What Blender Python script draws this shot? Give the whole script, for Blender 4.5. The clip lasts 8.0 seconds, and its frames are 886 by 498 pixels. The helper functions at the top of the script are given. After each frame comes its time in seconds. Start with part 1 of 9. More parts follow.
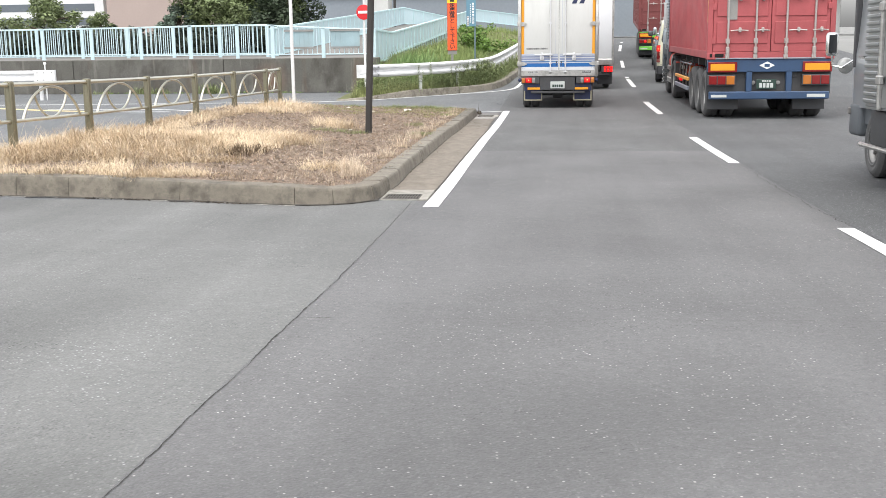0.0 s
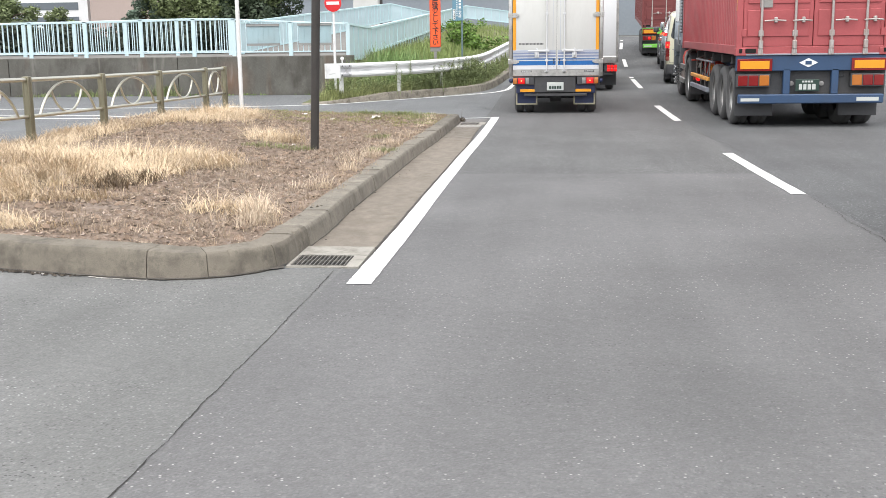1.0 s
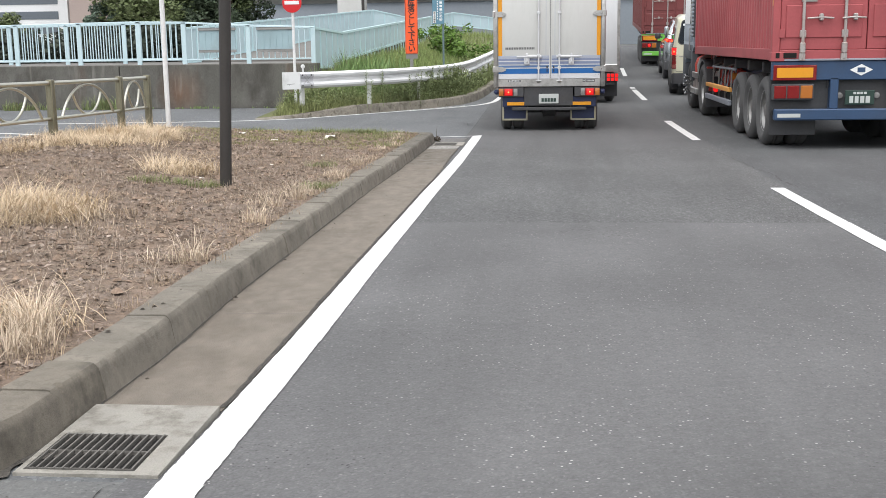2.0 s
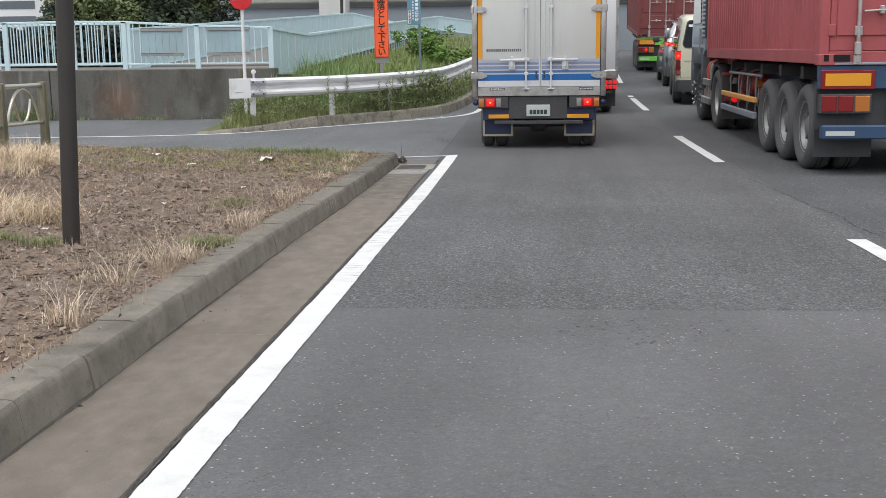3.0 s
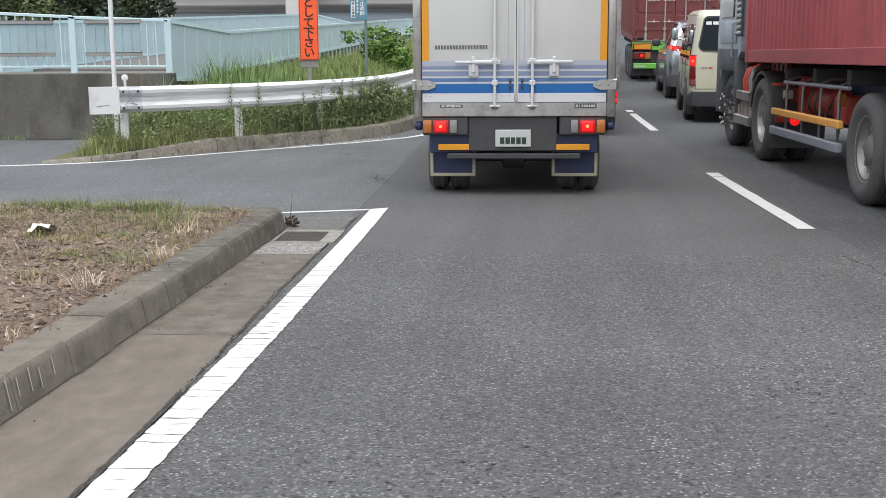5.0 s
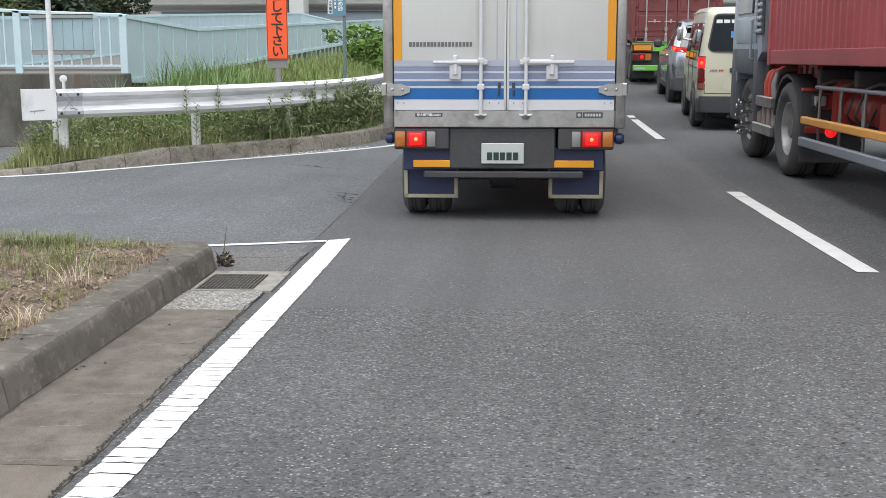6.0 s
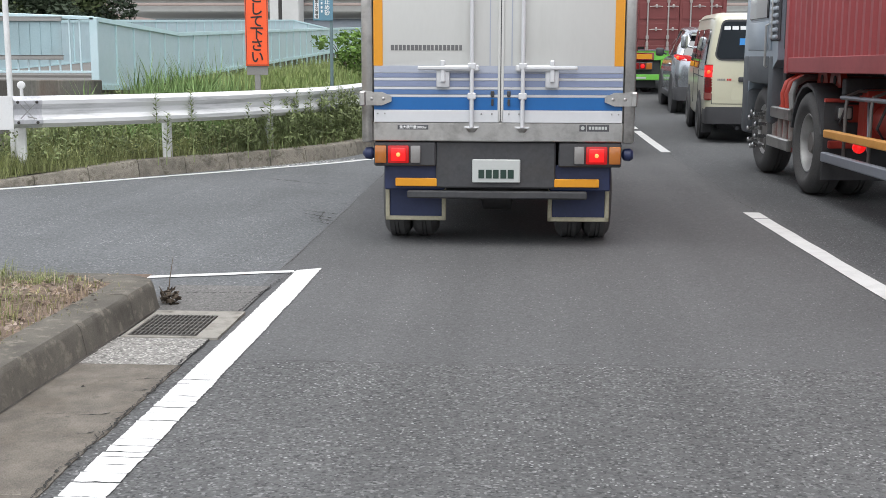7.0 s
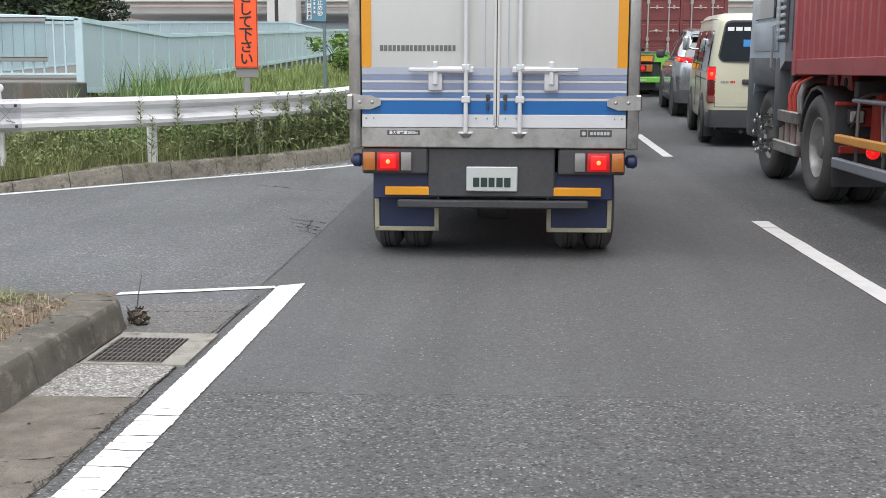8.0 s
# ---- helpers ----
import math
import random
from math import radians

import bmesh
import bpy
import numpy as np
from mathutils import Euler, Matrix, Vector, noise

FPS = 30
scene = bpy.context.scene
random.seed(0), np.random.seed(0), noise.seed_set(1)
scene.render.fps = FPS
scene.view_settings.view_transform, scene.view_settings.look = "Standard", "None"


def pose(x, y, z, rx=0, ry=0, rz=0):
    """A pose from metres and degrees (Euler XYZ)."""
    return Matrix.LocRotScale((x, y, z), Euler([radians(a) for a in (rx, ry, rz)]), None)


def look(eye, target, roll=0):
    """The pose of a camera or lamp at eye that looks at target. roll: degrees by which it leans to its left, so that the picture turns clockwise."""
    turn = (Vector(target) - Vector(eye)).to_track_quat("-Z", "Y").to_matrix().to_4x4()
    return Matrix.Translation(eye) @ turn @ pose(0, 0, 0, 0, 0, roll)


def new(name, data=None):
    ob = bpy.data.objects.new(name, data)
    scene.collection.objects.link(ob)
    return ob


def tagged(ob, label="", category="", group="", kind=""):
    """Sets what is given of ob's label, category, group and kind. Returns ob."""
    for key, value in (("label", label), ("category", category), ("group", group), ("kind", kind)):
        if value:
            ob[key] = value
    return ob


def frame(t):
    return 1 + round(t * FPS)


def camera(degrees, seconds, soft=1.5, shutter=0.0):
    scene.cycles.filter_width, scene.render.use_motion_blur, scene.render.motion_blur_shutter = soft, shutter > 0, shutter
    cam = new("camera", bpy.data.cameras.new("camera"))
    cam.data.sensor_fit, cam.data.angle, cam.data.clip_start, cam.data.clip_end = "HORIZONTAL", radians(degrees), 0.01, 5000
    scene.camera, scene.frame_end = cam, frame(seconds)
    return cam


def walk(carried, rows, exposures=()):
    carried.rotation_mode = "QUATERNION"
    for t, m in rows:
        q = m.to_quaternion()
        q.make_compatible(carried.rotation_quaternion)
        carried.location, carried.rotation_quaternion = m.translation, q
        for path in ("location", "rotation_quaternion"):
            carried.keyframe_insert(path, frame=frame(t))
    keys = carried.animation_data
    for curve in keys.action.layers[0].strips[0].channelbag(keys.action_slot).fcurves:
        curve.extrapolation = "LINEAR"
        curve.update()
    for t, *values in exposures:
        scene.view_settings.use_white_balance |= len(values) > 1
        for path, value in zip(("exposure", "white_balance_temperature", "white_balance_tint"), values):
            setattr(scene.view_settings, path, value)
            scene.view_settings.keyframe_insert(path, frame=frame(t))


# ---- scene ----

# ---- camera and walk ----
cam = camera(43.0, 8.0, soft=0.78)
ROWS = [
    (0.0, 1.070, -25.621, 1.794, 5.86, -10.96, 0.68),
    (0.5, 1.047, -23.626, 1.711, 5.76, -11.00, 0.67),
    (1.0, 1.029, -21.745, 1.636, 5.65, -10.95, 0.74),
    (1.5, 1.008, -19.898, 1.561, 5.48, -10.69, 0.79),
    (3.0, 1.001, -14.996, 1.409, 4.65, -10.12, 0.70),
    (3.5, 1.017, -13.474, 1.376, 4.38, -10.01, 0.67),
    (4.0, 1.036, -11.930, 1.334, 4.07, -9.92, 0.47),
    (4.5, 1.054, -10.684, 1.310, 3.81, -9.79, 0.38),
    (6.0, 1.109, -7.856, 1.273, 3.30, -9.67, 0.08),
    (6.5, 1.116, -7.283, 1.263, 3.17, -9.46, -0.12),
    (7.0, 1.128, -6.848, 1.246, 3.13, -9.22, -0.17),
    (7.5, 1.132, -6.548, 1.245, 3.07, -9.14, -0.24),
    (8.0, 1.144, -6.395, 1.241, 3.07, -9.10, -0.16),
]
EXPOSURES = [(0.0, 1.4, 6500), (1.0, 1.38, 6500), (1.7, 1.2, 6460), (2.8, 0.66, 6330), (3.5, 0.68, 6350), (4.0, 0.79, 6340), (4.5, 0.83, 6330), (6.0, 0.92, 6270), (8.0, 0.97, 6330)]
walk(cam, [(t, pose(x, y, z, 0, 0, yaw) @ pose(0, 0, 0, pitch) @ pose(0, 0, 0, 0, roll) @ pose(0, 0, 0, 90))
           for t, x, y, z, yaw, pitch, roll in ROWS],
     [(t, e, k, 10) for t, e, k in EXPOSURES])

# ---- light: a bright overcast day ----
world = bpy.data.worlds.new("overcast_sky")
scene.world = world
world.use_nodes = True
wn, wl = world.node_tree.nodes, world.node_tree.links
sky = wn.new("ShaderNodeTexSky")
sky.sky_type = "NISHITA"
sky.sun_disc = False
sky.sun_elevation, sky.sun_rotation = radians(70), radians(186)
sky.air_density, sky.dust_density, sky.ozone_density = 1.0, 3.0, 1.0
haze = wn.new("ShaderNodeHueSaturation")
haze.inputs["Saturation"].default_value = 0.16
wl.new(sky.outputs["Color"], haze.inputs["Color"])
wl.new(haze.outputs["Color"], wn["Background"].inputs["Color"])
wn["Background"].inputs["Strength"].default_value = 0.15
sun_data = bpy.data.lights.new("sun", "SUN")
sun_data.energy, sun_data.angle, sun_data.color = 0.6, radians(60), (1.0, 0.97, 0.93)
sun = new("sun", sun_data)
sun.matrix_world = look((-1, -10, 29), (0, 0, 0))

# ---- small helpers ----
Q = 0.000891      # the road sags: height of its surface along y


def gz(y):
    return Q * max(-36.0, min(34.0, y)) ** 2


def bend(y, ys, xs):
    return float(np.interp(y, ys, xs))


def kerb_x(y):
    """x of the island kerb's foot beside the lane."""
    return bend(y, (-15.0, -13.6, -12.4, -10.5, -8.4, -7.0, -5.5, -4.3, -3.0, -1.3), (-0.635, -0.63, -0.68, -0.70, -0.72, -0.72, -0.69, -0.68, -0.66, -0.65))


def line_x(y):
    """x of the right side of the lane's edge line."""
    return bend(y, (-15.5, -13.5, -11.3, -9.0, -7.3, -5.7, -4.4, -3.5, -2.5, 0.0), (-0.005, -0.012, -0.034, -0.038, -0.04, -0.024, -0.01, -0.008, -0.004, 0.0))


def gutter_x(y):
    """x of the gutter's edge beside the line."""
    return line_x(y) - 0.155 - 0.055 * max(0.0, min(1.0, (y + 6.0) / 2.5))


def stand(x, y, a, b, yaw=0.0):
    """The pose of a vehicle whose rear is at y, with axles a and b metres ahead of it, on the sagging road."""
    za, zb = gz(y + a), gz(y + b)
    k = (zb - za) / (b - a)
    return pose(x, y, za - k * a, math.degrees(math.atan(k)), 0, yaw)


def mat(name, col, rough=0.6, metal=0.0, var=0.12, scale=3.0, fine=45.0, bump=0.0, stain=None, stain_amount=0.0,
        stain_scale=1.2, coat=0.0, island=0.0, spec=0.5, stretch=(1, 1, 1), each=0.0, moss=None, moss_scale=14.0, moss_amount=0.8):
    """A procedural surface: coarse and fine variation of one colour, stains of a second colour, fine relief."""
    m = bpy.data.materials.new(name)
    m.use_nodes = True
    n, l = m.node_tree.nodes, m.node_tree.links
    b = n["Principled BSDF"]
    b.inputs["Roughness"].default_value, b.inputs["Metallic"].default_value = rough, metal
    b.inputs["Coat Weight"].default_value = coat
    b.inputs["Specular IOR Level"].default_value = spec
    tc, mp = n.new("ShaderNodeTexCoord"), n.new("ShaderNodeMapping")
    mp.inputs["Scale"].default_value = stretch
    l.new(tc.outputs["Object"], mp.inputs["Vector"])
    big, small = n.new("ShaderNodeTexNoise"), n.new("ShaderNodeTexNoise")
    big.inputs["Scale"].default_value, small.inputs["Scale"].default_value = scale, fine
    big.inputs["Detail"].default_value, small.inputs["Detail"].default_value = 5, 3
    for t in (big, small):
        l.new(mp.outputs["Vector"], t.inputs["Vector"])
    add = n.new("ShaderNodeMath")
    add.operation = "MULTIPLY_ADD"
    add.inputs[1].default_value = 0.6
    half = n.new("ShaderNodeMath")
    half.operation = "MULTIPLY"
    half.inputs[1].default_value = 0.4
    l.new(small.outputs["Fac"], half.inputs[0])
    l.new(big.outputs["Fac"], add.inputs[0])
    l.new(half.outputs[0], add.inputs[2])
    ramp = n.new("ShaderNodeMapRange")
    ramp.inputs["From Min"].default_value, ramp.inputs["From Max"].default_value = 0.3, 0.7
    l.new(add.outputs[0], ramp.inputs["Value"])
    mix = n.new("ShaderNodeMix")
    mix.data_type = "RGBA"
    mix.inputs["A"].default_value = (*[c * (1 - var) for c in col], 1)
    mix.inputs["B"].default_value = (*[min(1.0, c * (1 + var)) for c in col], 1)
    l.new(ramp.outputs[0], mix.inputs["Factor"])
    out = mix.outputs["Result"]
    if stain:
        st = n.new("ShaderNodeTexNoise")
        st.inputs["Scale"].default_value, st.inputs["Detail"].default_value = stain_scale, 7
        st.inputs["Roughness"].default_value = 0.65
        l.new(mp.outputs["Vector"], st.inputs["Vector"])
        sr = n.new("ShaderNodeMapRange")
        sr.inputs["From Min"].default_value, sr.inputs["From Max"].default_value = 0.48, 0.72
        sr.inputs["To Max"].default_value = stain_amount
        l.new(st.outputs["Fac"], sr.inputs["Value"])
        sm = n.new("ShaderNodeMix")
        sm.data_type = "RGBA"
        sm.inputs["B"].default_value = (*stain, 1)
        l.new(out, sm.inputs["A"])
        l.new(sr.outputs[0], sm.inputs["Factor"])
        out = sm.outputs["Result"]
    if moss:
        ms, mr0, mm = n.new("ShaderNodeTexNoise"), n.new("ShaderNodeMapRange"), n.new("ShaderNodeMix")
        ms.inputs["Scale"].default_value, ms.inputs["Detail"].default_value, ms.inputs["Roughness"].default_value = moss_scale, 8, 0.7
        mr0.inputs["From Min"].default_value, mr0.inputs["From Max"].default_value, mr0.inputs["To Max"].default_value = 0.53, 0.63, moss_amount
        mm.data_type = "RGBA"
        mm.inputs["B"].default_value = (*moss, 1)
        l.new(tc.outputs["Object"], ms.inputs["Vector"])
        l.new(ms.outputs["Fac"], mr0.inputs["Value"])
        l.new(out, mm.inputs["A"])
        l.new(mr0.outputs[0], mm.inputs["Factor"])
        out = mm.outputs["Result"]
    if island or each:
        src = n.new("ShaderNodeNewGeometry" if island else "ShaderNodeObjectInfo")
        amount = island or each
        mr = n.new("ShaderNodeMapRange")
        mr.inputs["To Min"].default_value, mr.inputs["To Max"].default_value = 1 - amount, 1 + amount
        l.new(src.outputs["Random Per Island" if island else "Random"], mr.inputs["Value"])
        hv = n.new("ShaderNodeHueSaturation")
        l.new(out, hv.inputs["Color"])
        l.new(mr.outputs[0], hv.inputs["Value"])
        out = hv.outputs["Color"]
    l.new(out, b.inputs["Base Color"])
    if bump:
        bp = n.new("ShaderNodeBump")
        bp.inputs["Strength"].default_value, bp.inputs["Distance"].default_value = bump, 0.02
        l.new(small.outputs["Fac"], bp.inputs["Height"])
        l.new(bp.outputs["Normal"], b.inputs["Normal"])
    return m


def asphalt(name, col, stones, contrast, cell=95.0, patch=0.18, specks=0.5, pits=0.5, sparse=0.9, clump=0.0):
    """Worn asphalt: binder with fine grain, pale stones and dark pits in clusters, lengthwise wear and faint patches."""
    m = bpy.data.materials.new(name)
    m.use_nodes = True
    n, l = m.node_tree.nodes, m.node_tree.links
    b = n["Principled BSDF"]
    b.inputs["Roughness"].default_value = 0.8
    b.inputs["Specular IOR Level"].default_value = 0.35
    tc = n.new("ShaderNodeTexCoord")
    long_map = n.new("ShaderNodeMapping")
    long_map.inputs["Scale"].default_value = (2.6, 0.16, 1)
    l.new(tc.outputs["Object"], long_map.inputs["Vector"])

    def noise_node(scale, detail, source):
        t = n.new("ShaderNodeTexNoise")
        t.inputs["Scale"].default_value, t.inputs["Detail"].default_value = scale, detail
        l.new(source.outputs["Object" if source == tc else "Vector"], t.inputs["Vector"])
        return t.outputs["Fac"]

    def remap(value, a, z, lo, hi):
        r = n.new("ShaderNodeMapRange")
        for key, v in zip(("From Min", "From Max", "To Min", "To Max"), (a, z, lo, hi)):
            r.inputs[key].default_value = v
        l.new(value, r.inputs["Value"])
        return r.outputs[0]

    def times(a, c):
        r = n.new("ShaderNodeMath")
        r.operation = "MULTIPLY"
        l.new(a, r.inputs[0])
        l.new(c, r.inputs[1])
        return r.outputs[0]

    def blend(a, factor, colour):
        r = n.new("ShaderNodeMix")
        r.data_type = "RGBA"
        l.new(a, r.inputs["A"])
        l.new(factor, r.inputs["Factor"])
        r.inputs["B"].default_value = (*colour, 1)
        return r.outputs["Result"]

    vor, grain = n.new("ShaderNodeTexVoronoi"), n.new("ShaderNodeTexVoronoi")
    vor.inputs["Scale"].default_value, grain.inputs["Scale"].default_value = cell * 0.85, cell * 1.2
    for t in (vor, grain):
        l.new(tc.outputs["Object"], t.inputs["Vector"])
    sep, sep2 = n.new("ShaderNodeSeparateColor"), n.new("ShaderNodeSeparateColor")
    l.new(grain.outputs["Color"], sep.inputs["Color"])
    l.new(vor.outputs["Color"], sep2.inputs["Color"])
    cr = n.new("ShaderNodeValToRGB")
    e = cr.color_ramp.elements
    e[0].position, e[0].color = 0.0, (*[c * (1 - contrast) for c in col], 1)
    e[1].position, e[1].color = 1.0, (*[c * (1 + contrast * 1.7) for c in col], 1)
    for pos, k in ((0.22, 0.75), (0.55, 1.0), (0.84, 1.2)):
        e.new(pos).color = (*[c * (1 + contrast * (k - 1)) for c in col], 1)
    l.new(sep.outputs["Red"], cr.inputs["Fac"])
    cluster = remap(noise_node(1.7, 4, tc), 0.36 + 0.1 * clump, 0.62, 0.25 - 0.2 * clump, 1.0)
    core = remap(vor.outputs["Distance"], 0.22, 0.42, 1.0, 0.0)
    pale = times(times(remap(sep2.outputs["Green"], sparse, sparse + 0.01, 0.0, specks), core), cluster)
    pit = times(times(remap(sep2.outputs["Blue"], sparse - 0.04, sparse - 0.03, 0.0, pits), core), remap(noise_node(1.3, 4, tc), 0.4 + 0.08 * clump, 0.66, 0.1 - 0.08 * clump, 1.0))
    out = blend(cr.outputs["Color"], pit, [c * 0.3 for c in col])
    out = blend(out, pale, stones)
    value = times(remap(noise_node(0.55, 6, tc), 0.3, 0.7, 1 - patch, 1 + patch), remap(noise_node(24, 5, tc), 0.25, 0.75, 0.9, 1.1))
    value = times(value, remap(noise_node(1.0, 3, long_map), 0.3, 0.7, 0.92, 1.08))
    hv = n.new("ShaderNodeHueSaturation")
    l.new(out, hv.inputs["Color"])
    l.new(value, hv.inputs["Value"])
    l.new(hv.outputs["Color"], b.inputs["Base Color"])
    bp = n.new("ShaderNodeBump")
    bp.inputs["Strength"].default_value, bp.inputs["Distance"].default_value = 0.5, 0.006
    l.new(vor.outputs["Distance"], bp.inputs["Height"])
    bp.invert = True
    l.new(bp.outputs["Normal"], b.inputs["Normal"])
    return m


def glow(name, col, strength, base=(0.3, 0.02, 0.02)):
    m = mat(name, base, 0.25, var=0.05)
    b = m.node_tree.nodes["Principled BSDF"]
    b.inputs["Emission Color"].default_value, b.inputs["Emission Strength"].default_value = (*col, 1), strength
    return m


def link_mesh(name, bm, material, parent=None, label="", smooth=True):
    me = bpy.data.meshes.new(name)
    bmesh.ops.recalc_face_normals(bm, faces=bm.faces)
    if smooth:
        for f in bm.faces:
            f.smooth = True
        for e in bm.edges:
            if len(e.link_faces) == 2 and e.calc_face_angle(0) > 0.6:
                e.smooth = False
    bm.to_mesh(me)
    bm.free()
    me.materials.append(material)
    ob = new(name, me)
    ob.parent = parent
    if label:
        ob["label"] = label
    return ob


def part(name, bm, material, parent, label=""):
    return link_mesh(name, bm, material, parent, label)


def pydata(name, verts, faces, material, parent=None, smooth=False):
    me = bpy.data.meshes.new(name)
    me.from_pydata(verts, [], faces)
    me.materials.append(material)
    if smooth:
        me.polygons.foreach_set("use_smooth", [True] * len(me.polygons))
    ob = new(name, me)
    ob.parent = parent
    return ob


def thing(name, label, category, group="", kind="", m=None):
    ob = new(name)
    ob.empty_display_size = 0.2
    if m is not None:
        ob.matrix_basis = m
    return tagged(ob, label, category, group, kind)


def bx(bm, x0, x1, y0, y1, z0, z1, bev=0.0, seg=1):
    """A box, its edges rounded by bev."""
    vs = [bm.verts.new((x, y, z)) for x in (x0, x1) for y in (y0, y1) for z in (z0, z1)]
    fs = [bm.faces.new([vs[i] for i in q]) for q in
          ((0, 1, 3, 2), (4, 6, 7, 5), (0, 4, 5, 1), (2, 3, 7, 6), (0, 2, 6, 4), (1, 5, 7, 3))]
    if bev:
        es = list({e for f in fs for e in f.edges})
        bmesh.ops.bevel(bm, geom=es, offset=bev, segments=seg, profile=0.5, affect="EDGES", clamp_overlap=True)
    return bm


def tube(bm, pts, r, n=10, closed=False, caps=True):
    """A round bar along pts; r is one radius or one for each point."""
    pts = [Vector(p) for p in pts]
    rs = r if isinstance(r, (list, tuple)) else [r] * len(pts)
    rings, side = [], None
    for i, p in enumerate(pts):
        a = pts[i - 1] if i or closed else p
        b = pts[(i + 1) % len(pts)] if i < len(pts) - 1 or closed else p
        d = (b - a).normalized()
        if side is None or abs(side.dot(d)) > 0.95:
            side = d.orthogonal().normalized()
        side = (side - d * side.dot(d)).normalized()
        up = d.cross(side)
        rings.append([bm.verts.new(p + (side * math.cos(k * math.tau / n) + up * math.sin(k * math.tau / n)) * rs[i]) for k in range(n)])
    for i in range(len(rings) - (0 if closed else 1)):
        a, b = rings[i], rings[(i + 1) % len(rings)]
        for k in range(n):
            bm.faces.new((a[k], a[(k + 1) % n], b[(k + 1) % n], b[k]))
    if caps and not closed:
        bm.faces.new(rings[0][::-1])
        bm.faces.new(rings[-1])
    return bm


def lathe(bm, profile, axis="x", n=24, centre=(0, 0, 0), first=True, last=True):
    """A turned shape: profile of (along, radius)."""
    rings = []
    for a, r in profile:
        ring = []
        for k in range(n):
            c, s = r * math.cos(k * math.tau / n), r * math.sin(k * math.tau / n)
            p = {"x": (a, c, s), "y": (c, a, s), "z": (c, s, a)}[axis]
            ring.append(bm.verts.new(Vector(p) + Vector(centre)))
        rings.append(ring)
    for a, b in zip(rings, rings[1:]):
        for k in range(n):
            bm.faces.new((a[k], a[(k + 1) % n], b[(k + 1) % n], b[k]))
    if first:
        bm.faces.new(rings[0][::-1])
    if last:
        bm.faces.new(rings[-1])
    return bm


def plan_normals(path):
    out = []
    for i, p in enumerate(path):
        a, b = path[max(0, i - 1)], path[min(len(path) - 1, i + 1)]
        d = Vector((b[0] - a[0], b[1] - a[1]))
        d.normalize()
        out.append(Vector((d.y, -d.x)))
    return out


def sweep(bm, path, profile, zf=gz, closed_profile=True, normals=None, tall=None):
    """Extrudes profile, points of (to the right of the path, height), along a plan path that lies on the ground."""
    rings = []
    for p, nn, f in zip(path, normals or plan_normals(path), tall or [1.0] * len(path)):
        rings.append([bm.verts.new((p[0] + nn.x * o, p[1] + nn.y * o, zf(p[1]) + (h * f if h > 0 else h))) for o, h in profile])
    k = len(profile)
    for a, b in zip(rings, rings[1:]):
        for i in range(k if closed_profile else k - 1):
            bm.faces.new((a[i], a[(i + 1) % k], b[(i + 1) % k], b[i]))
    if closed_profile:
        bm.faces.new(rings[0][::-1])
        bm.faces.new(rings[-1])
    return bm


def smooth_path(pts, step=0.3):
    """A path through pts, rounded (Catmull-Rom), sampled about every step metres."""
    P = [Vector(p) for p in pts]
    P = [2 * P[0] - P[1]] + P + [2 * P[-1] - P[-2]]
    out = []
    for i in range(1, len(P) - 2):
        n = max(1, round((P[i + 1] - P[i]).length / step))
        for k in range(n):
            t = k / n
            out.append(0.5 * ((2 * P[i]) + (-P[i - 1] + P[i + 1]) * t + (2 * P[i - 1] - 5 * P[i] + 4 * P[i + 1] - P[i + 2]) * t * t
                              + (-P[i - 1] + 3 * P[i] - 3 * P[i + 1] + P[i + 2]) * t ** 3))
    out.append(P[-2])
    return out


def resample(path, step):
    out, left = [path[0].copy()], step
    for a, b in zip(path, path[1:]):
        a, L = a.copy(), (b - a).length
        while L >= left:
            a = a + (b - a).normalized() * left
            out.append(a.copy())
            L, left = L - left, step
        left -= L
    return out


def sheet(bm, x0, x1, y0, y1, dz=0.0, step=1.0, nx=1):
    """A strip of the ground, following its sag."""
    ny = max(1, math.ceil((y1 - y0) / step))
    rows = []
    for j in range(ny + 1):
        y = y0 + (y1 - y0) * j / ny
        rows.append([bm.verts.new((x0 + (x1 - x0) * i / nx, y, gz(y) + dz)) for i in range(nx + 1)])
    for a, b in zip(rows, rows[1:]):
        for i in range(nx):
            bm.faces.new((a[i], a[i + 1], b[i + 1], b[i]))
    return bm


# ---- materials ----
M_ROAD_OLD = asphalt("asphalt_worn_pale", (0.118, 0.117, 0.117), (0.5, 0.48, 0.46), 0.14, 84, 0.17, 0.9, 0.85, 0.95, clump=0.1)
M_ROAD_ROUGH = asphalt("asphalt_coarse", (0.098, 0.0985, 0.0975), (0.4, 0.4, 0.39), 0.56, 80, 0.13, 0.9, 0.98, 0.84)
M_ROAD_MID = asphalt("asphalt_middle", (0.086, 0.088, 0.089), (0.45, 0.45, 0.44), 0.36, 82, 0.12, 0.8, 0.9, 0.86)
M_ROAD_SMOOTH = asphalt("asphalt_new_dark", (0.102, 0.1025, 0.1025), (0.46, 0.46, 0.46), 0.24, 92, 0.1, 0.8, 0.75, 0.965)
M_ROAD_SIDE = asphalt("asphalt_side_street", (0.122, 0.127, 0.13), (0.48, 0.48, 0.47), 0.32, 68, 0.14, 0.7, 0.95, 0.83, clump=0.3)
M_ROAD_MOUTH = asphalt("asphalt_street_mouth", (0.134, 0.135, 0.131), (0.42, 0.42, 0.41), 0.15, 76, 0.2, 0.7, 0.95, 0.86, clump=0.7)
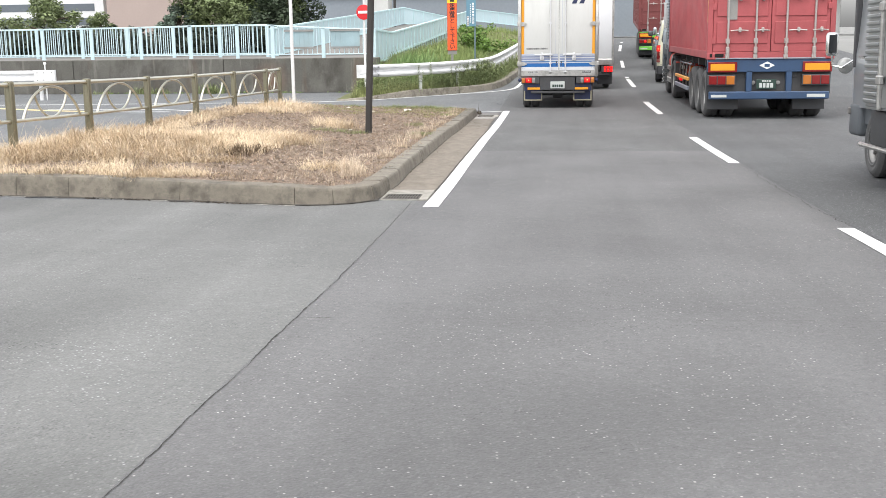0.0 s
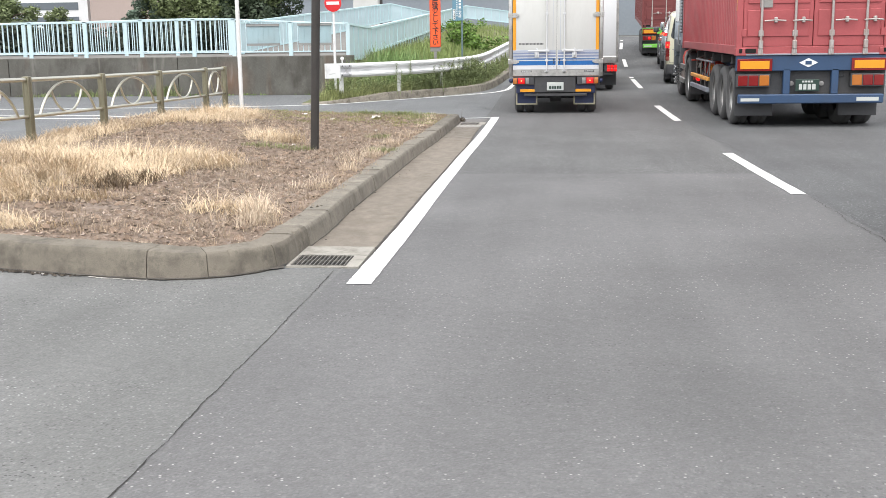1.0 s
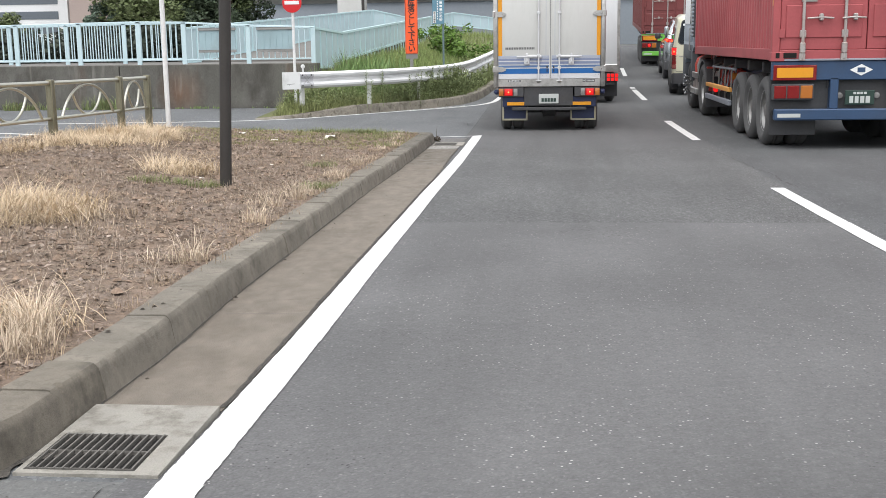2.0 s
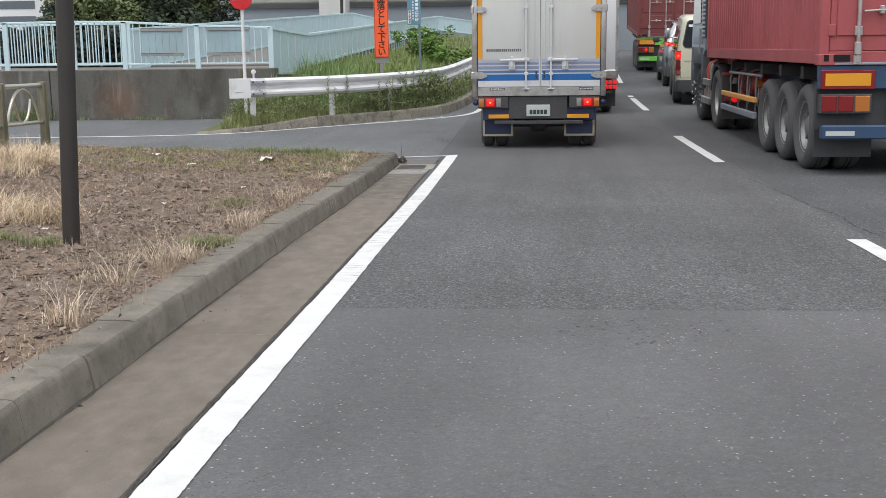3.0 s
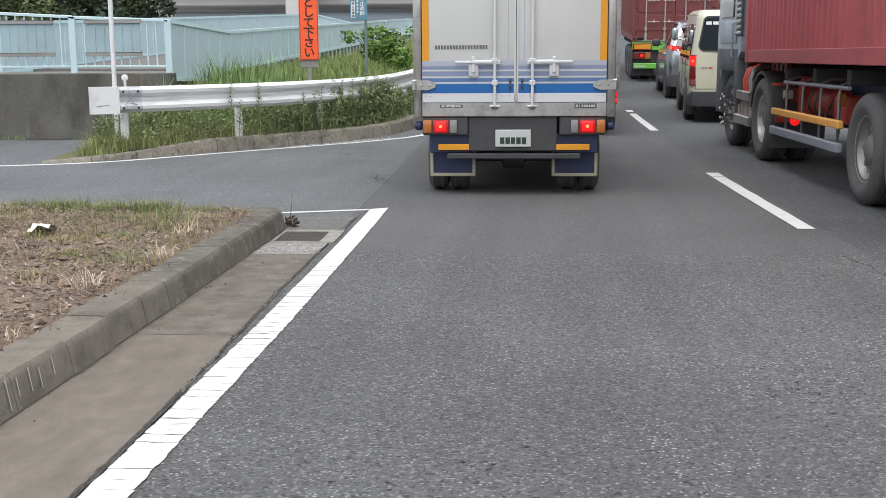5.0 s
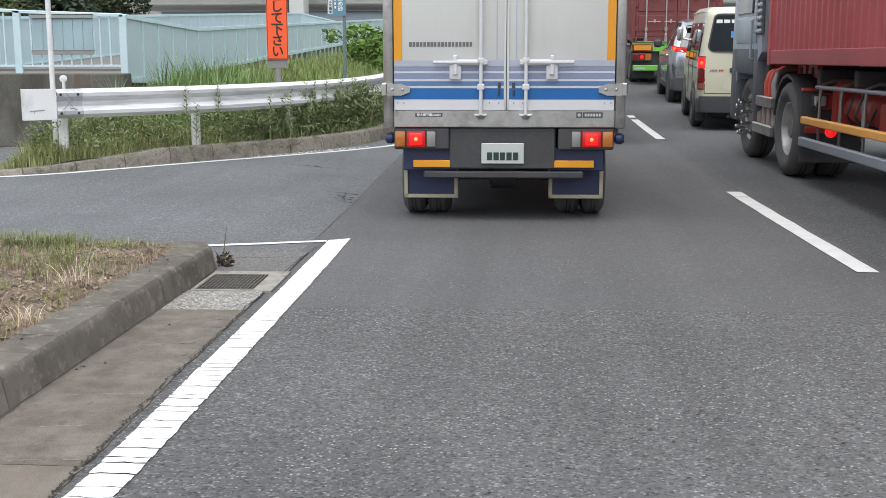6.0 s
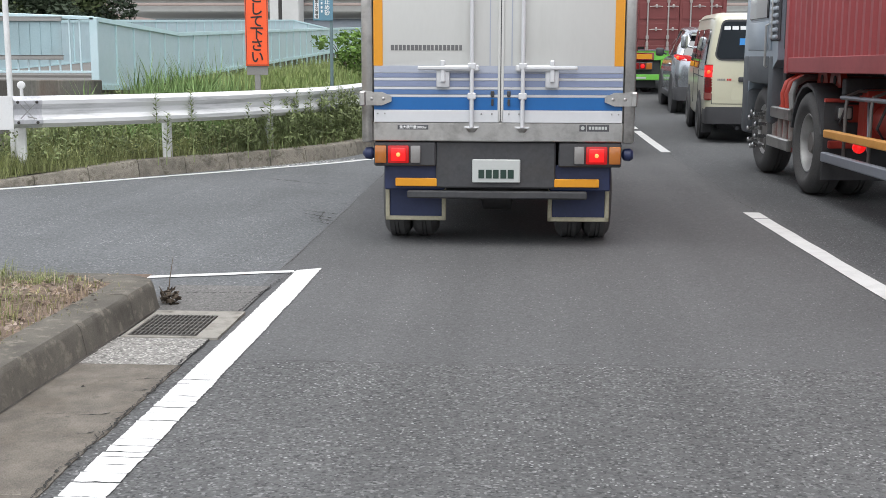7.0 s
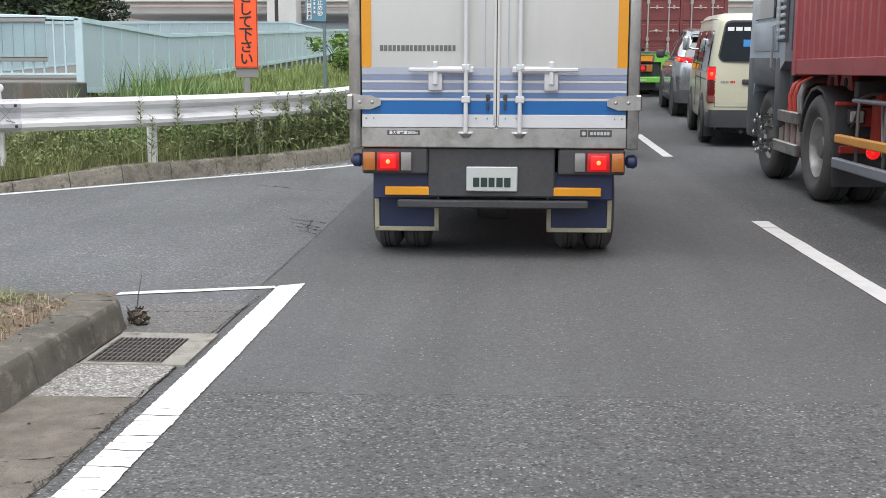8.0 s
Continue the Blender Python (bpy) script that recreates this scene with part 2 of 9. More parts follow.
M_APRON = asphalt("asphalt_apron_old", (0.135, 0.131, 0.124), (0.36, 0.35, 0.33), 0.42, 85, 0.25, 0.7, 0.9, 0.85)
M_PAINT = mat("road_paint_white", (0.67, 0.67, 0.65), 0.7, var=0.08, scale=5, fine=160, bump=0.15, stain=(0.42, 0.42, 0.4), stain_amount=0.4, stain_scale=7)
M_YELLOW_LINE = mat("road_paint_yellow", (0.66, 0.52, 0.24), 0.7, var=0.12, fine=120, stain=(0.4, 0.37, 0.28), stain_amount=0.5, stain_scale=5)
M_CRACK = mat("crack_dirt", (0.03, 0.029, 0.026), 0.95, var=0.3, fine=90)
M_GAP = mat("gap_dirt", (0.07, 0.063, 0.054), 0.95, var=0.5, scale=9, fine=90, bump=0.5)
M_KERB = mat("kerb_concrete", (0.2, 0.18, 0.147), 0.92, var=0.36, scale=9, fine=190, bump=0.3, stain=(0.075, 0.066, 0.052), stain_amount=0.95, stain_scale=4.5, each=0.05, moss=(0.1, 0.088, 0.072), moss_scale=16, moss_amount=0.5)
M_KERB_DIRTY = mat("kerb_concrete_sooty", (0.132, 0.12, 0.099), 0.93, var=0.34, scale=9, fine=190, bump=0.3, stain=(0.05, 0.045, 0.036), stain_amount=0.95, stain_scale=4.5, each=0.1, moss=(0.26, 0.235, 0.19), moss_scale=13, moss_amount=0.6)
M_GUTTER_DIRTY = mat("gutter_concrete_dirty", (0.172, 0.153, 0.127), 0.92, var=0.4, scale=9, fine=150, bump=0.5, stain=(0.1, 0.081, 0.06), stain_amount=0.75, stain_scale=5, each=0.05, moss=(0.1, 0.09, 0.075), moss_scale=26, moss_amount=0.5)
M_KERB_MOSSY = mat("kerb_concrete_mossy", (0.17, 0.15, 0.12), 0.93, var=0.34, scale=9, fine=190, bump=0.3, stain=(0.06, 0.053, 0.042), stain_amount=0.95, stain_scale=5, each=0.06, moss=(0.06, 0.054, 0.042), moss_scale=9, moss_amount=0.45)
M_KERB_OLD = mat("verge_kerb_concrete", (0.265, 0.24, 0.198), 0.93, var=0.4, scale=9, fine=90, bump=0.8, stain=(0.06, 0.053, 0.043), stain_amount=0.95, stain_scale=3.6, each=0.12, moss=(0.09, 0.08, 0.055), moss_scale=9, moss_amount=0.8)
M_GUTTER = mat("gutter_concrete", (0.186, 0.161, 0.131), 0.9, var=0.26, scale=8, fine=150, bump=0.4, stain=(0.112, 0.092, 0.07), stain_amount=0.6, stain_scale=2.6, stretch=(1.5, 0.8, 1), each=0.04, moss=(0.22, 0.196, 0.165), moss_scale=4, moss_amount=0.25)
M_CEMENT = mat("pale_cement", (0.29, 0.275, 0.242), 0.9, var=0.15, scale=6, fine=140, bump=0.3, stain=(0.11, 0.1, 0.08), stain_amount=0.9, stain_scale=8)
M_PEBBLE = asphalt("exposed_pebble_concrete", (0.27, 0.26, 0.24), (0.72, 0.69, 0.65), 0.6, 80, 0.1, 0.95, 0.95, 0.6)
M_SCRAPE = mat("scraped_concrete", (0.27, 0.24, 0.2), 0.9, var=0.2, scale=9, fine=120)
M_CEMENT_PALE = mat("white_cement", (0.5, 0.48, 0.44), 0.9, var=0.2, scale=6, fine=120)
# near black, so that flat slabs look like deep shaded holes
M_PIT_SHADE = mat("pit_shade_black", (0.008, 0.008, 0.007), 0.95, var=0.3)
M_IRON = mat("grate_iron", (0.17, 0.16, 0.145), 0.6, 0.4, var=0.25, fine=80, bump=0.2)
M_SOIL = mat("dry_soil", (0.19, 0.139, 0.103), 0.97, var=0.5, scale=9, fine=42, bump=1.0, stain=(0.1, 0.072, 0.053), stain_amount=0.8, stain_scale=5, moss=(0.235, 0.19, 0.158), moss_scale=2.2, moss_amount=0.6)
M_WALL = mat("retaining_wall_concrete", (0.114, 0.11, 0.096), 0.92, var=0.35, scale=1.6, fine=60, bump=0.3, stain=(0.05, 0.044, 0.037), stain_amount=0.9, stain_scale=2.2, stretch=(1, 1, 0.4), moss=(0.17, 0.162, 0.15), moss_scale=2.6, moss_amount=0.35)
wn2, wl2 = M_WALL.node_tree.nodes, M_WALL.node_tree.links
rust_map, rust = wn2.new("ShaderNodeMapping"), wn2.new("ShaderNodeTexNoise")
rust_map.inputs["Scale"].default_value = (1.5, 1, 0.25)
rust.inputs["Scale"].default_value, rust.inputs["Detail"].default_value = 0.9, 6
rust_range, rust_mix = wn2.new("ShaderNodeMapRange"), wn2.new("ShaderNodeMix")
rust_range.inputs["From Min"].default_value, rust_range.inputs["From Max"].default_value, rust_range.inputs["To Max"].default_value = 0.6, 0.76, 0.6
rust_mix.data_type = "RGBA"
rust_mix.inputs["B"].default_value = (0.15, 0.08, 0.045, 1)
wl2.new(wn2["Texture Coordinate"].outputs["Object"], rust_map.inputs["Vector"])
wl2.new(rust_map.outputs["Vector"], rust.inputs["Vector"])
wl2.new(rust.outputs["Fac"], rust_range.inputs["Value"])
wl2.new(wn2["Principled BSDF"].inputs["Base Color"].links[0].from_socket, rust_mix.inputs["A"])
wl2.new(rust_range.outputs[0], rust_mix.inputs["Factor"])
drip_map, drip, drip_range, drip_mix = wn2.new("ShaderNodeMapping"), wn2.new("ShaderNodeTexNoise"), wn2.new("ShaderNodeMapRange"), wn2.new("ShaderNodeMix")
drip_map.inputs["Scale"].default_value = (5.0, 1, 0.55)
drip.inputs["Scale"].default_value, drip.inputs["Detail"].default_value = 1.3, 5
drip_range.inputs["From Min"].default_value, drip_range.inputs["From Max"].default_value, drip_range.inputs["To Max"].default_value = 0.6, 0.72, 0.45
drip_mix.data_type = "RGBA"
drip_mix.inputs["B"].default_value = (0.27, 0.26, 0.235, 1)
wl2.new(wn2["Texture Coordinate"].outputs["Object"], drip_map.inputs["Vector"])
wl2.new(drip_map.outputs["Vector"], drip.inputs["Vector"])
wl2.new(drip.outputs["Fac"], drip_range.inputs["Value"])
spot_map, spot, spot_mul, spot_mix = wn2.new("ShaderNodeMapping"), wn2.new("ShaderNodeTexGradient"), wn2.new("ShaderNodeMath"), wn2.new("ShaderNodeMix")
spot.gradient_type = "SPHERICAL"
spot_map.inputs["Location"].default_value, spot_map.inputs["Scale"].default_value = (7.4 * 1.5, -7.5, -0.4 * 1.5), (1.5, 1, 1.5)
spot_mul.operation, spot_mul.use_clamp = "MULTIPLY", True
spot_mix.data_type = "RGBA"
spot_mix.inputs["B"].default_value = (0.2, 0.105, 0.06, 1)
wl2.new(wn2["Texture Coordinate"].outputs["Object"], spot_map.inputs["Vector"])
wl2.new(spot_map.outputs["Vector"], spot.inputs["Vector"])
wl2.new(spot.outputs["Fac"], spot_mul.inputs[0])
wl2.new(drip.outputs["Fac"], spot_mul.inputs[1])
wl2.new(rust_mix.outputs["Result"], spot_mix.inputs["A"])
wl2.new(spot_mul.outputs[0], spot_mix.inputs["Factor"])
wl2.new(spot_mix.outputs["Result"], drip_mix.inputs["A"])
wl2.new(drip_range.outputs[0], drip_mix.inputs["Factor"])
wl2.new(drip_mix.outputs["Result"], wn2["Principled BSDF"].inputs["Base Color"])
M_BLUE = mat("pale_blue_paint", (0.52, 0.65, 0.685), 0.5, var=0.07, scale=3, fine=60, stain=(0.35, 0.5, 0.52), stain_amount=0.45, stain_scale=3)
# one bronze in two tones: the rails' and arches' sky-lit paleness is put into colour
M_BRONZE = mat("bronze_anodised_tube", (0.205, 0.19, 0.13), 0.42, 0.55, var=0.15, fine=70)
M_BRONZE_LIT = mat("bronze_tube_lit", (0.6, 0.585, 0.5), 0.34, 0.95, var=0.12, fine=70)
M_WHITE_METAL = mat("white_coated_steel", (0.74, 0.74, 0.73), 0.45, var=0.06, scale=3, fine=60, stain=(0.42, 0.41, 0.39), stain_amount=0.55, stain_scale=3.5)
M_DARK_POLE = mat("dark_brown_pole", (0.035, 0.031, 0.028), 0.5, var=0.2, fine=50)
M_GROUND = mat("far_ground", (0.2, 0.2, 0.19), 0.95, var=0.2, scale=0.3, fine=20)

# ---- ground, road and markings ----
SEAM_X, RIGHT_SEAM = -0.26, 3.38
bm = bmesh.new()
for x0, x1 in ((-600, -30), (-30, 24), (24, 600)):
    ys = [-600, -60] + list(range(-40, 41, 2)) + [60, 1500]
    rows = [[bm.verts.new((x, y, gz(y) - 0.03)) for x in (x0, x1)] for y in ys]
    for a, b in zip(rows, rows[1:]):
        bm.faces.new((a[0], a[1], b[1], b[0]))
bmesh.ops.remove_doubles(bm, verts=bm.verts, dist=0.001)
tagged(link_mesh("ground", bm, M_GROUND), "grey ground reaching to the horizon", "ground", kind="structure")

for name, x0, x1, y0, y1, m, label in (
        ("road", SEAM_X, RIGHT_SEAM, -48, -9.32, M_ROAD_OLD, "worn pale grey asphalt lane"),
        ("road", SEAM_X, RIGHT_SEAM, -9.32, -2.24, M_ROAD_ROUGH, "coarse stony asphalt lane patch"),
        ("road", SEAM_X, RIGHT_SEAM, -2.24, 70, M_ROAD_SMOOTH, "smooth dark asphalt lane"),
        ("road", RIGHT_SEAM, 14, -48, 70, M_ROAD_MID, "grey asphalt of the neighbouring lane"),
        ("road", -30, SEAM_X, -48, -15.05, M_ROAD_MOUTH, "grey asphalt at the side street mouth"),
        ("road", -30, SEAM_X, -15.05, 30, M_ROAD_SIDE, "grey asphalt of the side street")):
    bm = bmesh.new()
    sheet(bm, x0, x1, y0, y1, 0.0, 1.0)
    tagged(link_mesh(name, bm, m), label, "road", kind="structure")


def strip(name, path, width, material, label, dz=0.004, jag=0.0, seed=1, kind="structure", cat="marking"):
    """A thin band lying on the road along a plan path."""
    rnd = random.Random(seed)
    bm = bmesh.new()
    nn = plan_normals(path)
    rows = []
    for p, q in zip(path, nn):
        a, b = width / 2 + rnd.uniform(-jag, jag), width / 2 + rnd.uniform(-jag, jag)
        sh = rnd.uniform(-jag, jag)
        rows.append([bm.verts.new((p[0] + q.x * o, p[1] + q.y * o, gz(p[1]) + dz)) for o in (-a + sh, b + sh)])
    for a, b in zip(rows, rows[1:]):
        bm.faces.new((a[0], a[1], b[1], b[0]))
    return tagged(link_mesh(name, bm, material), label, cat, kind=kind)


def line(a, b, step=0.5):
    a, b = Vector(a), Vector(b)
    n = max(1, round((b - a).length / step))
    return [a.lerp(b, i / n) for i in range(n + 1)]


# the cracked edge line: solid near and far, broken crosswise where the surface is coarse
rnd = random.Random(5)
bm = bmesh.new()
y = -15.52
cut = [(0.0, 0.0)] * 5
while y < -0.02:
    cracked = -8.8 < y < -2.5
    y2 = min(0.0, y + (rnd.uniform(0.045, 0.115) if cracked else 0.45))
    last = y2 > -0.01
    wear = 0.004 if cracked else 0.002
    new_cut = []
    open_cut = rnd.choice((0.001, 0.003, 0.005, 0.008) if y > -6.2 else (0.0, 0.001, 0.002, 0.004)) if cracked else 0.0
    for k in range(5):
        j = rnd.uniform(-0.006, 0.006) if cracked and not last else 0.0
        g = max(0.0, open_cut + rnd.uniform(-0.003, 0.004)) if cracked else 0.0
        new_cut.append((y2 + j - (0.09 * (1 - k / 4) if last else 0.0), g))
    xs_a, xs_b = [[line_x(v) + u + (rnd.uniform(-wear, wear) if u in (-0.145, 0.0) else 0.0) for u in (-0.145, -0.11, -0.073, -0.036, 0.0)] for v in (y, y2)]
    steps = max(1, round((y2 - y) / 0.02))
    rows = []
    for q in range(steps + 1):
        f = q / steps
        row = []
        for k in range(5):
            ya = y if not cut[k][0] else cut[k][0] + cut[k][1]
            xx = xs_a[k] + (xs_b[k] - xs_a[k]) * f + (rnd.uniform(-0.0025, 0.0025) if k in (0, 4) else 0.0)
            yy = ya + (new_cut[k][0] - ya) * f
            row.append(bm.verts.new((xx, yy, gz(yy) + 0.005)))
        rows.append(row)
    for lo, hi in zip(rows, rows[1:]):
        for k in range(4):
            bm.faces.new((lo[k], lo[k + 1], hi[k + 1], hi[k]))
    y, cut = y2, new_cut
tagged(link_mesh("edge_line", bm, M_PAINT, smooth=False), "white painted road edge line, cracked crosswise", "marking", kind="structure")
strip("gore_line", line((-1.2, -0.44), (-0.152, -0.125), 0.2), 0.075, M_PAINT, "white cross line at the end of the edge line", 0.005, 0.004)
for i, (x0, x1, y0, y1) in enumerate(((3.36, 3.30, -31.6, -27.4), (3.34, 3.31, -21.3, -16.73), (3.30, 3.287, -11.16, -9.325), (3.287, 3.27, -9.305, -6.97), (3.265, 3.2525, -1.13, 2.5), (3.252, 3.25, 2.525, 2.9),
                                      (3.37, 3.41, 8.98, 12.9), (3.42, 3.43, 13.35, 13.9), (3.6, 3.75, 19.0, 23.1), (4.0, 4.25, 29.2, 33.3), (4.6, 4.9, 39.3, 43.3))):
    strip("lane_dash", line((x0, y0), (x1, y1), 0.4), 0.135, M_PAINT, "white dashed lane marking on the asphalt", 0.005, 0.003, i)

edge = smooth_path([(-26, 2.5), (-16, 2.8), (-9.5, 3.15), (-7.1, 3.35), (-5.6, 3.5), (-4.6, 3.75), (-3.95, 4.1), (-3.38, 4.66), (-2.6, 5.5), (-1.75, 6.35), (-0.85, 7.33), (-0.3, 8.4), (-0.12, 10.5), (0.1, 18), (0.8, 30)], 0.25)
strip("street_edge_line", edge, 0.12, M_PAINT, "white edge line curving along the verge", 0.005, 0.004)
strip("yellow_line", smooth_path([(-15.5, 2.6), (-13.2, 1.75), (-11.8, 1.1), (-10.9, 0.7), (-10.1, 0.5)], 0.3), 0.26, M_YELLOW_LINE, "yellow painted line across the side street", 0.005, 0.005)
strip("street_line", smooth_path([(-11.5, 1.3), (-9.6, 1.15), (-8.4, 0.95), (-7.5, 0.5)], 0.3), 0.12, M_PAINT, "white painted line on the side street", 0.005, 0.005)
strip("street_line", smooth_path([(-10.2, 0.42), (-9.2, 0.26), (-8.0, 0.2)], 0.3), 0.12, M_PAINT, "white painted line on the side street", 0.005, 0.005)

# cracks and seams between asphalt fields
rnd = random.Random(8)


def wander(a, b, amp, step=0.06):
    pts, off = [], 0.0
    for p in line(a, b, step):
        off = max(-amp, min(amp, off + rnd.uniform(-amp, amp) * 0.35))
        d = (Vector(b) - Vector(a)).normalized()
        pts.append(Vector((p.x - d.y * off, p.y + d.x * off)))
    return pts


def crack(name, path, width, label, dz=0.003, gaps=0.12, seed=1):
    """A broken, ragged crack: short slivers of very uneven width along a plan path."""
    r = random.Random(seed)
    bm = bmesh.new()
    prev = None
    for p, q in zip(path, plan_normals(path)):
        w = width * min(1.7, r.expovariate(2.0) + 0.3) * 0.5
        sh = r.gauss(0, width * 0.35)
        row = [bm.verts.new((p[0] + q.x * o, p[1] + q.y * o, gz(p[1]) + dz)) for o in (sh - w, sh + w)]
        if prev and r.random() > gaps:
            bm.faces.new((prev[0], prev[1], row[1], row[0]))
        prev = row
    for v in [v for v in bm.verts if not v.link_faces]:
        bm.verts.remove(v)
    return tagged(link_mesh(name, bm, M_CRACK), label, "crack", kind="structure")


for a, b, w, amp in (((-0.25, -0.1), (-0.25, 7.2), 0.005, 0.008), ((-0.02, -9.32), (3.3, -9.3), 0.003, 0.012),
                     ((0.0, -2.26), (3.35, -2.22), 0.004, 0.02), ((3.40, -34), (3.37, -16.9), 0.009, 0.03), ((3.36, -16.6), (3.33, -11.3), 0.009, 0.03),
                     ((3.5, -6.9), (3.4, -4.6), 0.011, 0.03), ((3.4, -4.6), (3.2, -2.3), 0.012, 0.03), ((3.3, 3.0), (3.38, 8.9), 0.006, 0.03), ((-0.26, -20.15), (-0.07, -20.13), 0.008, 0.008), ((0.25, -20.1), (1.2, -20.14), 0.002, 0.01), ((1.2, -20.12), (1.32, -20.1), 0.005, 0.01), ((1.4, -20.1), (2.4, -20.05), 0.002, 0.012), ((2.3, -20.06), (3.3, -20.05), 0.003, 0.012),
                     ((-1.45, 5.3), (-1.05, 5.02), 0.03, 0.03), ((-1.05, 5.02), (-0.62, 4.76), 0.014, 0.03), ((-0.62, 2.8), (-0.28, 2.55), 0.02, 0.03), ((-0.56, 2.6), (-0.28, 2.3), 0.022, 0.03), ((-0.5, 2.35), (-0.27, 2.1), 0.022, 0.03), ((-0.45, 2.15), (-0.28, 1.95), 0.016, 0.02), ((-0.42, 2.75), (-0.36, 2.1), 0.008, 0.03), ((-0.55, 3.3), (-0.3, 3.25), 0.012, 0.02)):
    crack("road_crack", wander(a, b, amp, 0.022), w * 0.85, "dark ragged crack in the asphalt", 0.003, 0.1, 3)

# the long joint between lane and street mouth: thin, continuous, opened here and there
path = [Vector((-0.25 - 0.012 * max(0.0, min(1.0, (v + 19) / 3.9)) * 4 + 0.012 * noise.noise((v * 1.1, 0.3, 0)) + 0.009 * noise.noise((v * 5.0, 1.3, 0)) + 0.006 * noise.noise((v * 19.0, 1.3, 0)), v)) for v in np.arange(-36, -15.08, 0.02)]
bm = bmesh.new()
prev = None
for p in path:
    w = max(0.0006, 0.0014 + 0.0026 * (noise.noise((p.y * 2.1, 4.0, 0)) + 0.25) + 0.016 * max(0.0, noise.noise((p.y * 6.3, 9.0, 0)) - 0.25) + 0.0022 * noise.noise((p.y * 33, 2.0, 0)))
    row = [bm.verts.new((p.x + o, p.y, gz(p.y) + 0.003)) for o in (-w, w)]
    if prev:
        bm.faces.new((prev[0], prev[1], row[1], row[0]))
    prev = row
tagged(link_mesh("road_crack", bm, M_CRACK), "thin dark joint crack between lane and street mouth", "crack", kind="structure")

# worn spots where small stones have broken out
rnd = random.Random(14)
V, F, k = [], [], 0
for cx, cy, sx, sy, n in ((1.55, -9.8, 0.22, 0.2, 90), (2.2, -5.4, 0.16, 0.3, 70), (1.0, -6.4, 0.3, 0.3, 60), (0.6, -7.6, 0.25, 0.3, 50), (2.6, -4.2, 0.2, 0.3, 50), (1.5, -4.4, 0.4, 0.4, 50)):
    for _ in range(n):
        x, y, a = rnd.gauss(cx, sx), rnd.gauss(cy, sy), rnd.uniform(-0.6, 0.6)
        L, w = rnd.uniform(0.005, 0.016), rnd.uniform(0.002, 0.006)
        c, s = math.cos(a), math.sin(a)
        V += [(x + c * u * L - s * v * w, y + s * u * L + c * v * w, gz(y) + 0.003) for u, v in ((-1, 0), (-0.2, -1), (1, 0.1), (0.1, 1))]
        F.append((k, k + 1, k + 2, k + 3))
        k += 4
tagged(pydata("road_pits", V, F, M_CRACK), "small dark pits in the worn asphalt", "pits", kind="stuff")

# ---- gutter ----
gutter = thing("gutter", "brownish concrete gutter beside the kerb", "gutter", kind="structure")
SLABS = (-14.34, -12.7, -4.6, -2.35)
rnd = random.Random(11)
for y, y2 in zip(SLABS, SLABS[1:]):
    L = y2 - y
    bm = bmesh.new()
    n = max(2, round(L / 0.06))
    prev = None
    for j in range(n + 1):
        yy = y + 0.002 + (L - 0.004) * j / n
        xe = gutter_x(yy) + rnd.uniform(-0.008, 0.008) * (1 if yy > -5.6 else 0.5)
        row = [bm.verts.new((kerb_x(yy) - 0.02, yy, gz(yy) + 0.006)), bm.verts.new((-0.4, yy, gz(yy) + 0.007)), bm.verts.new((xe, yy, gz(yy) + 0.0045)), bm.verts.new((xe, yy, gz(yy) - 0.03))]
        if prev:
            for i in range(3):
                bm.faces.new((prev[i], prev[i + 1], row[i + 1], row[i]))
        prev = row
    part("gutter_slab", bm, M_GUTTER if y2 < -4.0 else M_GUTTER_DIRTY, gutter)


def along_gutter(y0, y1, amp, seed):
    """A ragged way along the gutter's edge, with coarse and fine swings."""
    return [Vector((gutter_x(v) - 0.004 + amp * (noise.noise((v * 2.3, seed, 0)) + 0.9 * noise.noise((v * 9.0, seed, 3)) + 0.7 * noise.noise((v * 31.0, seed, 5))), v)) for v in np.arange(y0, y1, 0.008)]


strip("gutter_rim", along_gutter(-14.3, -5.5, 0.005, 3.0)[::3], 0.022, M_GAP, "brown dirt in the crumbled gutter edge", 0.0076, 0.002, 9, cat="dirt")
crack("gutter_gap", along_gutter(-14.3, -5.6, 0.006, 1.0), 0.006, "dark ragged gap between gutter and edge line", 0.008, 0.06, 4)
crack("gutter_gap", along_gutter(-5.6, -1.4, 0.02, 2.0), 0.008, "dark crumbling crack along the gutter's edge", 0.009, 0.08, 4)
crack("gutter_gap", along_gutter(-4.9, -2.5, 0.03, 7.0), 0.005, "dark crumbling crack along the gutter's edge", 0.0085, 0.45, 5)
crack("gutter_gap", wander((-0.225, -1.36), (-0.17, -0.18), 0.012, 0.02), 0.008, "dark crack from the drain to the line's end", 0.010, 0.15, 6)
for y0, x0, x1, w in ((-1.02, -0.7, -0.26, 0.005), (-0.87, -0.7, -0.26, 0.013), (-2.62, -0.36, -0.24, 0.007), (-2.78, -0.33, -0.23, 0.007), (-3.1, -0.58, -0.4, 0.003), (-3.08, -0.42, -0.23, 0.007), (-3.3, -0.34, -0.25, 0.006), (-12.35, -0.45, -0.2, 0.004), (-14.38, -0.45, -0.17, 0.006)):
    crack("gutter_crack", wander((x0, y0), (x1, y0 + 0.05), 0.02, 0.015), w, "dark crosswise crack in the gutter", 0.0085 if y0 > -2 else 0.0076, 0.12, 7)
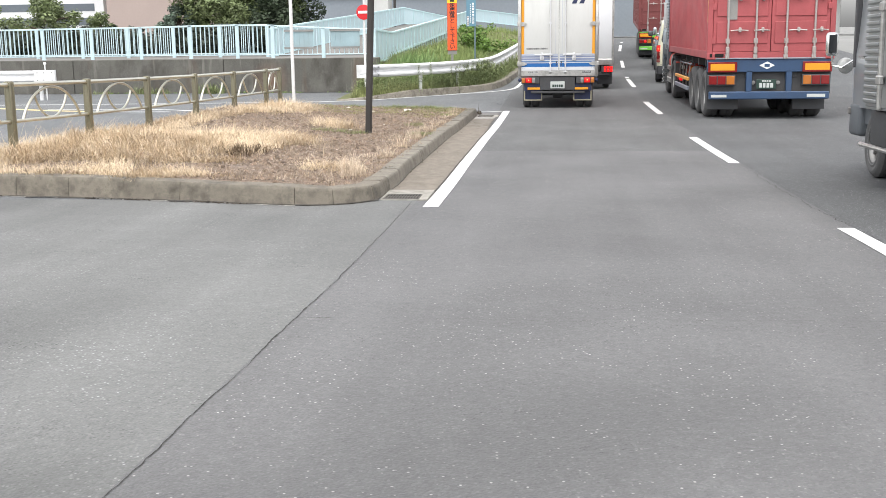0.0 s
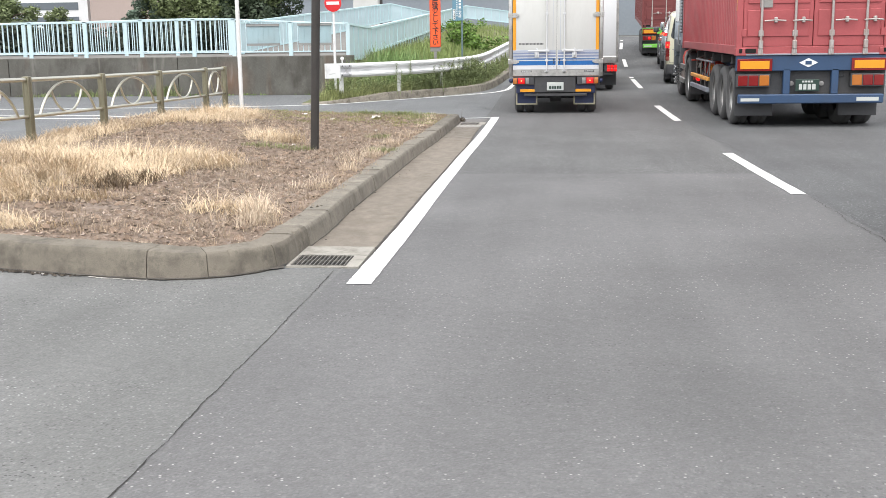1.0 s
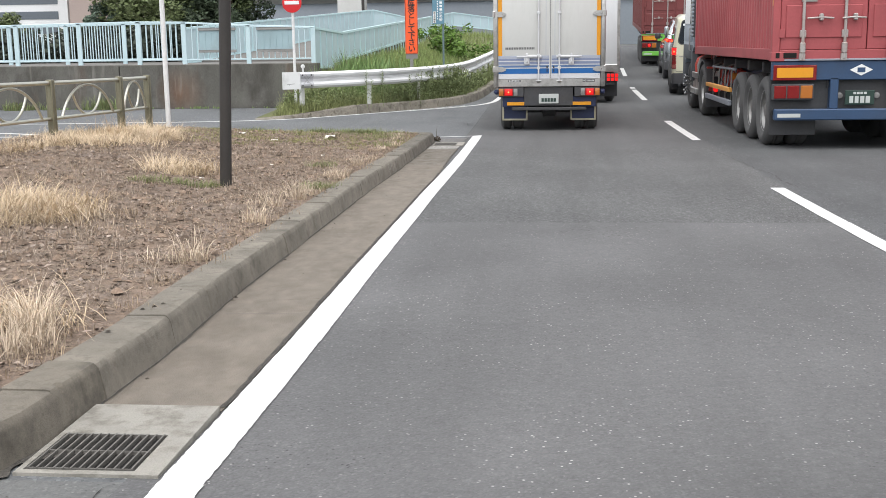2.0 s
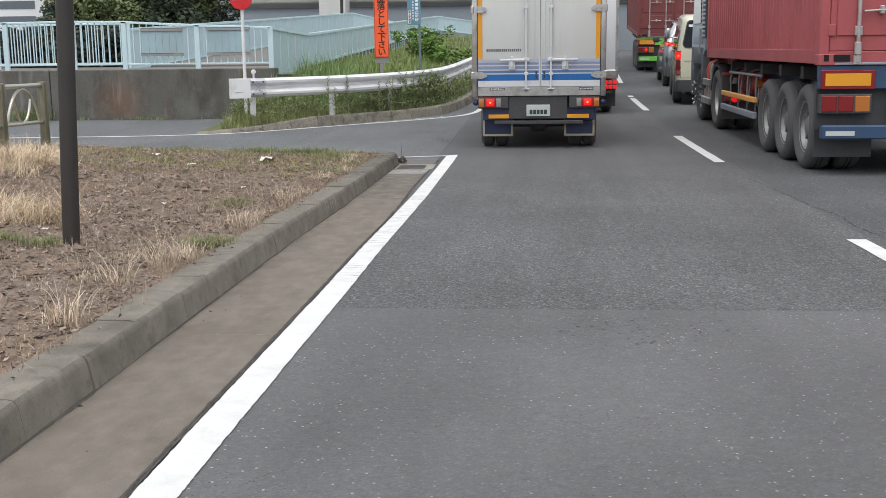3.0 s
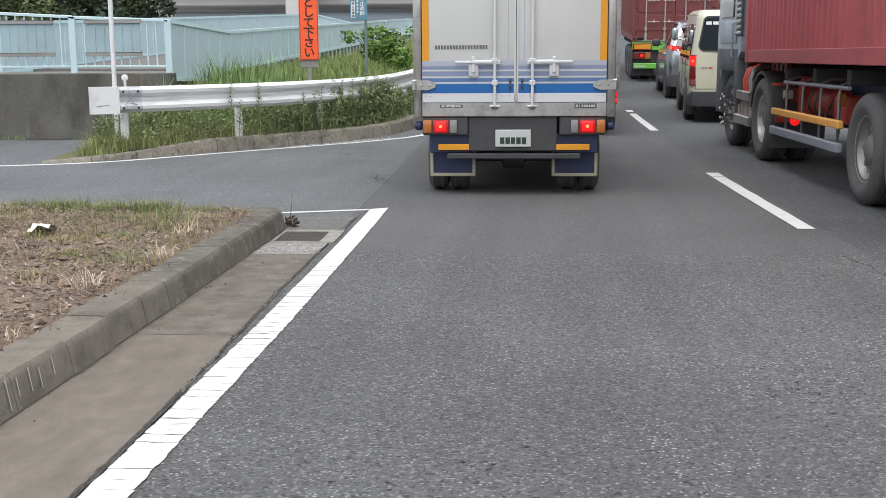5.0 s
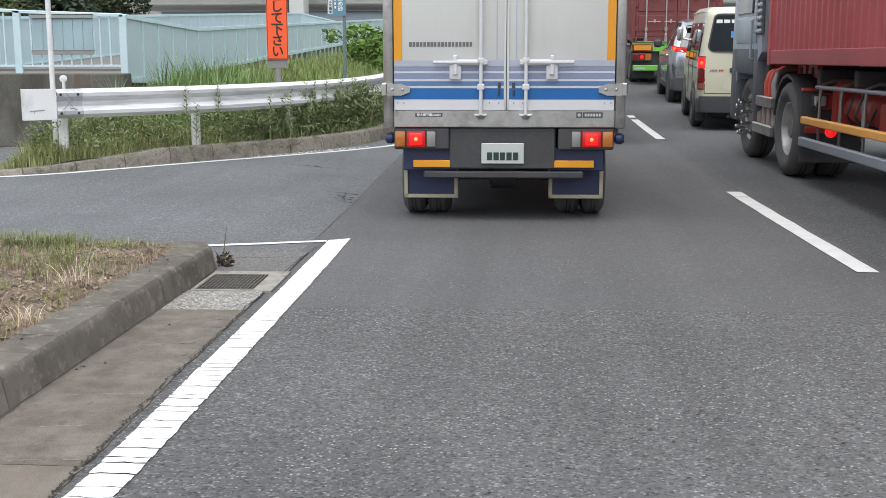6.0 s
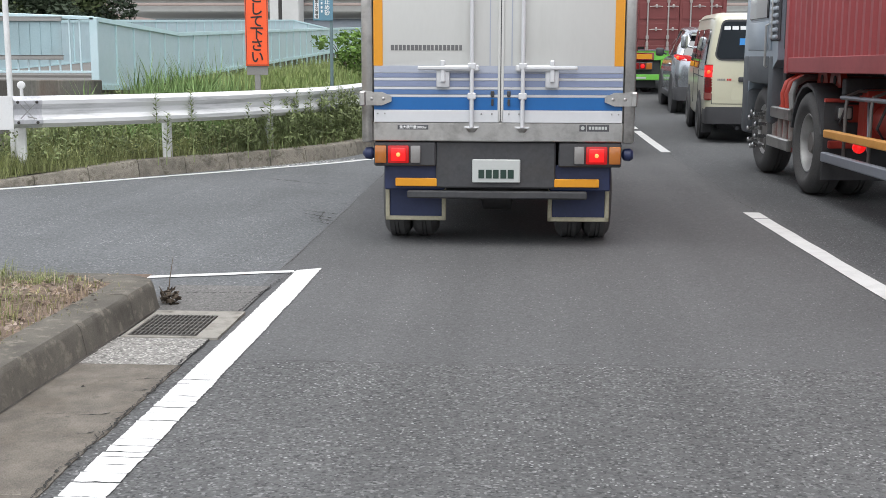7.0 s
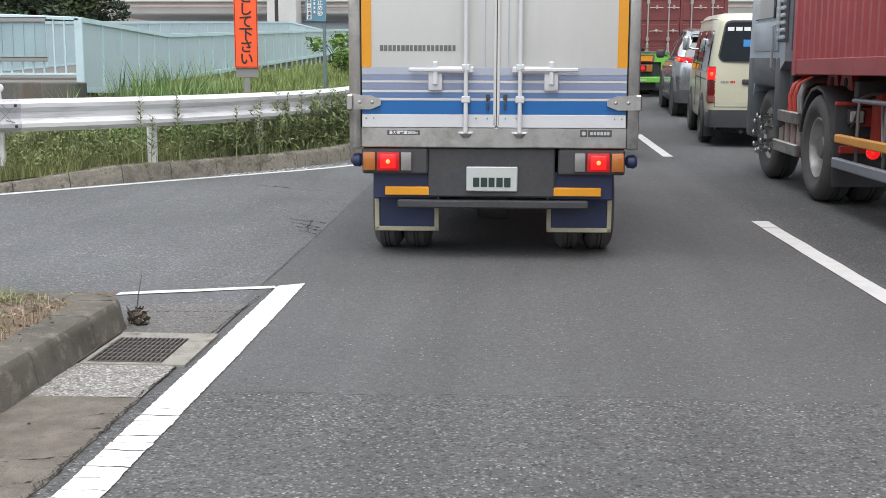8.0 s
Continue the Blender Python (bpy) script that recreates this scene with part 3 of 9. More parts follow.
for y0, x0, x1 in ((-3.85, -0.58, -0.26), (-4.24, -0.55, -0.3), (-4.59, -0.6, -0.22), (-9.98, -0.6, -0.2), (-10.4, -0.55, -0.3), (-12.7, -0.66, -0.19)):
    crack("gutter_joint", wander((x0, y0), (x1, y0 + 0.04), 0.012, 0.012), 0.0045, "pale scraped joint across the gutter", 0.0077, 0.06, 12).data.materials[0] = M_SCRAPE
V, F, k = [], [], 0
for x, y, r in ((-0.588, -9.416, 0.006), (-0.323, -8.983, 0.005), (-0.425, -9.47, 0.004), (-0.629, -9.675, 0.006), (-0.599, -9.065, 0.005), (-0.5, -7.6, 0.005), (-0.35, -6.9, 0.004), (-0.6, -5.9, 0.006), (-0.56, -3.4, 0.009), (-0.5, -2.7, 0.009), (-0.6, -4.5, 0.007), (-0.45, -11.6, 0.005)):
    V += [(x + r * u, y + r * v, gz(y) + z) for u, v, z in ((-1, -0.3, 0.005), (0.1, -1, 0.005), (1, 0.2, 0.005), (-0.2, 1, 0.005), (0.1, 0.1, 0.008 + r * 0.6))]
    F += [(k, k + 1, k + 4), (k + 1, k + 2, k + 4), (k + 2, k + 3, k + 4), (k + 3, k, k + 4)]
    k += 5
tagged(pydata("gutter_crumbs", V, F, M_CRACK), "small black crumbs lying in the gutter", "dirt", kind="stuff")
bm = bmesh.new()
sheet(bm, -0.655, -0.215, -2.358, -1.88, 0.0074, 0.2)
part("pebble_patch", bm, M_PEBBLE, gutter, "pale exposed pebble concrete patch")
bm = bmesh.new()
sheet(bm, -0.74, -0.2, -1.32, -0.62, 0.008, 0.2)
part("gutter_slab", bm, M_APRON, gutter, "patched asphalt at the gutter's end")


def grate(y0, y1, x0, x1, frame_x, frame_y, bars, cross):
    """A drain: a cement surround, a flat slab coloured as the pit's shade and an iron grid."""
    g = thing("drain_grate", "rusty iron drain grate in a cement surround", "drain", group="gutter drains", m=Matrix.Translation((0, 0, gz(y0))))
    bm = bmesh.new()
    t = 0.012
    for a, b, c, d in ((x0 - 0.02, x0, y0 - 0.03, frame_y), (x1, frame_x, y0 - 0.03, frame_y), (x0, x1, y0 - 0.03, y0), (x0, x1, y1, frame_y)):
        bx(bm, a, b, c, d, -0.05, t)
    part("surround", bm, M_CEMENT, g)
    # a shallow slab on the road; the pit's depth is only its black colour
    bm = bmesh.new()
    bx(bm, x0, x1, y0, y1, -0.02, 0.002)
    part("pit", bm, M_PIT_SHADE, g, "flat black slab painted as the drain pit's shade")
    for i in range(bars):
        bm = bmesh.new()
        x = x0 + 0.012 + (x1 - x0 - 0.024) * i / (bars - 1)
        bx(bm, x - 0.0028, x + 0.0028, y0 + 0.005, y1 - 0.005, 0.002, 0.016)
        part("bar", bm, M_IRON, g)
    for i in range(cross):
        bm = bmesh.new()
        yy = y0 + 0.01 + (y1 - y0 - 0.02) * i / (cross - 1)
        bx(bm, x0 + 0.005, x1 - 0.005, yy - 0.0022, yy + 0.0022, 0.002, 0.0145)
        part("cross_bar", bm, M_IRON, g)
    return g


grate(-14.985, -14.66, -0.605, -0.25, -0.165, -14.35, 13, 3)
grate(-1.86, -1.43, -0.61, -0.285, -0.178, -1.325, 15, 7)

# ---- kerbed island ----
rnd = random.Random(21)
NEAR_X, NEAR_Y = (-5.8, -4.7, -3.48, -2.55, -1.94, -1.4), (-14.53, -14.72, -14.94, -15.115, -15.29, -15.44)
near = [Vector(p) for p in zip(NEAR_X[:5], NEAR_Y)]
corner = [Vector((-1.25 + 0.61 * math.cos(a), -14.83 + 0.61 * math.sin(a))) for a in (math.radians(d) for d in (-104, -88, -70, -52, -35, -18, 0))]
side = [Vector((kerb_x(v), v)) for v in np.arange(-14.2, -1.4, 0.3)]
corner2 = [Vector((-0.92 + 0.28 * math.cos(a), -1.3 + 0.3 * math.sin(a))) for a in (math.radians(d) for d in (12, 35, 60, 85))]
far = [Vector((-1.3, -0.97)), Vector((-3.0, -0.72)), Vector((-5.2, -0.9)), Vector((-5.62, -1.1)), Vector((-5.8, -1.5)), Vector((-5.8, -14.5))]
outline = resample(near + corner + side + corner2 + far, 0.025)
kerb = thing("kerb", "weathered concrete kerb round the planted island", "kerb", kind="structure")
PROFILE = [(0.03, -0.08), (0.0, 0.0), (-0.022, 0.115), (-0.029, 0.134), (-0.041, 0.147), (-0.06, 0.151), (-0.215, 0.153), (-0.232, 0.14), (-0.232, -0.08)]
nrm = plan_normals(outline)


def kerb_tall(x):
    """The kerb stands higher towards the side street."""
    return bend(x, (-5.5, -3.7, -2.2, -1.4, -1.0), (1.46, 1.37, 1.2, 1.13, 1.0))


JOINT_Y = (-15.04, -14.6, -14.22, -13.4, -12.75, -12.12, -11.5, -10.9, -10.3, -9.65, -9.24, -8.83, -8.42, -8.04, -7.64, -7.23, -6.93, -6.53, -6.15, -5.8, -5.3, -4.85, -4.4, -4.05, -3.78, -3.5, -2.95, -2.24, -1.61)
marks = [Vector((x, bend(x, NEAR_X, NEAR_Y))) for x in [-1.375 - 0.605 * q for q in range(12)]] + [Vector((-1.0, -15.39))] + [Vector((kerb_x(v), v)) for v in JOINT_Y]
marks += [Vector((-0.95 - 0.6 * q, -1.0)) for q in range(11)]
cuts = sorted({0, len(outline) - 1} | {min(range(len(outline)), key=lambda j: (outline[j] - p).length_squared) for p in marks})
for i, k in zip(cuts, cuts[1:]):
    if k - i < 4:
        continue
    pts, ns = [p.copy() for p in outline[i:k + 1]], nrm[i:k + 1]
    d0, d1 = (pts[1] - pts[0]).normalized(), (pts[-1] - pts[-2]).normalized()
    pts[0], pts[-1] = pts[0] + d0 * 0.002, pts[-1] - d1 * 0.002
    bm = bmesh.new()
    dz, do = rnd.uniform(-0.004, 0.004), rnd.uniform(-0.004, 0.004)
    sweep(bm, pts, [(o + do, h + (dz if h > 0.05 else 0)) for o, h in PROFILE], normals=ns, tall=[kerb_tall(p.x) if p.y < -12 else 1.0 for p in pts])
    chip = [rnd.random() < 0.02 for _ in pts]
    bm.verts.ensure_lookup_table()
    for q in range(len(pts)):
        for e in range(1, 7):
            v = bm.verts[q * len(PROFILE) + e]
            worn = noise.noise(v.co * 9.0) * 0.003 - (rnd.uniform(0.005, 0.016) if chip[q] and e in (2, 3, 4) else 0.0)
            v.co.z += worn
            v.co.x += ns[q].x * worn * 0.8
            v.co.y += ns[q].y * worn * 0.8
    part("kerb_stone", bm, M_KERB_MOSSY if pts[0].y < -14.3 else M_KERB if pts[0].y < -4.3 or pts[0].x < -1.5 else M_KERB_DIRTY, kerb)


bm = bmesh.new()
prev = None
for p, q in zip(outline, nrm):
    if p.x < -5.5 or p.y > -0.95:
        continue
    n1 = noise.noise((p.x * 2.2, p.y * 2.2, 1.0)) + 0.6 * noise.noise((p.x * 9, p.y * 9, 2.0))
    o = (0.012 + max(0.0, n1) * 0.11 if p.y < -14.8 else 0.003 + max(0.0, n1) * 0.016) * rnd.uniform(0.7, 1.2)
    row = [bm.verts.new((p.x + q.x * s, p.y + q.y * s, gz(p.y) + z)) for s, z in ((-0.004, 0.012), (o, 0.0085))]
    if prev:
        bm.faces.new((prev[0], prev[1], row[1], row[0]))
    prev = row
tagged(link_mesh("foot_dirt", bm, M_GAP), "dark mossy dirt along the foot of the kerb", "dirt", kind="structure")
for xa, xb in ((-4.9, -3.9), (-3.6, -2.7), (-2.5, -2.05), (-1.75, -1.35)):
    foot = [Vector((x, bend(x, NEAR_X, NEAR_Y) - 0.03)) for x in np.linspace(xa, xb, 24)]
    strip("kerb_fillet", foot, 0.016, M_CEMENT_PALE, "pale cement line at the kerb's foot", 0.004, 0.007, 9, cat="fillet")

# pale scrape marks down the kerb's face
bm = bmesh.new()
for v, z0, z1 in ((-5.86, 0.03, 0.145), (-5.78, 0.06, 0.13), (-5.68, 0.05, 0.14), (-5.6, 0.04, 0.12), (-5.48, 0.06, 0.13)):
    quad_pts = [(kerb_x(v) - 0.19 * z + 0.007, v + w, gz(v) + z) for z, w in ((z0, -0.002), (z0, 0.004), (z1, 0.009), (z1, 0.001))]
    bm.faces.new([bm.verts.new(p) for p in quad_pts])
tagged(link_mesh("kerb_scrapes", bm, M_CEMENT_PALE), "pale scrape marks on the kerb's face", "marks", kind="structure")


def near_edge(x):
    """y of the island's edge on the near side at x."""
    if x > -1.4:
        return -14.83 - math.sqrt(max(0.0, 0.61 ** 2 - (x + 1.25) ** 2)) if x < -0.66 else -14.83
    return bend(x, NEAR_X, NEAR_Y)


def soil_z(x, y):
    s = max(0.0, min(1.0, (-0.9 - x) / 4.2))
    lift = 0.15 * (kerb_tall(x) - 1.0) * max(0.0, min(1.0, (-2.0 - y) / 8.0))
    lift *= min(1.0, max(0.0, (x + 5.75) / 0.4))
    mound = (0.12 + bend(y, (-11.5, -9.0, -7.0, -5.0, -3.0, -1.5), (0.0, 0.03, 0.09, 0.13, 0.08, 0.04))) * min(1.0, max(0.0, (x + 5.75) / 0.5))
    return gz(y) + 0.135 + lift + mound * s * s * (3 - 2 * s) * min(1.0, (y - near_edge(x)) / 2.0) * min(1.0, max(0.0, (-0.7 - y) / 1.2))


def soil_h(x, y):
    """Lumps and hollows of the dry soil."""
    return noise.noise((x * 1.7, y * 1.7, 0)) * 0.03 + noise.noise((x * 6, y * 6, 3)) * 0.02 + noise.noise((x * 15, y * 15, 6)) * 0.012


bm = bmesh.new()
cols = [-5.62 + 0.06 * i for i in range(82)]
cols = [x for x in cols if x < -0.78] + [-0.76]
grid = []
for x in cols:
    y0, y1 = near_edge(x) + 0.1, -0.98
    col = []
    n = 200
    for j in range(n + 1):
        y = y0 + (y1 - y0) * j / n
        h = soil_h(x, y)
        inside = min(1.0, max(0.0, min((-0.8 - x) / 0.3, (x + 5.62) / 0.3, (y - y0) / 0.3, (y1 - y) / 0.3)))
        col.append(bm.verts.new((x, y, soil_z(x, y) + h * inside)))
    grid.append(col)
for a, b in zip(grid, grid[1:]):
    for j in range(len(a) - 1):
        bm.faces.new((a[j], b[j], b[j + 1], a[j + 1]))
tagged(link_mesh("island_soil", bm, M_SOIL), "bare dry brown soil on the kerbed island", "soil", kind="structure")


# ---- poles and the tubular fence on the island ----
def pole(name, x, y, z0, z1, r, material, label, category):
    bm = bmesh.new()
    tube(bm, [(x, y, z0), (x, y, z1)], r, 16)
    return tagged(link_mesh(name, bm, material), label, category)


bm = bmesh.new()
tube(bm, [(-1.845, -8.35, soil_z(-1.84, -8.35) - 0.05), (-1.845 + 6.0 * 0.042, -8.35, 6.2)], 0.052, 16)
tagged(link_mesh("lamp_pole", bm, M_DARK_POLE), "tall dark brown steel pole leaning slightly in dry soil", "pole")
pole("marker_pole", -4.5, -2.0, soil_z(-4.5, -2.0) - 0.05, 4.6, 0.036, M_WHITE_METAL, "tall slender white steel pole on the island", "pole")


def fence_x(y):
    return -4.808 + (y + 1.946) * 0.0457


posts = [-1.95, -2.93] + [-4.93 - 2.0 * i for i in range(6)]
fence = thing("tube_fence", "bronze tubular fence with arched loops and pale rails", "fence")


def fpt(y, z, dx=0.0):
    return (fence_x(y) + dx, y, gz(y) + z - 0.03 - (y + 1.95) * 0.005)


def bow(f):
    """From 1 to -1 along a bent tube, between a half circle and a sine arch."""
    return 0.55 * math.cos(math.pi * f) + 0.45 * (1 - 2 * f)


for y in posts:
    bm = bmesh.new()
    x = fence_x(y)
    bx(bm, x - 0.035, x + 0.035, y - 0.045, y + 0.045, gz(y) + 0.15, gz(y) + 1.075 - (y + 1.95) * 0.005, 0.012, 2)
    for v in (-0.034, 0.034):
        bx(bm, x - 0.041, x + 0.041, y + v - 0.016, y + v + 0.016, gz(y) + 0.15, gz(y) + 1.07 - (y + 1.95) * 0.005, 0.008, 2)
    for v in (-0.024, 0.024):
        bx(bm, x + v - 0.012, x + v + 0.012, y - 0.052, y + 0.052, gz(y) + 0.15, gz(y) + 1.068 - (y + 1.95) * 0.005, 0.006, 1)
    part("post", bm, M_BRONZE, fence)
for a, b in zip(posts, posts[1:]):
    bm = bmesh.new()
    tube(bm, [fpt(a - 0.05, 1.063), fpt(b + 0.05, 1.063)], 0.027, 12)
    part("top_rail", bm, M_BRONZE_LIT, fence, "pale top rail")
    bm = bmesh.new()
    tube(bm, [fpt(a - 0.05, 0.635), fpt(b + 0.05, 0.635)], 0.022, 12)
    part("bottom_rail", bm, M_BRONZE_LIT, fence, "pale bottom rail")
    mid, w = (a + b) / 2, abs(a - b) * 0.36
    bm = bmesh.new()
    tube(bm, [fpt(mid + w * bow(i / 20), 0.635 + 0.39 * math.sin(math.pi * i / 20), 0.012 * bow(i / 20)) for i in range(21)], 0.0175, 10)
    part("arch", bm, M_BRONZE_LIT, fence, "pale bent tube arch")
    bm = bmesh.new()
    tube(bm, [fpt(mid + w * 0.56 * bow(i / 16), 0.91 - 0.265 * math.sin(math.pi * i / 16), -0.008) for i in range(17)], 0.0155, 10)
    part("loop", bm, M_BRONZE_LIT, fence, "bent tube loop hanging in the arch")

# ---- retaining wall, terrace and pale blue railing ----
WALL_Y, WALL_TOP = 7.5, 1.06
wall = thing("retaining_wall", "stained grey concrete retaining wall", "wall", kind="structure")
joints = [-4.15, -8.84, -13.5, -18.2, -22.9, -30.0]
for a, b in zip(joints, joints[1:]):
    bm = bmesh.new()
    bx(bm, b + 0.008, a - 0.008, WALL_Y, WALL_Y + 0.3, -0.1, WALL_TOP, 0.012)
    part("wall_panel", bm, M_WALL, wall)
crack("wall_foot", [Vector((x, WALL_Y - 0.02)) for x in np.arange(-24, -4.2, 0.08)], 0.05, "dark ragged line along the foot of the wall", 0.006, 0.1, 31)
M_TERRACE = mat("terrace_concrete", (0.16, 0.152, 0.14), 0.9, var=0.15, scale=1, fine=60, bump=0.1, stain=(0.2, 0.19, 0.17), stain_amount=0.5)
bm = bmesh.new()
bx(bm, -40, -4.45, WALL_Y + 0.31, 60, -0.1, WALL_TOP - 0.02)
tagged(link_mesh("terrace", bm, M_TERRACE), "raised concrete walkway behind the retaining wall", "terrace", kind="structure")


def crest(x):
    """The railing's top rises a little towards the middle of the walkway."""
    return float(np.interp(x, [-17, -12, -8.8, -7.3, -5.9, -4.3], CREST))


def rail_bay(parent, x0, x1, y, z0, z1):
    """One bay of the railing between two posts: two rails and upright bars."""
    bm = bmesh.new()
    za, zb = crest(x0), crest(x1)
    rings = [[(x, y - 0.03, z1 + k - 0.045), (x, y + 0.03, z1 + k - 0.045), (x, y + 0.03, z1 + k - 0.01), (x, y + 0.015, z1 + k), (x, y - 0.015, z1 + k), (x, y - 0.03, z1 + k - 0.01)] for x, k in ((x0 - 0.05, za), (x1 + 0.05, zb))]
    vs = [[bm.verts.new(p) for p in r] for r in rings]
    for i in range(6):
        bm.faces.new((vs[0][i], vs[0][(i + 1) % 6], vs[1][(i + 1) % 6], vs[1][i]))
    bm.faces.new(vs[0])
    bm.faces.new(vs[1][::-1])
    part("top_rail", bm, M_BLUE, parent)
    bm = bmesh.new()
    bx(bm, x0, x1, y - 0.02, y + 0.02, z0 + 0.06, z0 + 0.095, 0.006)
    part("bottom_rail", bm, M_BLUE, parent)
    n = max(2, round(abs(x1 - x0) / 0.14))
    for i in range(1, n):
        x = x0 + (x1 - x0) * i / n
        bm = bmesh.new()
        bx(bm, x - 0.010, x + 0.010, y - 0.010, y + 0.010, z0 + 0.09, z1 - 0.04 + crest(x))
        part("baluster", bm, M_BLUE, parent)


def rail_post(parent, x, y, z0, z1, w=0.055):
    bm = bmesh.new()
    bx(bm, x - w, x + w, y - 0.03, y + 0.03, z0 - 0.08, z1 + crest(x) - 0.01, 0.008)
    part("post", bm, M_BLUE, parent)


CREST = [0.04, 0.075, 0.12, 0.09, 0.005, -0.06]
front = thing("walkway_railing", "pale blue painted steel railing on the retaining wall", "railing", group="walkway railings")
xs = [-4.4, -5.95, -7.5, -8.6] + [-10.06 - 1.56 * i for i in range(9)]
RY, RZ0, RZ1 = 8.25, WALL_TOP + 0.02, 1.95
for x in xs:
    rail_post(front, x, RY, RZ0, RZ1)
for a, b in zip(xs, xs[1:]):
    rail_bay(front, b + 0.05, a - 0.05, RY, RZ0, RZ1)
back = thing("walkway_railing", "pale blue painted steel railing across the walkway", "railing", group="walkway railings")
xs2 = [-8.3] + [-9.88 - 1.55 * i for i in range(10)]
for x in xs2:
    rail_post(back, x, 10.7, RZ0, RZ1 + 0.02)
for a, b in zip(xs2, xs2[1:]):
    rail_bay(back, b + 0.05, a - 0.05, 10.7, RZ0, RZ1 + 0.02)
M_BOARD = mat("grey_blue_board", (0.31, 0.42, 0.45), 0.55, var=0.12, scale=2, fine=50, stain=(0.26, 0.3, 0.3), stain_amount=0.6)
M_GREY = mat("weathered_grey_metal", (0.3, 0.3, 0.29), 0.6, 0.3, var=0.15, fine=60, stain=(0.2, 0.15, 0.1), stain_amount=0.4)
for x0, x1 in ((-7.12, -6.25), (-5.72, -4.84)):
    board = thing("railing_board", "pale blue metal board with grey edge strips fixed behind the railing", "board", group="railing boards")
    bm = bmesh.new()
    bx(bm, x0, x1, RY - 0.03, RY - 0.014, 1.33, 1.87, 0.004)
    for q in range(1, 6):
        u = x0 + (x1 - x0) * q / 6
        bx(bm, u - 0.009, u + 0.009, RY - 0.04, RY - 0.029, 1.37, 1.83, 0.003)
    part("sheet", bm, M_BOARD, board)
    for z in (1.32, 1.83):
        bm = bmesh.new()
        bx(bm, x0 - 0.02, x1 + 0.02, RY - 0.055, RY - 0.041, z, z + 0.06, 0.003)
        bx(bm, x0 - 0.02, x1 + 0.02, RY - 0.055, RY - 0.012, z + 0.05, z + 0.062)
        part("edge_strip", bm, M_GREY, board, "grey edge strip")

# ---- the pale blue ramp with its solid parapets ----
ramp = thing("ramp", "long pale blue walled pedestrian ramp rising beside the road", "ramp", kind="structure")


def parapet(parent, pts, thick=0.07, height=0.95, rib=0.75, sides=(1,)):
    """A solid parapet along pts (x, y, top): panel, top rail, foot rail and ribs."""
    for (xa, ya, za), (xb, yb, zb) in zip(pts, pts[1:]):
        a, b = Vector((xa, ya, za)), Vector((xb, yb, zb))
        d = Vector((xb - xa, yb - ya, 0)).normalized()
        nx = Vector((d.y, -d.x, 0))
        bm = bmesh.new()
        for s, t, lo, hi in ((0.012, -0.012, height, 0.03),):
            vs = []
            for p in (a, b):
                for o in (nx * s, nx * t):
                    for h in (-lo, -hi):
                        vs.append(bm.verts.new(p + o + Vector((0, 0, h))))
            for q in ((0, 1, 3, 2), (4, 6, 7, 5), (0, 4, 5, 1), (2, 3, 7, 6), (0, 2, 6, 4), (1, 5, 7, 3)):
                bm.faces.new([vs[i] for i in q])
        part("panel", bm, M_BLUE, parent)
        for lo, hi, w, nm in ((0.06, 0.0, 0.045, "top_rail"), (height + 0.02, height - 0.05, 0.035, "foot_rail")):
            bm = bmesh.new()
            vs = []
            for p in (a, b):
                for o in (nx * w, nx * -w):
                    for h in (-lo, -hi):
                        vs.append(bm.verts.new(p + o + Vector((0, 0, h))))
            for q in ((0, 1, 3, 2), (4, 6, 7, 5), (0, 4, 5, 1), (2, 3, 7, 6), (0, 2, 6, 4), (1, 5, 7, 3)):
                bm.faces.new([vs[i] for i in q])
            part(nm, bm, M_BLUE_LIGHT, parent, "paler blue rail")
        L = (b - a).length
        n = max(1, round(L / rib))
        for i in range(n + 1):
            p = a.lerp(b, i / n)
            bm = bmesh.new()
            for s in (1, -1):
                o = nx * (0.012 * s)
                w = d * 0.02
                q = nx * (0.03 * s)
                top, bot = Vector((0, 0, -0.05)), Vector((0, 0, -height + 0.04))
                vs = [bm.verts.new(p + c + e + h) for h in (top, bot) for c, e in ((o, w), (o, -w), (q, -w), (q, w))]
                for f in ((0, 1, 2, 3), (4, 7, 6, 5), (0, 4, 5, 1), (1, 5, 6, 2), (2, 6, 7, 3), (3, 7, 4, 0)):
                    bm.faces.new([vs[k] for k in f])
            part("rib", bm, M_BLUE_LIGHT, parent)


M_BLUE_LIGHT = mat("pale_blue_paint_light", (0.58, 0.77, 0.79), 0.5, var=0.06, scale=3, fine=60, stain=(0.4, 0.5, 0.5), stain_amount=0.35)
parapet(ramp, [(-4.4, 8.28, 1.89), (-4.42, 12.2, 1.80)])
parapet(ramp, [(-4.42, 12.2, 1.80), (-4.33, 49.0, 3.19), (-0.6, 56.0, 2.75)], rib=0.95, height=0.76)
parapet(ramp, [(-8.3, 10.8, 1.95), (-8.1, 42.4, 3.23), (-5.2, 47.5, 2.55)], rib=0.95)
bm = bmesh.new()
for (xa, xb, y, z) in ((-8.25, -4.47, 12.0, 1.08), (-8.05, -4.4, 49.0, 2.45)):
    for x in (xa, xb):
        bm.verts.new((x, y, z))
        bm.verts.new((x, y, z - 0.3))
bm.verts.ensure_lookup_table()
for q in ((0, 2, 6, 4), (1, 5, 7, 3), (0, 4, 5, 1), (2, 3, 7, 6), (0, 1, 3, 2), (4, 6, 7, 5)):
    bm.faces.new([bm.verts[i] for i in q])
part("deck", bm, M_TERRACE, ramp, "grey concrete ramp deck")
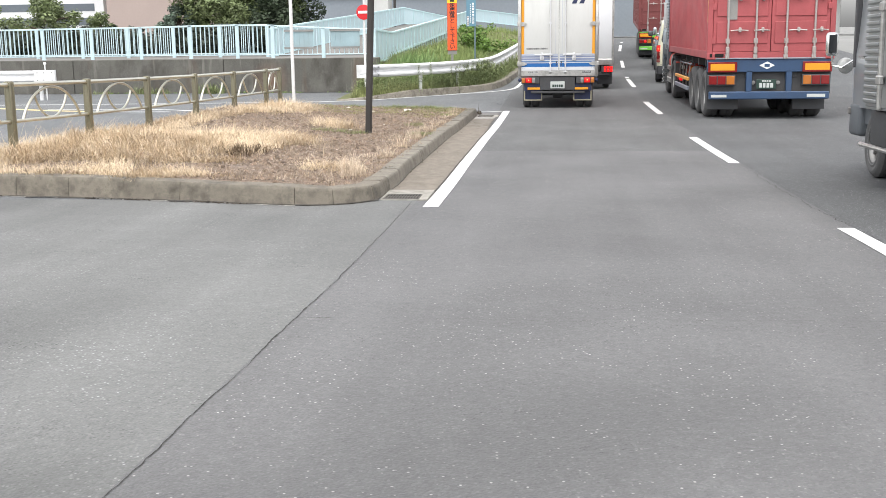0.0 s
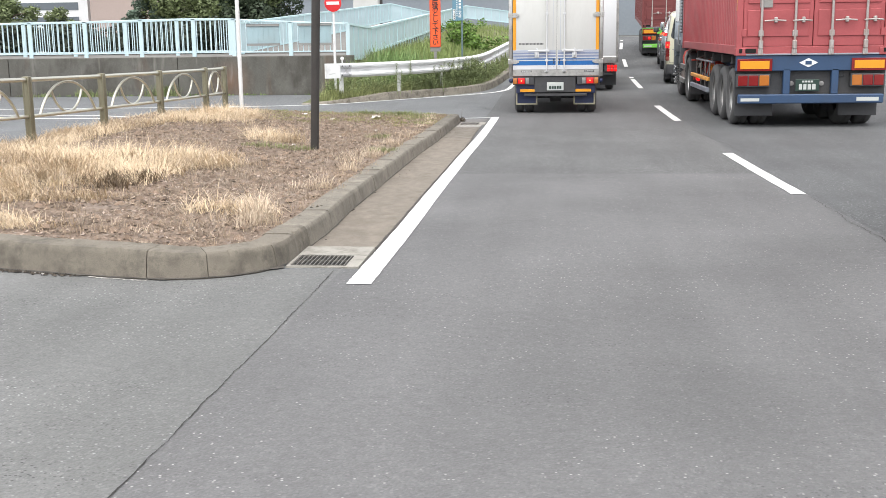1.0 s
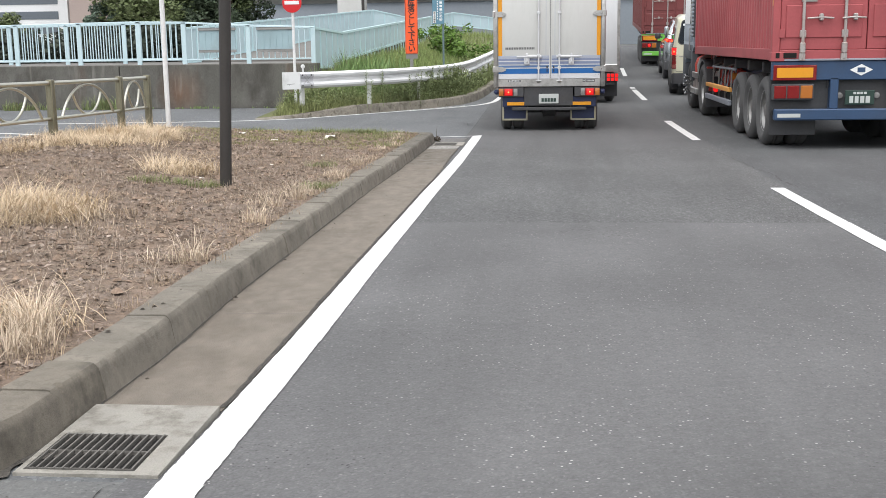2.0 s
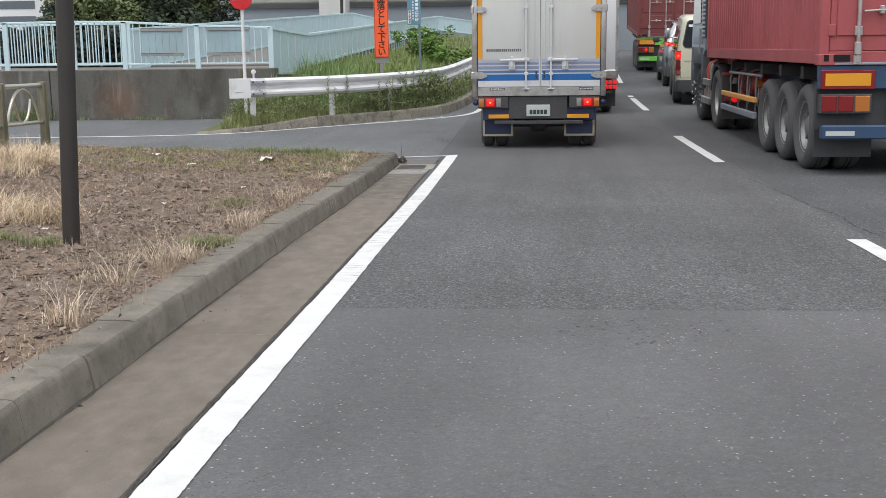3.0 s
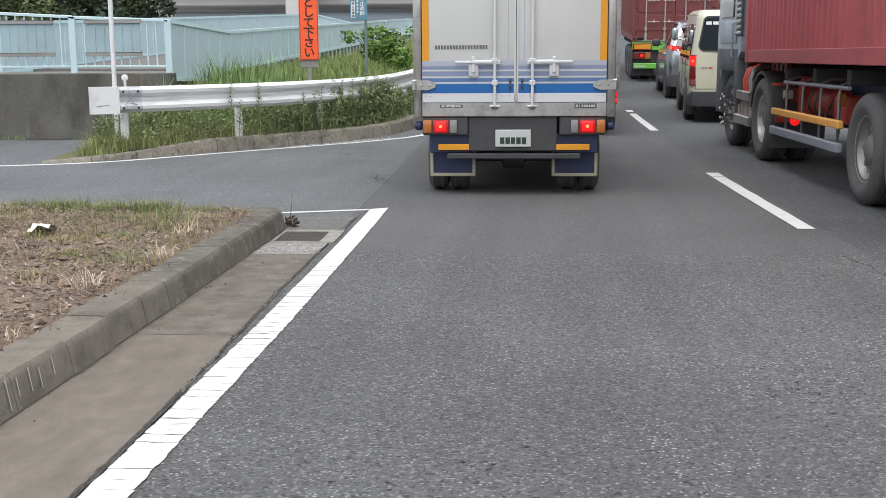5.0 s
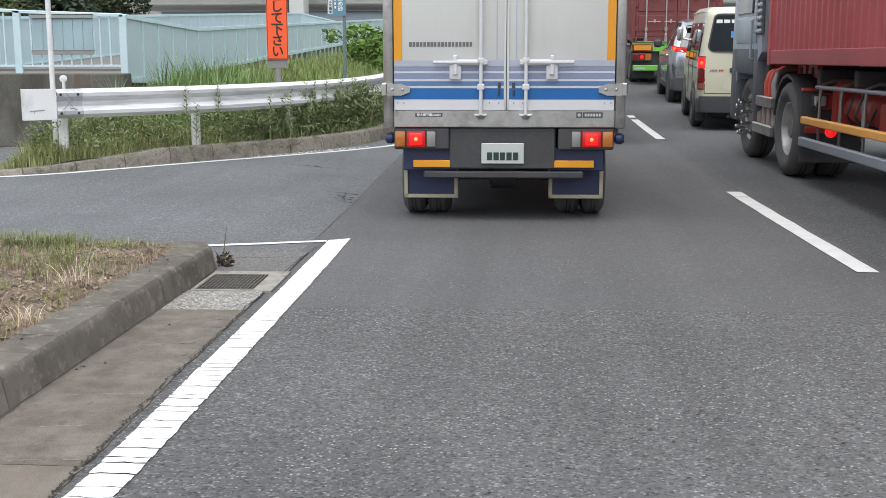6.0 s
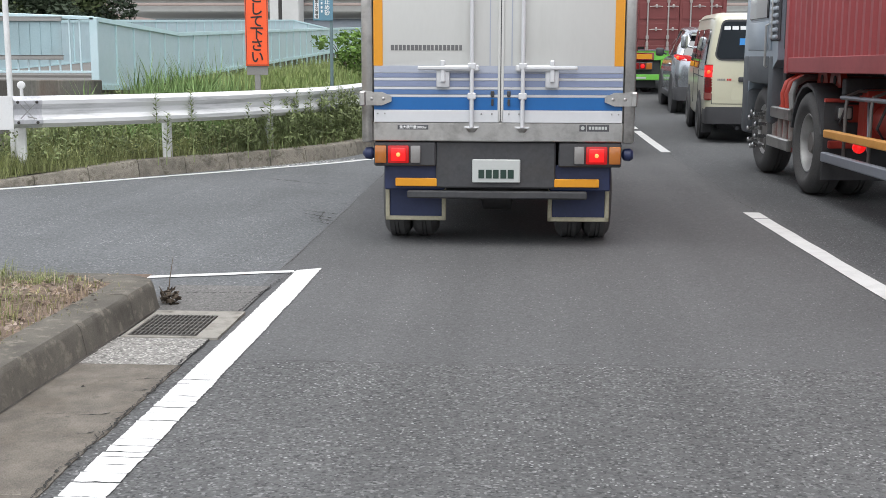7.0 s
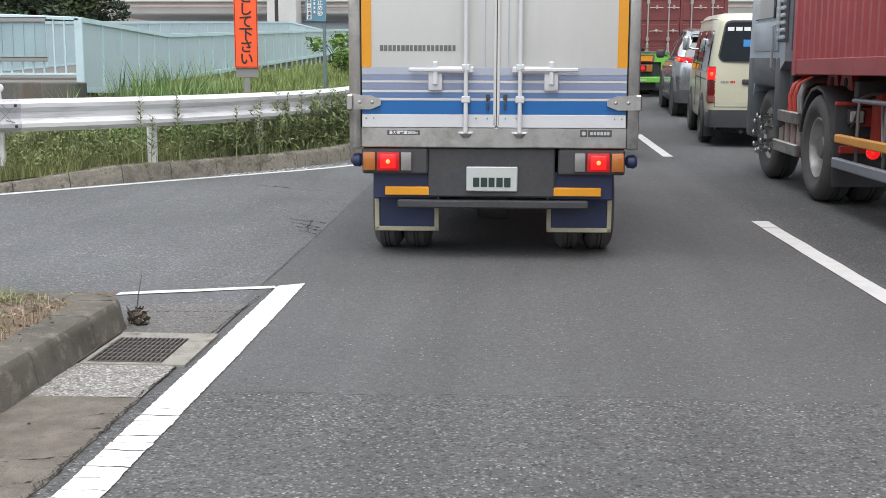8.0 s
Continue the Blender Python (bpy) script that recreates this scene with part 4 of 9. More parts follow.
M_COPING = mat("ramp_edge_concrete", (0.42, 0.41, 0.38), 0.9, var=0.15, scale=2, fine=50, bump=0.1, stain=(0.28, 0.26, 0.22), stain_amount=0.6)
bm = bmesh.new()
vs = [bm.verts.new((x, y, z)) for y, z in ((13.0, 0.72), (49.0, 2.08)) for x, z in ((-4.52, z), (-4.25, z), (-4.25, z + 0.08), (-4.52, z + 0.08))]
for q in ((0, 1, 2, 3), (4, 7, 6, 5), (0, 4, 5, 1), (1, 5, 6, 2), (2, 6, 7, 3), (3, 7, 4, 0)):
    bm.faces.new([vs[i] for i in q])
part("edge_coping", bm, M_COPING, ramp, "pale concrete edge below the parapet")
for i in range(46):
    y = 14.0 + 0.75 * i
    z = 1.80 + (y - 12.2) * 0.03777 - 0.76
    bm = bmesh.new()
    bx(bm, -4.40, -4.36, y - 0.025, y + 0.025, z - 0.27, z + 0.02)
    part("bracket", bm, M_BLUE_LIGHT, ramp)
bm = bmesh.new()
for y0 in range(13, 48, 5):
    z = 1.05 + (y0 - 12) * 0.0352
    bx(bm, -7.6, -4.9, y0, y0 + 0.5, 0.2, z - 0.28, 0.02)
part("support", bm, M_WALL, ramp, "grey concrete supports")

# ---- verge: kerb, bank and guard rails ----
vk_pts = [(-4.75, 3.95), (-4.2, 4.1), (-3.68, 4.56), (-3.2, 5.07), (-2.68, 5.65), (-2.12, 6.3), (-1.5, 7.02), (-0.98, 7.95), (-0.7, 9.0), (-0.54, 10.6), (-0.32, 15), (0.25, 28), (0.9, 40)]
vk = smooth_path(vk_pts, 0.12)
verge_kerb = thing("verge_kerb", "weathered concrete kerb along the grassy verge", "kerb", kind="structure")
vkr = resample(vk, 0.1)
nrm = plan_normals(vkr)
i = 0
while i < len(vkr) - 2 and vkr[i].y < 32:
    k = min(i + 6, len(vkr) - 1)
    pts, ns = [p.copy() for p in vkr[i:k + 1]], nrm[i:k + 1]
    pts[0] = pts[0] + (pts[1] - pts[0]).normalized() * 0.005
    pts[-1] = pts[-1] - (pts[-1] - pts[-2]).normalized() * 0.005
    bm = bmesh.new()
    sweep(bm, pts, PROFILE, normals=ns, tall=[1.2 * (0.12 + 0.88 * min(1.0, q / 24)) for q in range(i, k + 1)])
    part("kerb_stone", bm, M_KERB_OLD, verge_kerb)
    i = k
VY = np.array([p.y for p in vk])
VX = np.array([p.x for p in vk])


def verge_x(y):
    return float(np.interp(y, VY, VX))


def verge_z(x, y):
    d = max(0.0, verge_x(y) - 0.15 - x)
    s = min(1.0, d / 2.6)
    rise = 0.20 + 0.35 * min(1.0, max(0.0, (y - 5.5) / 5.0))
    f = min(1.0, max(0.0, (x + 4.95) / 0.75)) * min(1.0, max(0.0, (y - 4.0) / 0.6))
    return gz(y) - 0.02 + (0.15 + rise * s * s * (3 - 2 * s)) * f


M_VERGE = mat("verge_turf", (0.115, 0.125, 0.05), 0.95, var=0.35, scale=3, fine=30, bump=0.7, stain=(0.2, 0.16, 0.08), stain_amount=0.5, stain_scale=2)
bm = bmesh.new()
rows = []
ys = [4.2 + 0.25 * i for i in range(63)] + [20 + 1.0 * i for i in range(22)]
for y in ys:
    a, b = verge_x(y) - 0.1, -5.0 if y < 7.6 else -4.36
    rows.append([bm.verts.new((a + (b - a) * i / 14, y, verge_z(a + (b - a) * i / 14, y) + 0.03 * noise.noise((i * 0.9, y * 1.3, 0)))) for i in range(15)])
for a, b in zip(rows, rows[1:]):
    for i in range(14):
        bm.faces.new((a[i], a[i + 1], b[i + 1], b[i]))
tagged(link_mesh("verge_bank", bm, M_VERGE), "grassy roadside bank behind the kerb", "bank", kind="structure")

M_RAIL = mat("scuffed_white_rail", (0.76, 0.76, 0.76), 0.42, var=0.06, scale=3, fine=60, stain=(0.3, 0.3, 0.3), stain_amount=0.7, stain_scale=1.9, stretch=(0.8, 0.8, 9))
M_SCUFF = mat("scraped_steel_plate", (0.54, 0.54, 0.56), 0.5, 0.1, var=0.15, scale=6, fine=60, stain=(0.13, 0.13, 0.135), stain_amount=0.9, stain_scale=6, stretch=(1, 1, 0.5))
WBEAM = [(0.0, 0.0), (0.03, 0.025), (0.075, 0.045), (0.08, 0.085), (0.035, 0.135), (0.03, 0.195), (0.075, 0.245), (0.08, 0.285), (0.03, 0.31), (0.0, 0.33),
         (-0.006, 0.33), (0.022, 0.305), (0.07, 0.28), (0.066, 0.25), (0.02, 0.2), (0.024, 0.13), (0.07, 0.082), (0.066, 0.05), (0.022, 0.03), (-0.006, 0.0)]


def guard_rail(path, post_at, label, z0=0.58, end=True, post_x=0.12):
    """A steel W-beam on round posts, with a flat end plate."""
    g = thing("guard_rail", label, "guard rail", group="road guard rails")
    pts = resample(path, 0.2)
    nrm = plan_normals(pts)
    bm = bmesh.new()
    sweep(bm, pts, [(o, h + z0) for o, h in WBEAM], normals=nrm)
    part("beam", bm, M_RAIL, g)
    if end:
        p, q = pts[0], (pts[1] - pts[0]).normalized()
        s = nrm[0]
        bm = bmesh.new()
        ang = math.atan2(q.y, q.x)
        bx(bm, -0.37, -0.01, -0.088, -0.08, z0 - 0.01, z0 + 0.335, 0.003)
        bx(bm, -0.372, -0.362, -0.088, 0.0, z0 - 0.01, z0 + 0.335, 0.003)
        bmesh.ops.rotate(bm, verts=bm.verts, cent=(0, 0, 0), matrix=Matrix.Rotation(ang, 3, "Z"))
        bmesh.ops.translate(bm, verts=bm.verts, vec=(p.x, p.y, gz(p.y)))
        plate = part("end_plate", bm, M_WHITE_METAL, g, "flat white end plate with bolts")
        bm = bmesh.new()
        sweep(bm, resample(pts[:3], 0.14)[:3], [(o + 0.006, h + z0) for o, h in WBEAM], normals=nrm[:3])
        part("lap_plate", bm, M_SCUFF, g, "scraped grey lap plate over the beam's end")
        for u in (0.04, 0.23):
            for h in (0.06, 0.27):
                bm = bmesh.new()
                c = p + q * u + s * 0.086
                bmesh.ops.create_uvsphere(bm, u_segments=8, v_segments=6, radius=0.017, matrix=Matrix.Translation((c.x, c.y, gz(p.y) + z0 + h)))
                part("bolt", bm, M_DARK_POLE, plate, "dark steel bolt head")
        for u0, h0, u1, h1, o in ((0.06, 0.25, 0.2, 0.09, 0.093), (0.06, 0.1, 0.21, 0.25, 0.093), (0.1, 0.28, 0.17, 0.2, 0.093), (0.13, 0.12, 0.22, 0.1, 0.093), (-0.3, 0.09, -0.14, 0.1, 0.091), (-0.26, 0.06, -0.24, 0.1, 0.091)):
            bm = bmesh.new()
            a, b = p + q * u0 + s * o, p + q * u1 + s * o
            bm.faces.new([bm.verts.new((c.x, c.y, gz(p.y) + z0 + h)) for c, h in ((a, h0 - 0.006), (b, h1 - 0.005), (b, h1 + 0.005), (a, h0 + 0.006))])
            part("scrape", bm, M_GREY, plate, "dark scrape mark")
    for i in post_at:
        k = min(len(pts) - 2, int(i / 0.2))
        p = pts[k].lerp(pts[k + 1], min(1.0, i / 0.2 - k)) - nrm[k] * post_x
        bm = bmesh.new()
        tube(bm, [(p.x, p.y, gz(p.y) - 0.05), (p.x, p.y, gz(p.y) + z0 + 0.25)], 0.055, 14)
        bx(bm, p.x - 0.05, p.x + 0.05, p.y - 0.08, p.y + 0.02, gz(p.y) + z0 + 0.1, gz(p.y) + z0 + 0.24, 0.01)
        part("post", bm, M_WHITE_METAL, g)
    return g


rail_path = smooth_path([(-3.97, 4.62), (-3.55, 4.92), (-2.75, 5.66), (-2.05, 6.6), (-1.5, 7.75), (-1.15, 9.1), (-0.95, 11), (-0.75, 16), (-0.2, 28), (0.4, 39)], 0.15)
guard_rail(rail_path, [1.68 * i + 0.09 for i in range(19)], "white steel guard rail curving along the verge, scuffed")
street_rail = guard_rail([Vector((-28, 4.3)), Vector((-20, 4.55)), Vector((-13.05, 4.75))], [0.5, 4.6, 6.6, 9.6, 12.6, 14.7], "white steel guard rail ending at the side street", 0.5, False)
bm = bmesh.new()
bx(bm, -13.4, -12.8, 4.655, 4.665, gz(4.7) + 0.49, gz(4.7) + 0.845, 0.004)
bx(bm, -12.806, -12.796, 4.665, 4.75, gz(4.7) + 0.49, gz(4.7) + 0.845, 0.004)
plate = part("end_plate", bm, M_WHITE_METAL, street_rail, "flat white end plate")
for u in (-13.3, -13.12, -12.88):
    for h in (0.57, 0.77):
        bm = bmesh.new()
        bmesh.ops.create_uvsphere(bm, u_segments=8, v_segments=6, radius=0.014, matrix=Matrix.Translation((u, 4.655, gz(4.7) + h)))
        part("bolt", bm, M_DARK_POLE, plate, "dark steel bolt head")


def delineator(x, y, h):
    """A slender white post with a round head."""
    d = thing("delineator", "small white delineator post with a round head", "delineator", group="delineators at the guard rails")
    bm = bmesh.new()
    tube(bm, [(x, y, 0.0), (x, y, h - 0.02)], 0.018, 10)
    part("stem", bm, M_WHITE_METAL, d)
    bm = bmesh.new()
    lathe(bm, [(-0.015, 0.028), (-0.01, 0.042), (0.01, 0.042), (0.015, 0.028)], "y", 16, (x, y, h))
    part("reflector_head", bm, M_WHITE_METAL, d)


delineator(-3.92, 4.75, 1.04)
delineator(-13.15, 4.85, 1.04)

# ---- signs ----
M_RED_SIGN = mat("sign_red", (0.62, 0.02, 0.025), 0.4, var=0.08, fine=40)
M_ORANGE = mat("sign_orange_red", (0.95, 0.12, 0.03), 0.45, var=0.06, fine=50)
M_SIGN_BLACK = mat("sign_black", (0.02, 0.018, 0.018), 0.5, var=0.1)
M_SIGN_YELLOW = mat("sign_yellow", (0.85, 0.6, 0.03), 0.45, var=0.06)
M_SIGN_BLUE = mat("sign_grey_blue", (0.12, 0.25, 0.33), 0.5, var=0.08)
M_SIGN_WHITE = mat("sign_white", (0.78, 0.79, 0.78), 0.45, var=0.04)


def text_mesh(name, body, size, m, material, parent, depth=0.002, label=""):
    """Raised lettering in the built-in font, centred, as a mesh."""
    cu = bpy.data.curves.new(name, "FONT")
    cu.body, cu.size, cu.extrude = body, size, depth
    cu.align_x, cu.align_y = "CENTER", "CENTER"
    cu.resolution_u, cu.offset = 3, size * 0.018
    tmp = bpy.data.objects.new(name, cu)
    scene.collection.objects.link(tmp)
    bpy.context.view_layer.update()
    me = bpy.data.meshes.new_from_object(tmp.evaluated_get(bpy.context.evaluated_depsgraph_get()))
    bpy.data.objects.remove(tmp)
    bpy.data.curves.remove(cu)
    me.materials.clear()
    me.materials.append(material)
    ob = new(name, me)
    ob.parent = parent
    ob.matrix_basis = m
    if label:
        ob["label"] = label
    return ob


sign = thing("no_entry_sign", "round red no-entry sign on a white pole at the verge", "road sign")
SX, SY = -4.13, 4.95
bm = bmesh.new()
tube(bm, [(SX, SY, 0.0), (SX, SY, 2.85)], 0.03, 12)
part("pole", bm, M_WHITE_METAL, sign)
bm = bmesh.new()
lathe(bm, [(-0.012, 0.19), (-0.010, 0.2), (0.010, 0.2), (0.012, 0.19)], "y", 40, (SX, SY - 0.05, 2.32))
disc = part("disc", bm, M_RED_SIGN, sign)
bm = bmesh.new()
bx(bm, SX - 0.15, SX + 0.15, SY - 0.068, SY - 0.061, 2.285, 2.355, 0.002)
part("bar", bm, M_SIGN_WHITE, disc, "white bar")
bm = bmesh.new()
lathe(bm, [(-0.001, 0.2), (0.001, 0.2)], "y", 40, (SX, SY - 0.036, 2.32))
part("back", bm, M_GREY, disc, "grey sign back")

slow = thing("slow_down_sign", "tall orange sign with black vertical Japanese lettering on a post", "road sign",
             m=pose(-1.955, 7.17, 1.245, 0, 0, 14))
bm = bmesh.new()
bx(bm, -0.14, 0.14, -0.012, 0.012, 0.0, 1.46, 0.004)
panel = part("panel", bm, M_ORANGE, slow)
bm = bmesh.new()
for a, b, c, d in ((-0.132, -0.126, 0.01, 1.33), (0.126, 0.132, 0.01, 1.33), (-0.126, 0.126, 0.01, 0.016)):
    bx(bm, a, b, -0.0145, -0.0125, c, d)
part("border", bm, M_SIGN_BLACK, panel, "thin black border")
bm = bmesh.new()
bx(bm, -0.14, 0.14, -0.017, -0.013, 1.34, 1.46, 0.001)
cap = part("cap_band", bm, M_SIGN_YELLOW, panel, "yellow top band")
bm = bmesh.new()
bx(bm, -0.06, 0.06, -0.019, -0.0175, 1.37, 1.43, 0.001)
part("cap_mark", bm, M_SIGN_BLACK, cap, "black mark")
for i, ch in enumerate("速度落として下さい"):
    text_mesh("letter", ch, 0.165, pose(0, -0.0145, 0.1 + 0.146 * (8 - i), 90), M_SIGN_BLACK, panel, 0.0015)
bm = bmesh.new()
bx(bm, -0.035, 0.035, 0.02, 0.08, -1.1, 1.2, 0.006)
part("post", bm, M_GREY, slow, "grey steel post")
bm = bmesh.new()
bx(bm, -0.13, 0.13, 0.013, 0.019, -0.11, 0.05, 0.003)
part("backing_plate", bm, M_GREY, slow, "grey backing plate")

M_SIGN_POST = mat("sign_post_grey_blue", (0.14, 0.2, 0.21), 0.55, var=0.15, fine=50)
blue = thing("notice_sign", "grey-blue vertical notice sign on a thin post in the grass", "road sign", m=pose(-1.66, 10.5, 1.93, 0, 0, 12))
bm = bmesh.new()
bx(bm, -0.15, 0.15, -0.01, 0.01, 0.0, 0.95, 0.004)
panel = part("panel", bm, M_SIGN_BLUE, blue)
bm = bmesh.new()
bx(bm, -0.132, -0.066, -0.014, -0.011, 0.03, 0.315, 0.001)
plate = part("white_field", bm, M_SIGN_WHITE, panel, "white field with small dark writing")
for i, ch in enumerate("国土交通省"):
    text_mesh("letter", ch, 0.05, pose(-0.099, -0.0155, 0.28 - 0.055 * i, 90), M_SIGN_BLACK, plate, 0.001)
for i, ch in enumerate("止め砂"):
    text_mesh("letter", ch, 0.085, pose(0.062, -0.013, 0.275 - 0.082 * i, 90), M_SIGN_WHITE, panel, 0.0015)
for i in range(5):
    bm = bmesh.new()
    bx(bm, 0.03, 0.094, -0.014, -0.011, 0.335 + 0.085 * i, 0.335 + 0.085 * i + 0.055, 0.001)
    part("writing_bar", bm, M_SIGN_WHITE, panel)
for i in range(10):
    bm = bmesh.new()
    bx(bm, -0.034, -0.008, -0.014, -0.011, 0.12 + 0.06 * i, 0.12 + 0.06 * i + 0.036, 0.001)
    part("writing_bar", bm, M_SIGN_WHITE, panel)
bm = bmesh.new()
tube(bm, [(0.125, 0.035, -1.6), (0.125, 0.035, 0.9)], 0.026, 10)
part("post", bm, M_SIGN_POST, blue, "thin grey-blue post")


# ---- vehicles ----
M_TYRE = mat("tyre_rubber", (0.092, 0.091, 0.09), 0.85, var=0.2, fine=60, bump=0.2)
M_RIM = mat("dull_steel_rim", (0.36, 0.36, 0.35), 0.5, 0.5, var=0.15, fine=50, stain=(0.15, 0.12, 0.1), stain_amount=0.4, stain_scale=4)
M_LOCK = mat("galvanised_lock_steel", (0.42, 0.39, 0.37), 0.5, 0.4, var=0.15, fine=50, stain=(0.28, 0.16, 0.12), stain_amount=0.6, stain_scale=6)
M_HUB = mat("dull_hub", (0.2, 0.19, 0.18), 0.6, 0.4, var=0.2, fine=50)
M_DARK = mat("dark_chassis", (0.05, 0.051, 0.054), 0.7, var=0.3, fine=40, stain=(0.07, 0.06, 0.05), stain_amount=0.5)
M_NAVY = mat("navy_mudguard", (0.02, 0.03, 0.085), 0.5, var=0.2, fine=40)
M_STEEL = mat("stainless_steel", (0.56, 0.55, 0.53), 0.3, 0.9, var=0.1, scale=4, fine=60, bump=0.02, stain=(0.2, 0.19, 0.175), stain_amount=0.7, stain_scale=5)
M_TRUCK_WHITE = mat("truck_white_panel", (0.57, 0.575, 0.55), 0.45, var=0.03, scale=1.5, fine=30, coat=0.1, stain=(0.4, 0.4, 0.37), stain_amount=0.5, stain_scale=1.2, stretch=(1.5, 1, 0.4))
M_TRIM_WHITE = mat("white_trim", (0.6, 0.61, 0.62), 0.4, var=0.04)
M_STRIPE = mat("stripe_blue", (0.012, 0.12, 0.36), 0.4, var=0.06)
M_STRIPE_MID = mat("stripe_mid_blue", (0.1, 0.18, 0.35), 0.4, var=0.05)
M_STRIPE_PALE = mat("stripe_lavender", (0.22, 0.26, 0.38), 0.4, var=0.05)
M_STRIPE_FAINT = mat("stripe_faint_lavender", (0.38, 0.41, 0.48), 0.4, var=0.05)
M_AMBER = mat("amber_reflective", (0.7, 0.3, 0.015), 0.35, var=0.06)
M_AMBER_LENS = mat("amber_lens", (0.42, 0.14, 0.025), 0.2, var=0.06, coat=0.5)
M_CLEAR_LENS = mat("clear_lens", (0.24, 0.23, 0.22), 0.15, var=0.1, coat=0.5)
M_RED_LENS = mat("red_lens", (0.2, 0.012, 0.012), 0.2, var=0.08, coat=0.5)
M_LIT = glow("lit_red_lens", (1.0, 0.012, 0.012), 0.42, (0.4, 0.01, 0.01))
M_LIT_ORANGE = glow("lit_orange_red_core", (1.0, 0.1, 0.02), 1.0, (0.6, 0.05, 0.02))
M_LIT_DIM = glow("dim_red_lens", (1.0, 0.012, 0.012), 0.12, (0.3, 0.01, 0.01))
M_LIT_CORE = glow("lit_lamp_core", (1.0, 0.25, 0.06), 1.1, (0.6, 0.1, 0.05))
M_RED_BOX = mat("container_red", (0.375, 0.078, 0.083), 0.55, var=0.1, scale=1.2, fine=30, stain=(0.2, 0.042, 0.042), stain_amount=0.5, stain_scale=1.5)
M_BROWN_BOX = mat("container_brown_red", (0.17, 0.04, 0.038), 0.55, var=0.1, scale=1.2, fine=30, stain=(0.17, 0.045, 0.04), stain_amount=0.5)
M_BLUE_FRAME = mat("blue_frame_paint", (0.03, 0.065, 0.135), 0.45, var=0.12, fine=40, stain=(0.04, 0.05, 0.07), stain_amount=0.4)
M_GREEN = mat("green_frame_paint", (0.17, 0.52, 0.07), 0.45, var=0.1, fine=40)
M_RED_FRAME = mat("red_chassis_paint", (0.46, 0.055, 0.038), 0.45, var=0.15, fine=40, stain=(0.2, 0.05, 0.04), stain_amount=0.5, stain_scale=3)
M_ORANGE_BAR = mat("orange_guard_paint", (0.75, 0.36, 0.08), 0.5, var=0.12, fine=50)
M_CAB_GREY = mat("cab_blue_grey", (0.33, 0.39, 0.45), 0.4, 0.2, var=0.08, fine=40, coat=0.3)
M_CAB_RIB = mat("cab_pale_grey", (0.4, 0.45, 0.5), 0.4, 0.2, var=0.08, fine=40, coat=0.3)
M_CAB_DARK = mat("cab_dark_grey", (0.095, 0.105, 0.115), 0.6, var=0.15)
M_BEIGE = mat("van_beige_paint", (0.62, 0.6, 0.45), 0.3, var=0.03, scale=1.5, fine=30, coat=0.5)
M_SILVER = mat("silver_paint", (0.46, 0.49, 0.52), 0.22, 0.85, var=0.04, coat=0.6)
M_WHITE_PAINT = mat("white_truck_paint", (0.72, 0.73, 0.73), 0.4, var=0.04, coat=0.3)
M_CAB_SILVER = mat("silver_grey_cab_paint", (0.3, 0.32, 0.34), 0.3, 0.4, var=0.06, coat=0.4, stain=(0.16, 0.16, 0.16), stain_amount=0.5)
M_ALU = mat("ribbed_aluminium", (0.3, 0.31, 0.31), 0.35, 0.7, var=0.08)
M_GLASS_DARK = mat("tinted_window", (0.012, 0.014, 0.016), 0.06, var=0.2, coat=1.0)
M_RUBBER = mat("black_plastic", (0.055, 0.055, 0.058), 0.6, var=0.15)
M_FLAP_FRAME = mat("flap_frame_paint", (0.42, 0.39, 0.28), 0.6, var=0.2, fine=50)
M_GUARD_GREY = mat("guard_blue_grey", (0.27, 0.29, 0.33), 0.5, 0.2, var=0.12, fine=50)
M_CHROME = mat("chrome", (0.75, 0.75, 0.74), 0.12, 1.0, var=0.05)
M_RED_PIPE = mat("bright_red_paint", (0.54, 0.065, 0.04), 0.4, var=0.12, fine=40, stain=(0.25, 0.05, 0.04), stain_amount=0.4, stain_scale=5)
M_PLATE = mat("plate_pale", (0.5, 0.52, 0.5), 0.4, var=0.05)
M_PLATE_GREEN = mat("plate_dark_green", (0.02, 0.045, 0.035), 0.4, var=0.05)
M_BAR_SOFT = mat("writing_grey", (0.13, 0.13, 0.13), 0.5, var=0.1)
M_POLISH = mat("polished_alloy", (0.45, 0.45, 0.44), 0.35, 0.55, var=0.12, fine=60, stain=(0.35, 0.33, 0.3), stain_amount=0.5, stain_scale=4)
M_BLUE_INK = mat("blue_lettering", (0.05, 0.25, 0.6), 0.4, var=0.05)
M_BAR_INK = mat("writing_dark", (0.08, 0.08, 0.085), 0.5, var=0.1)


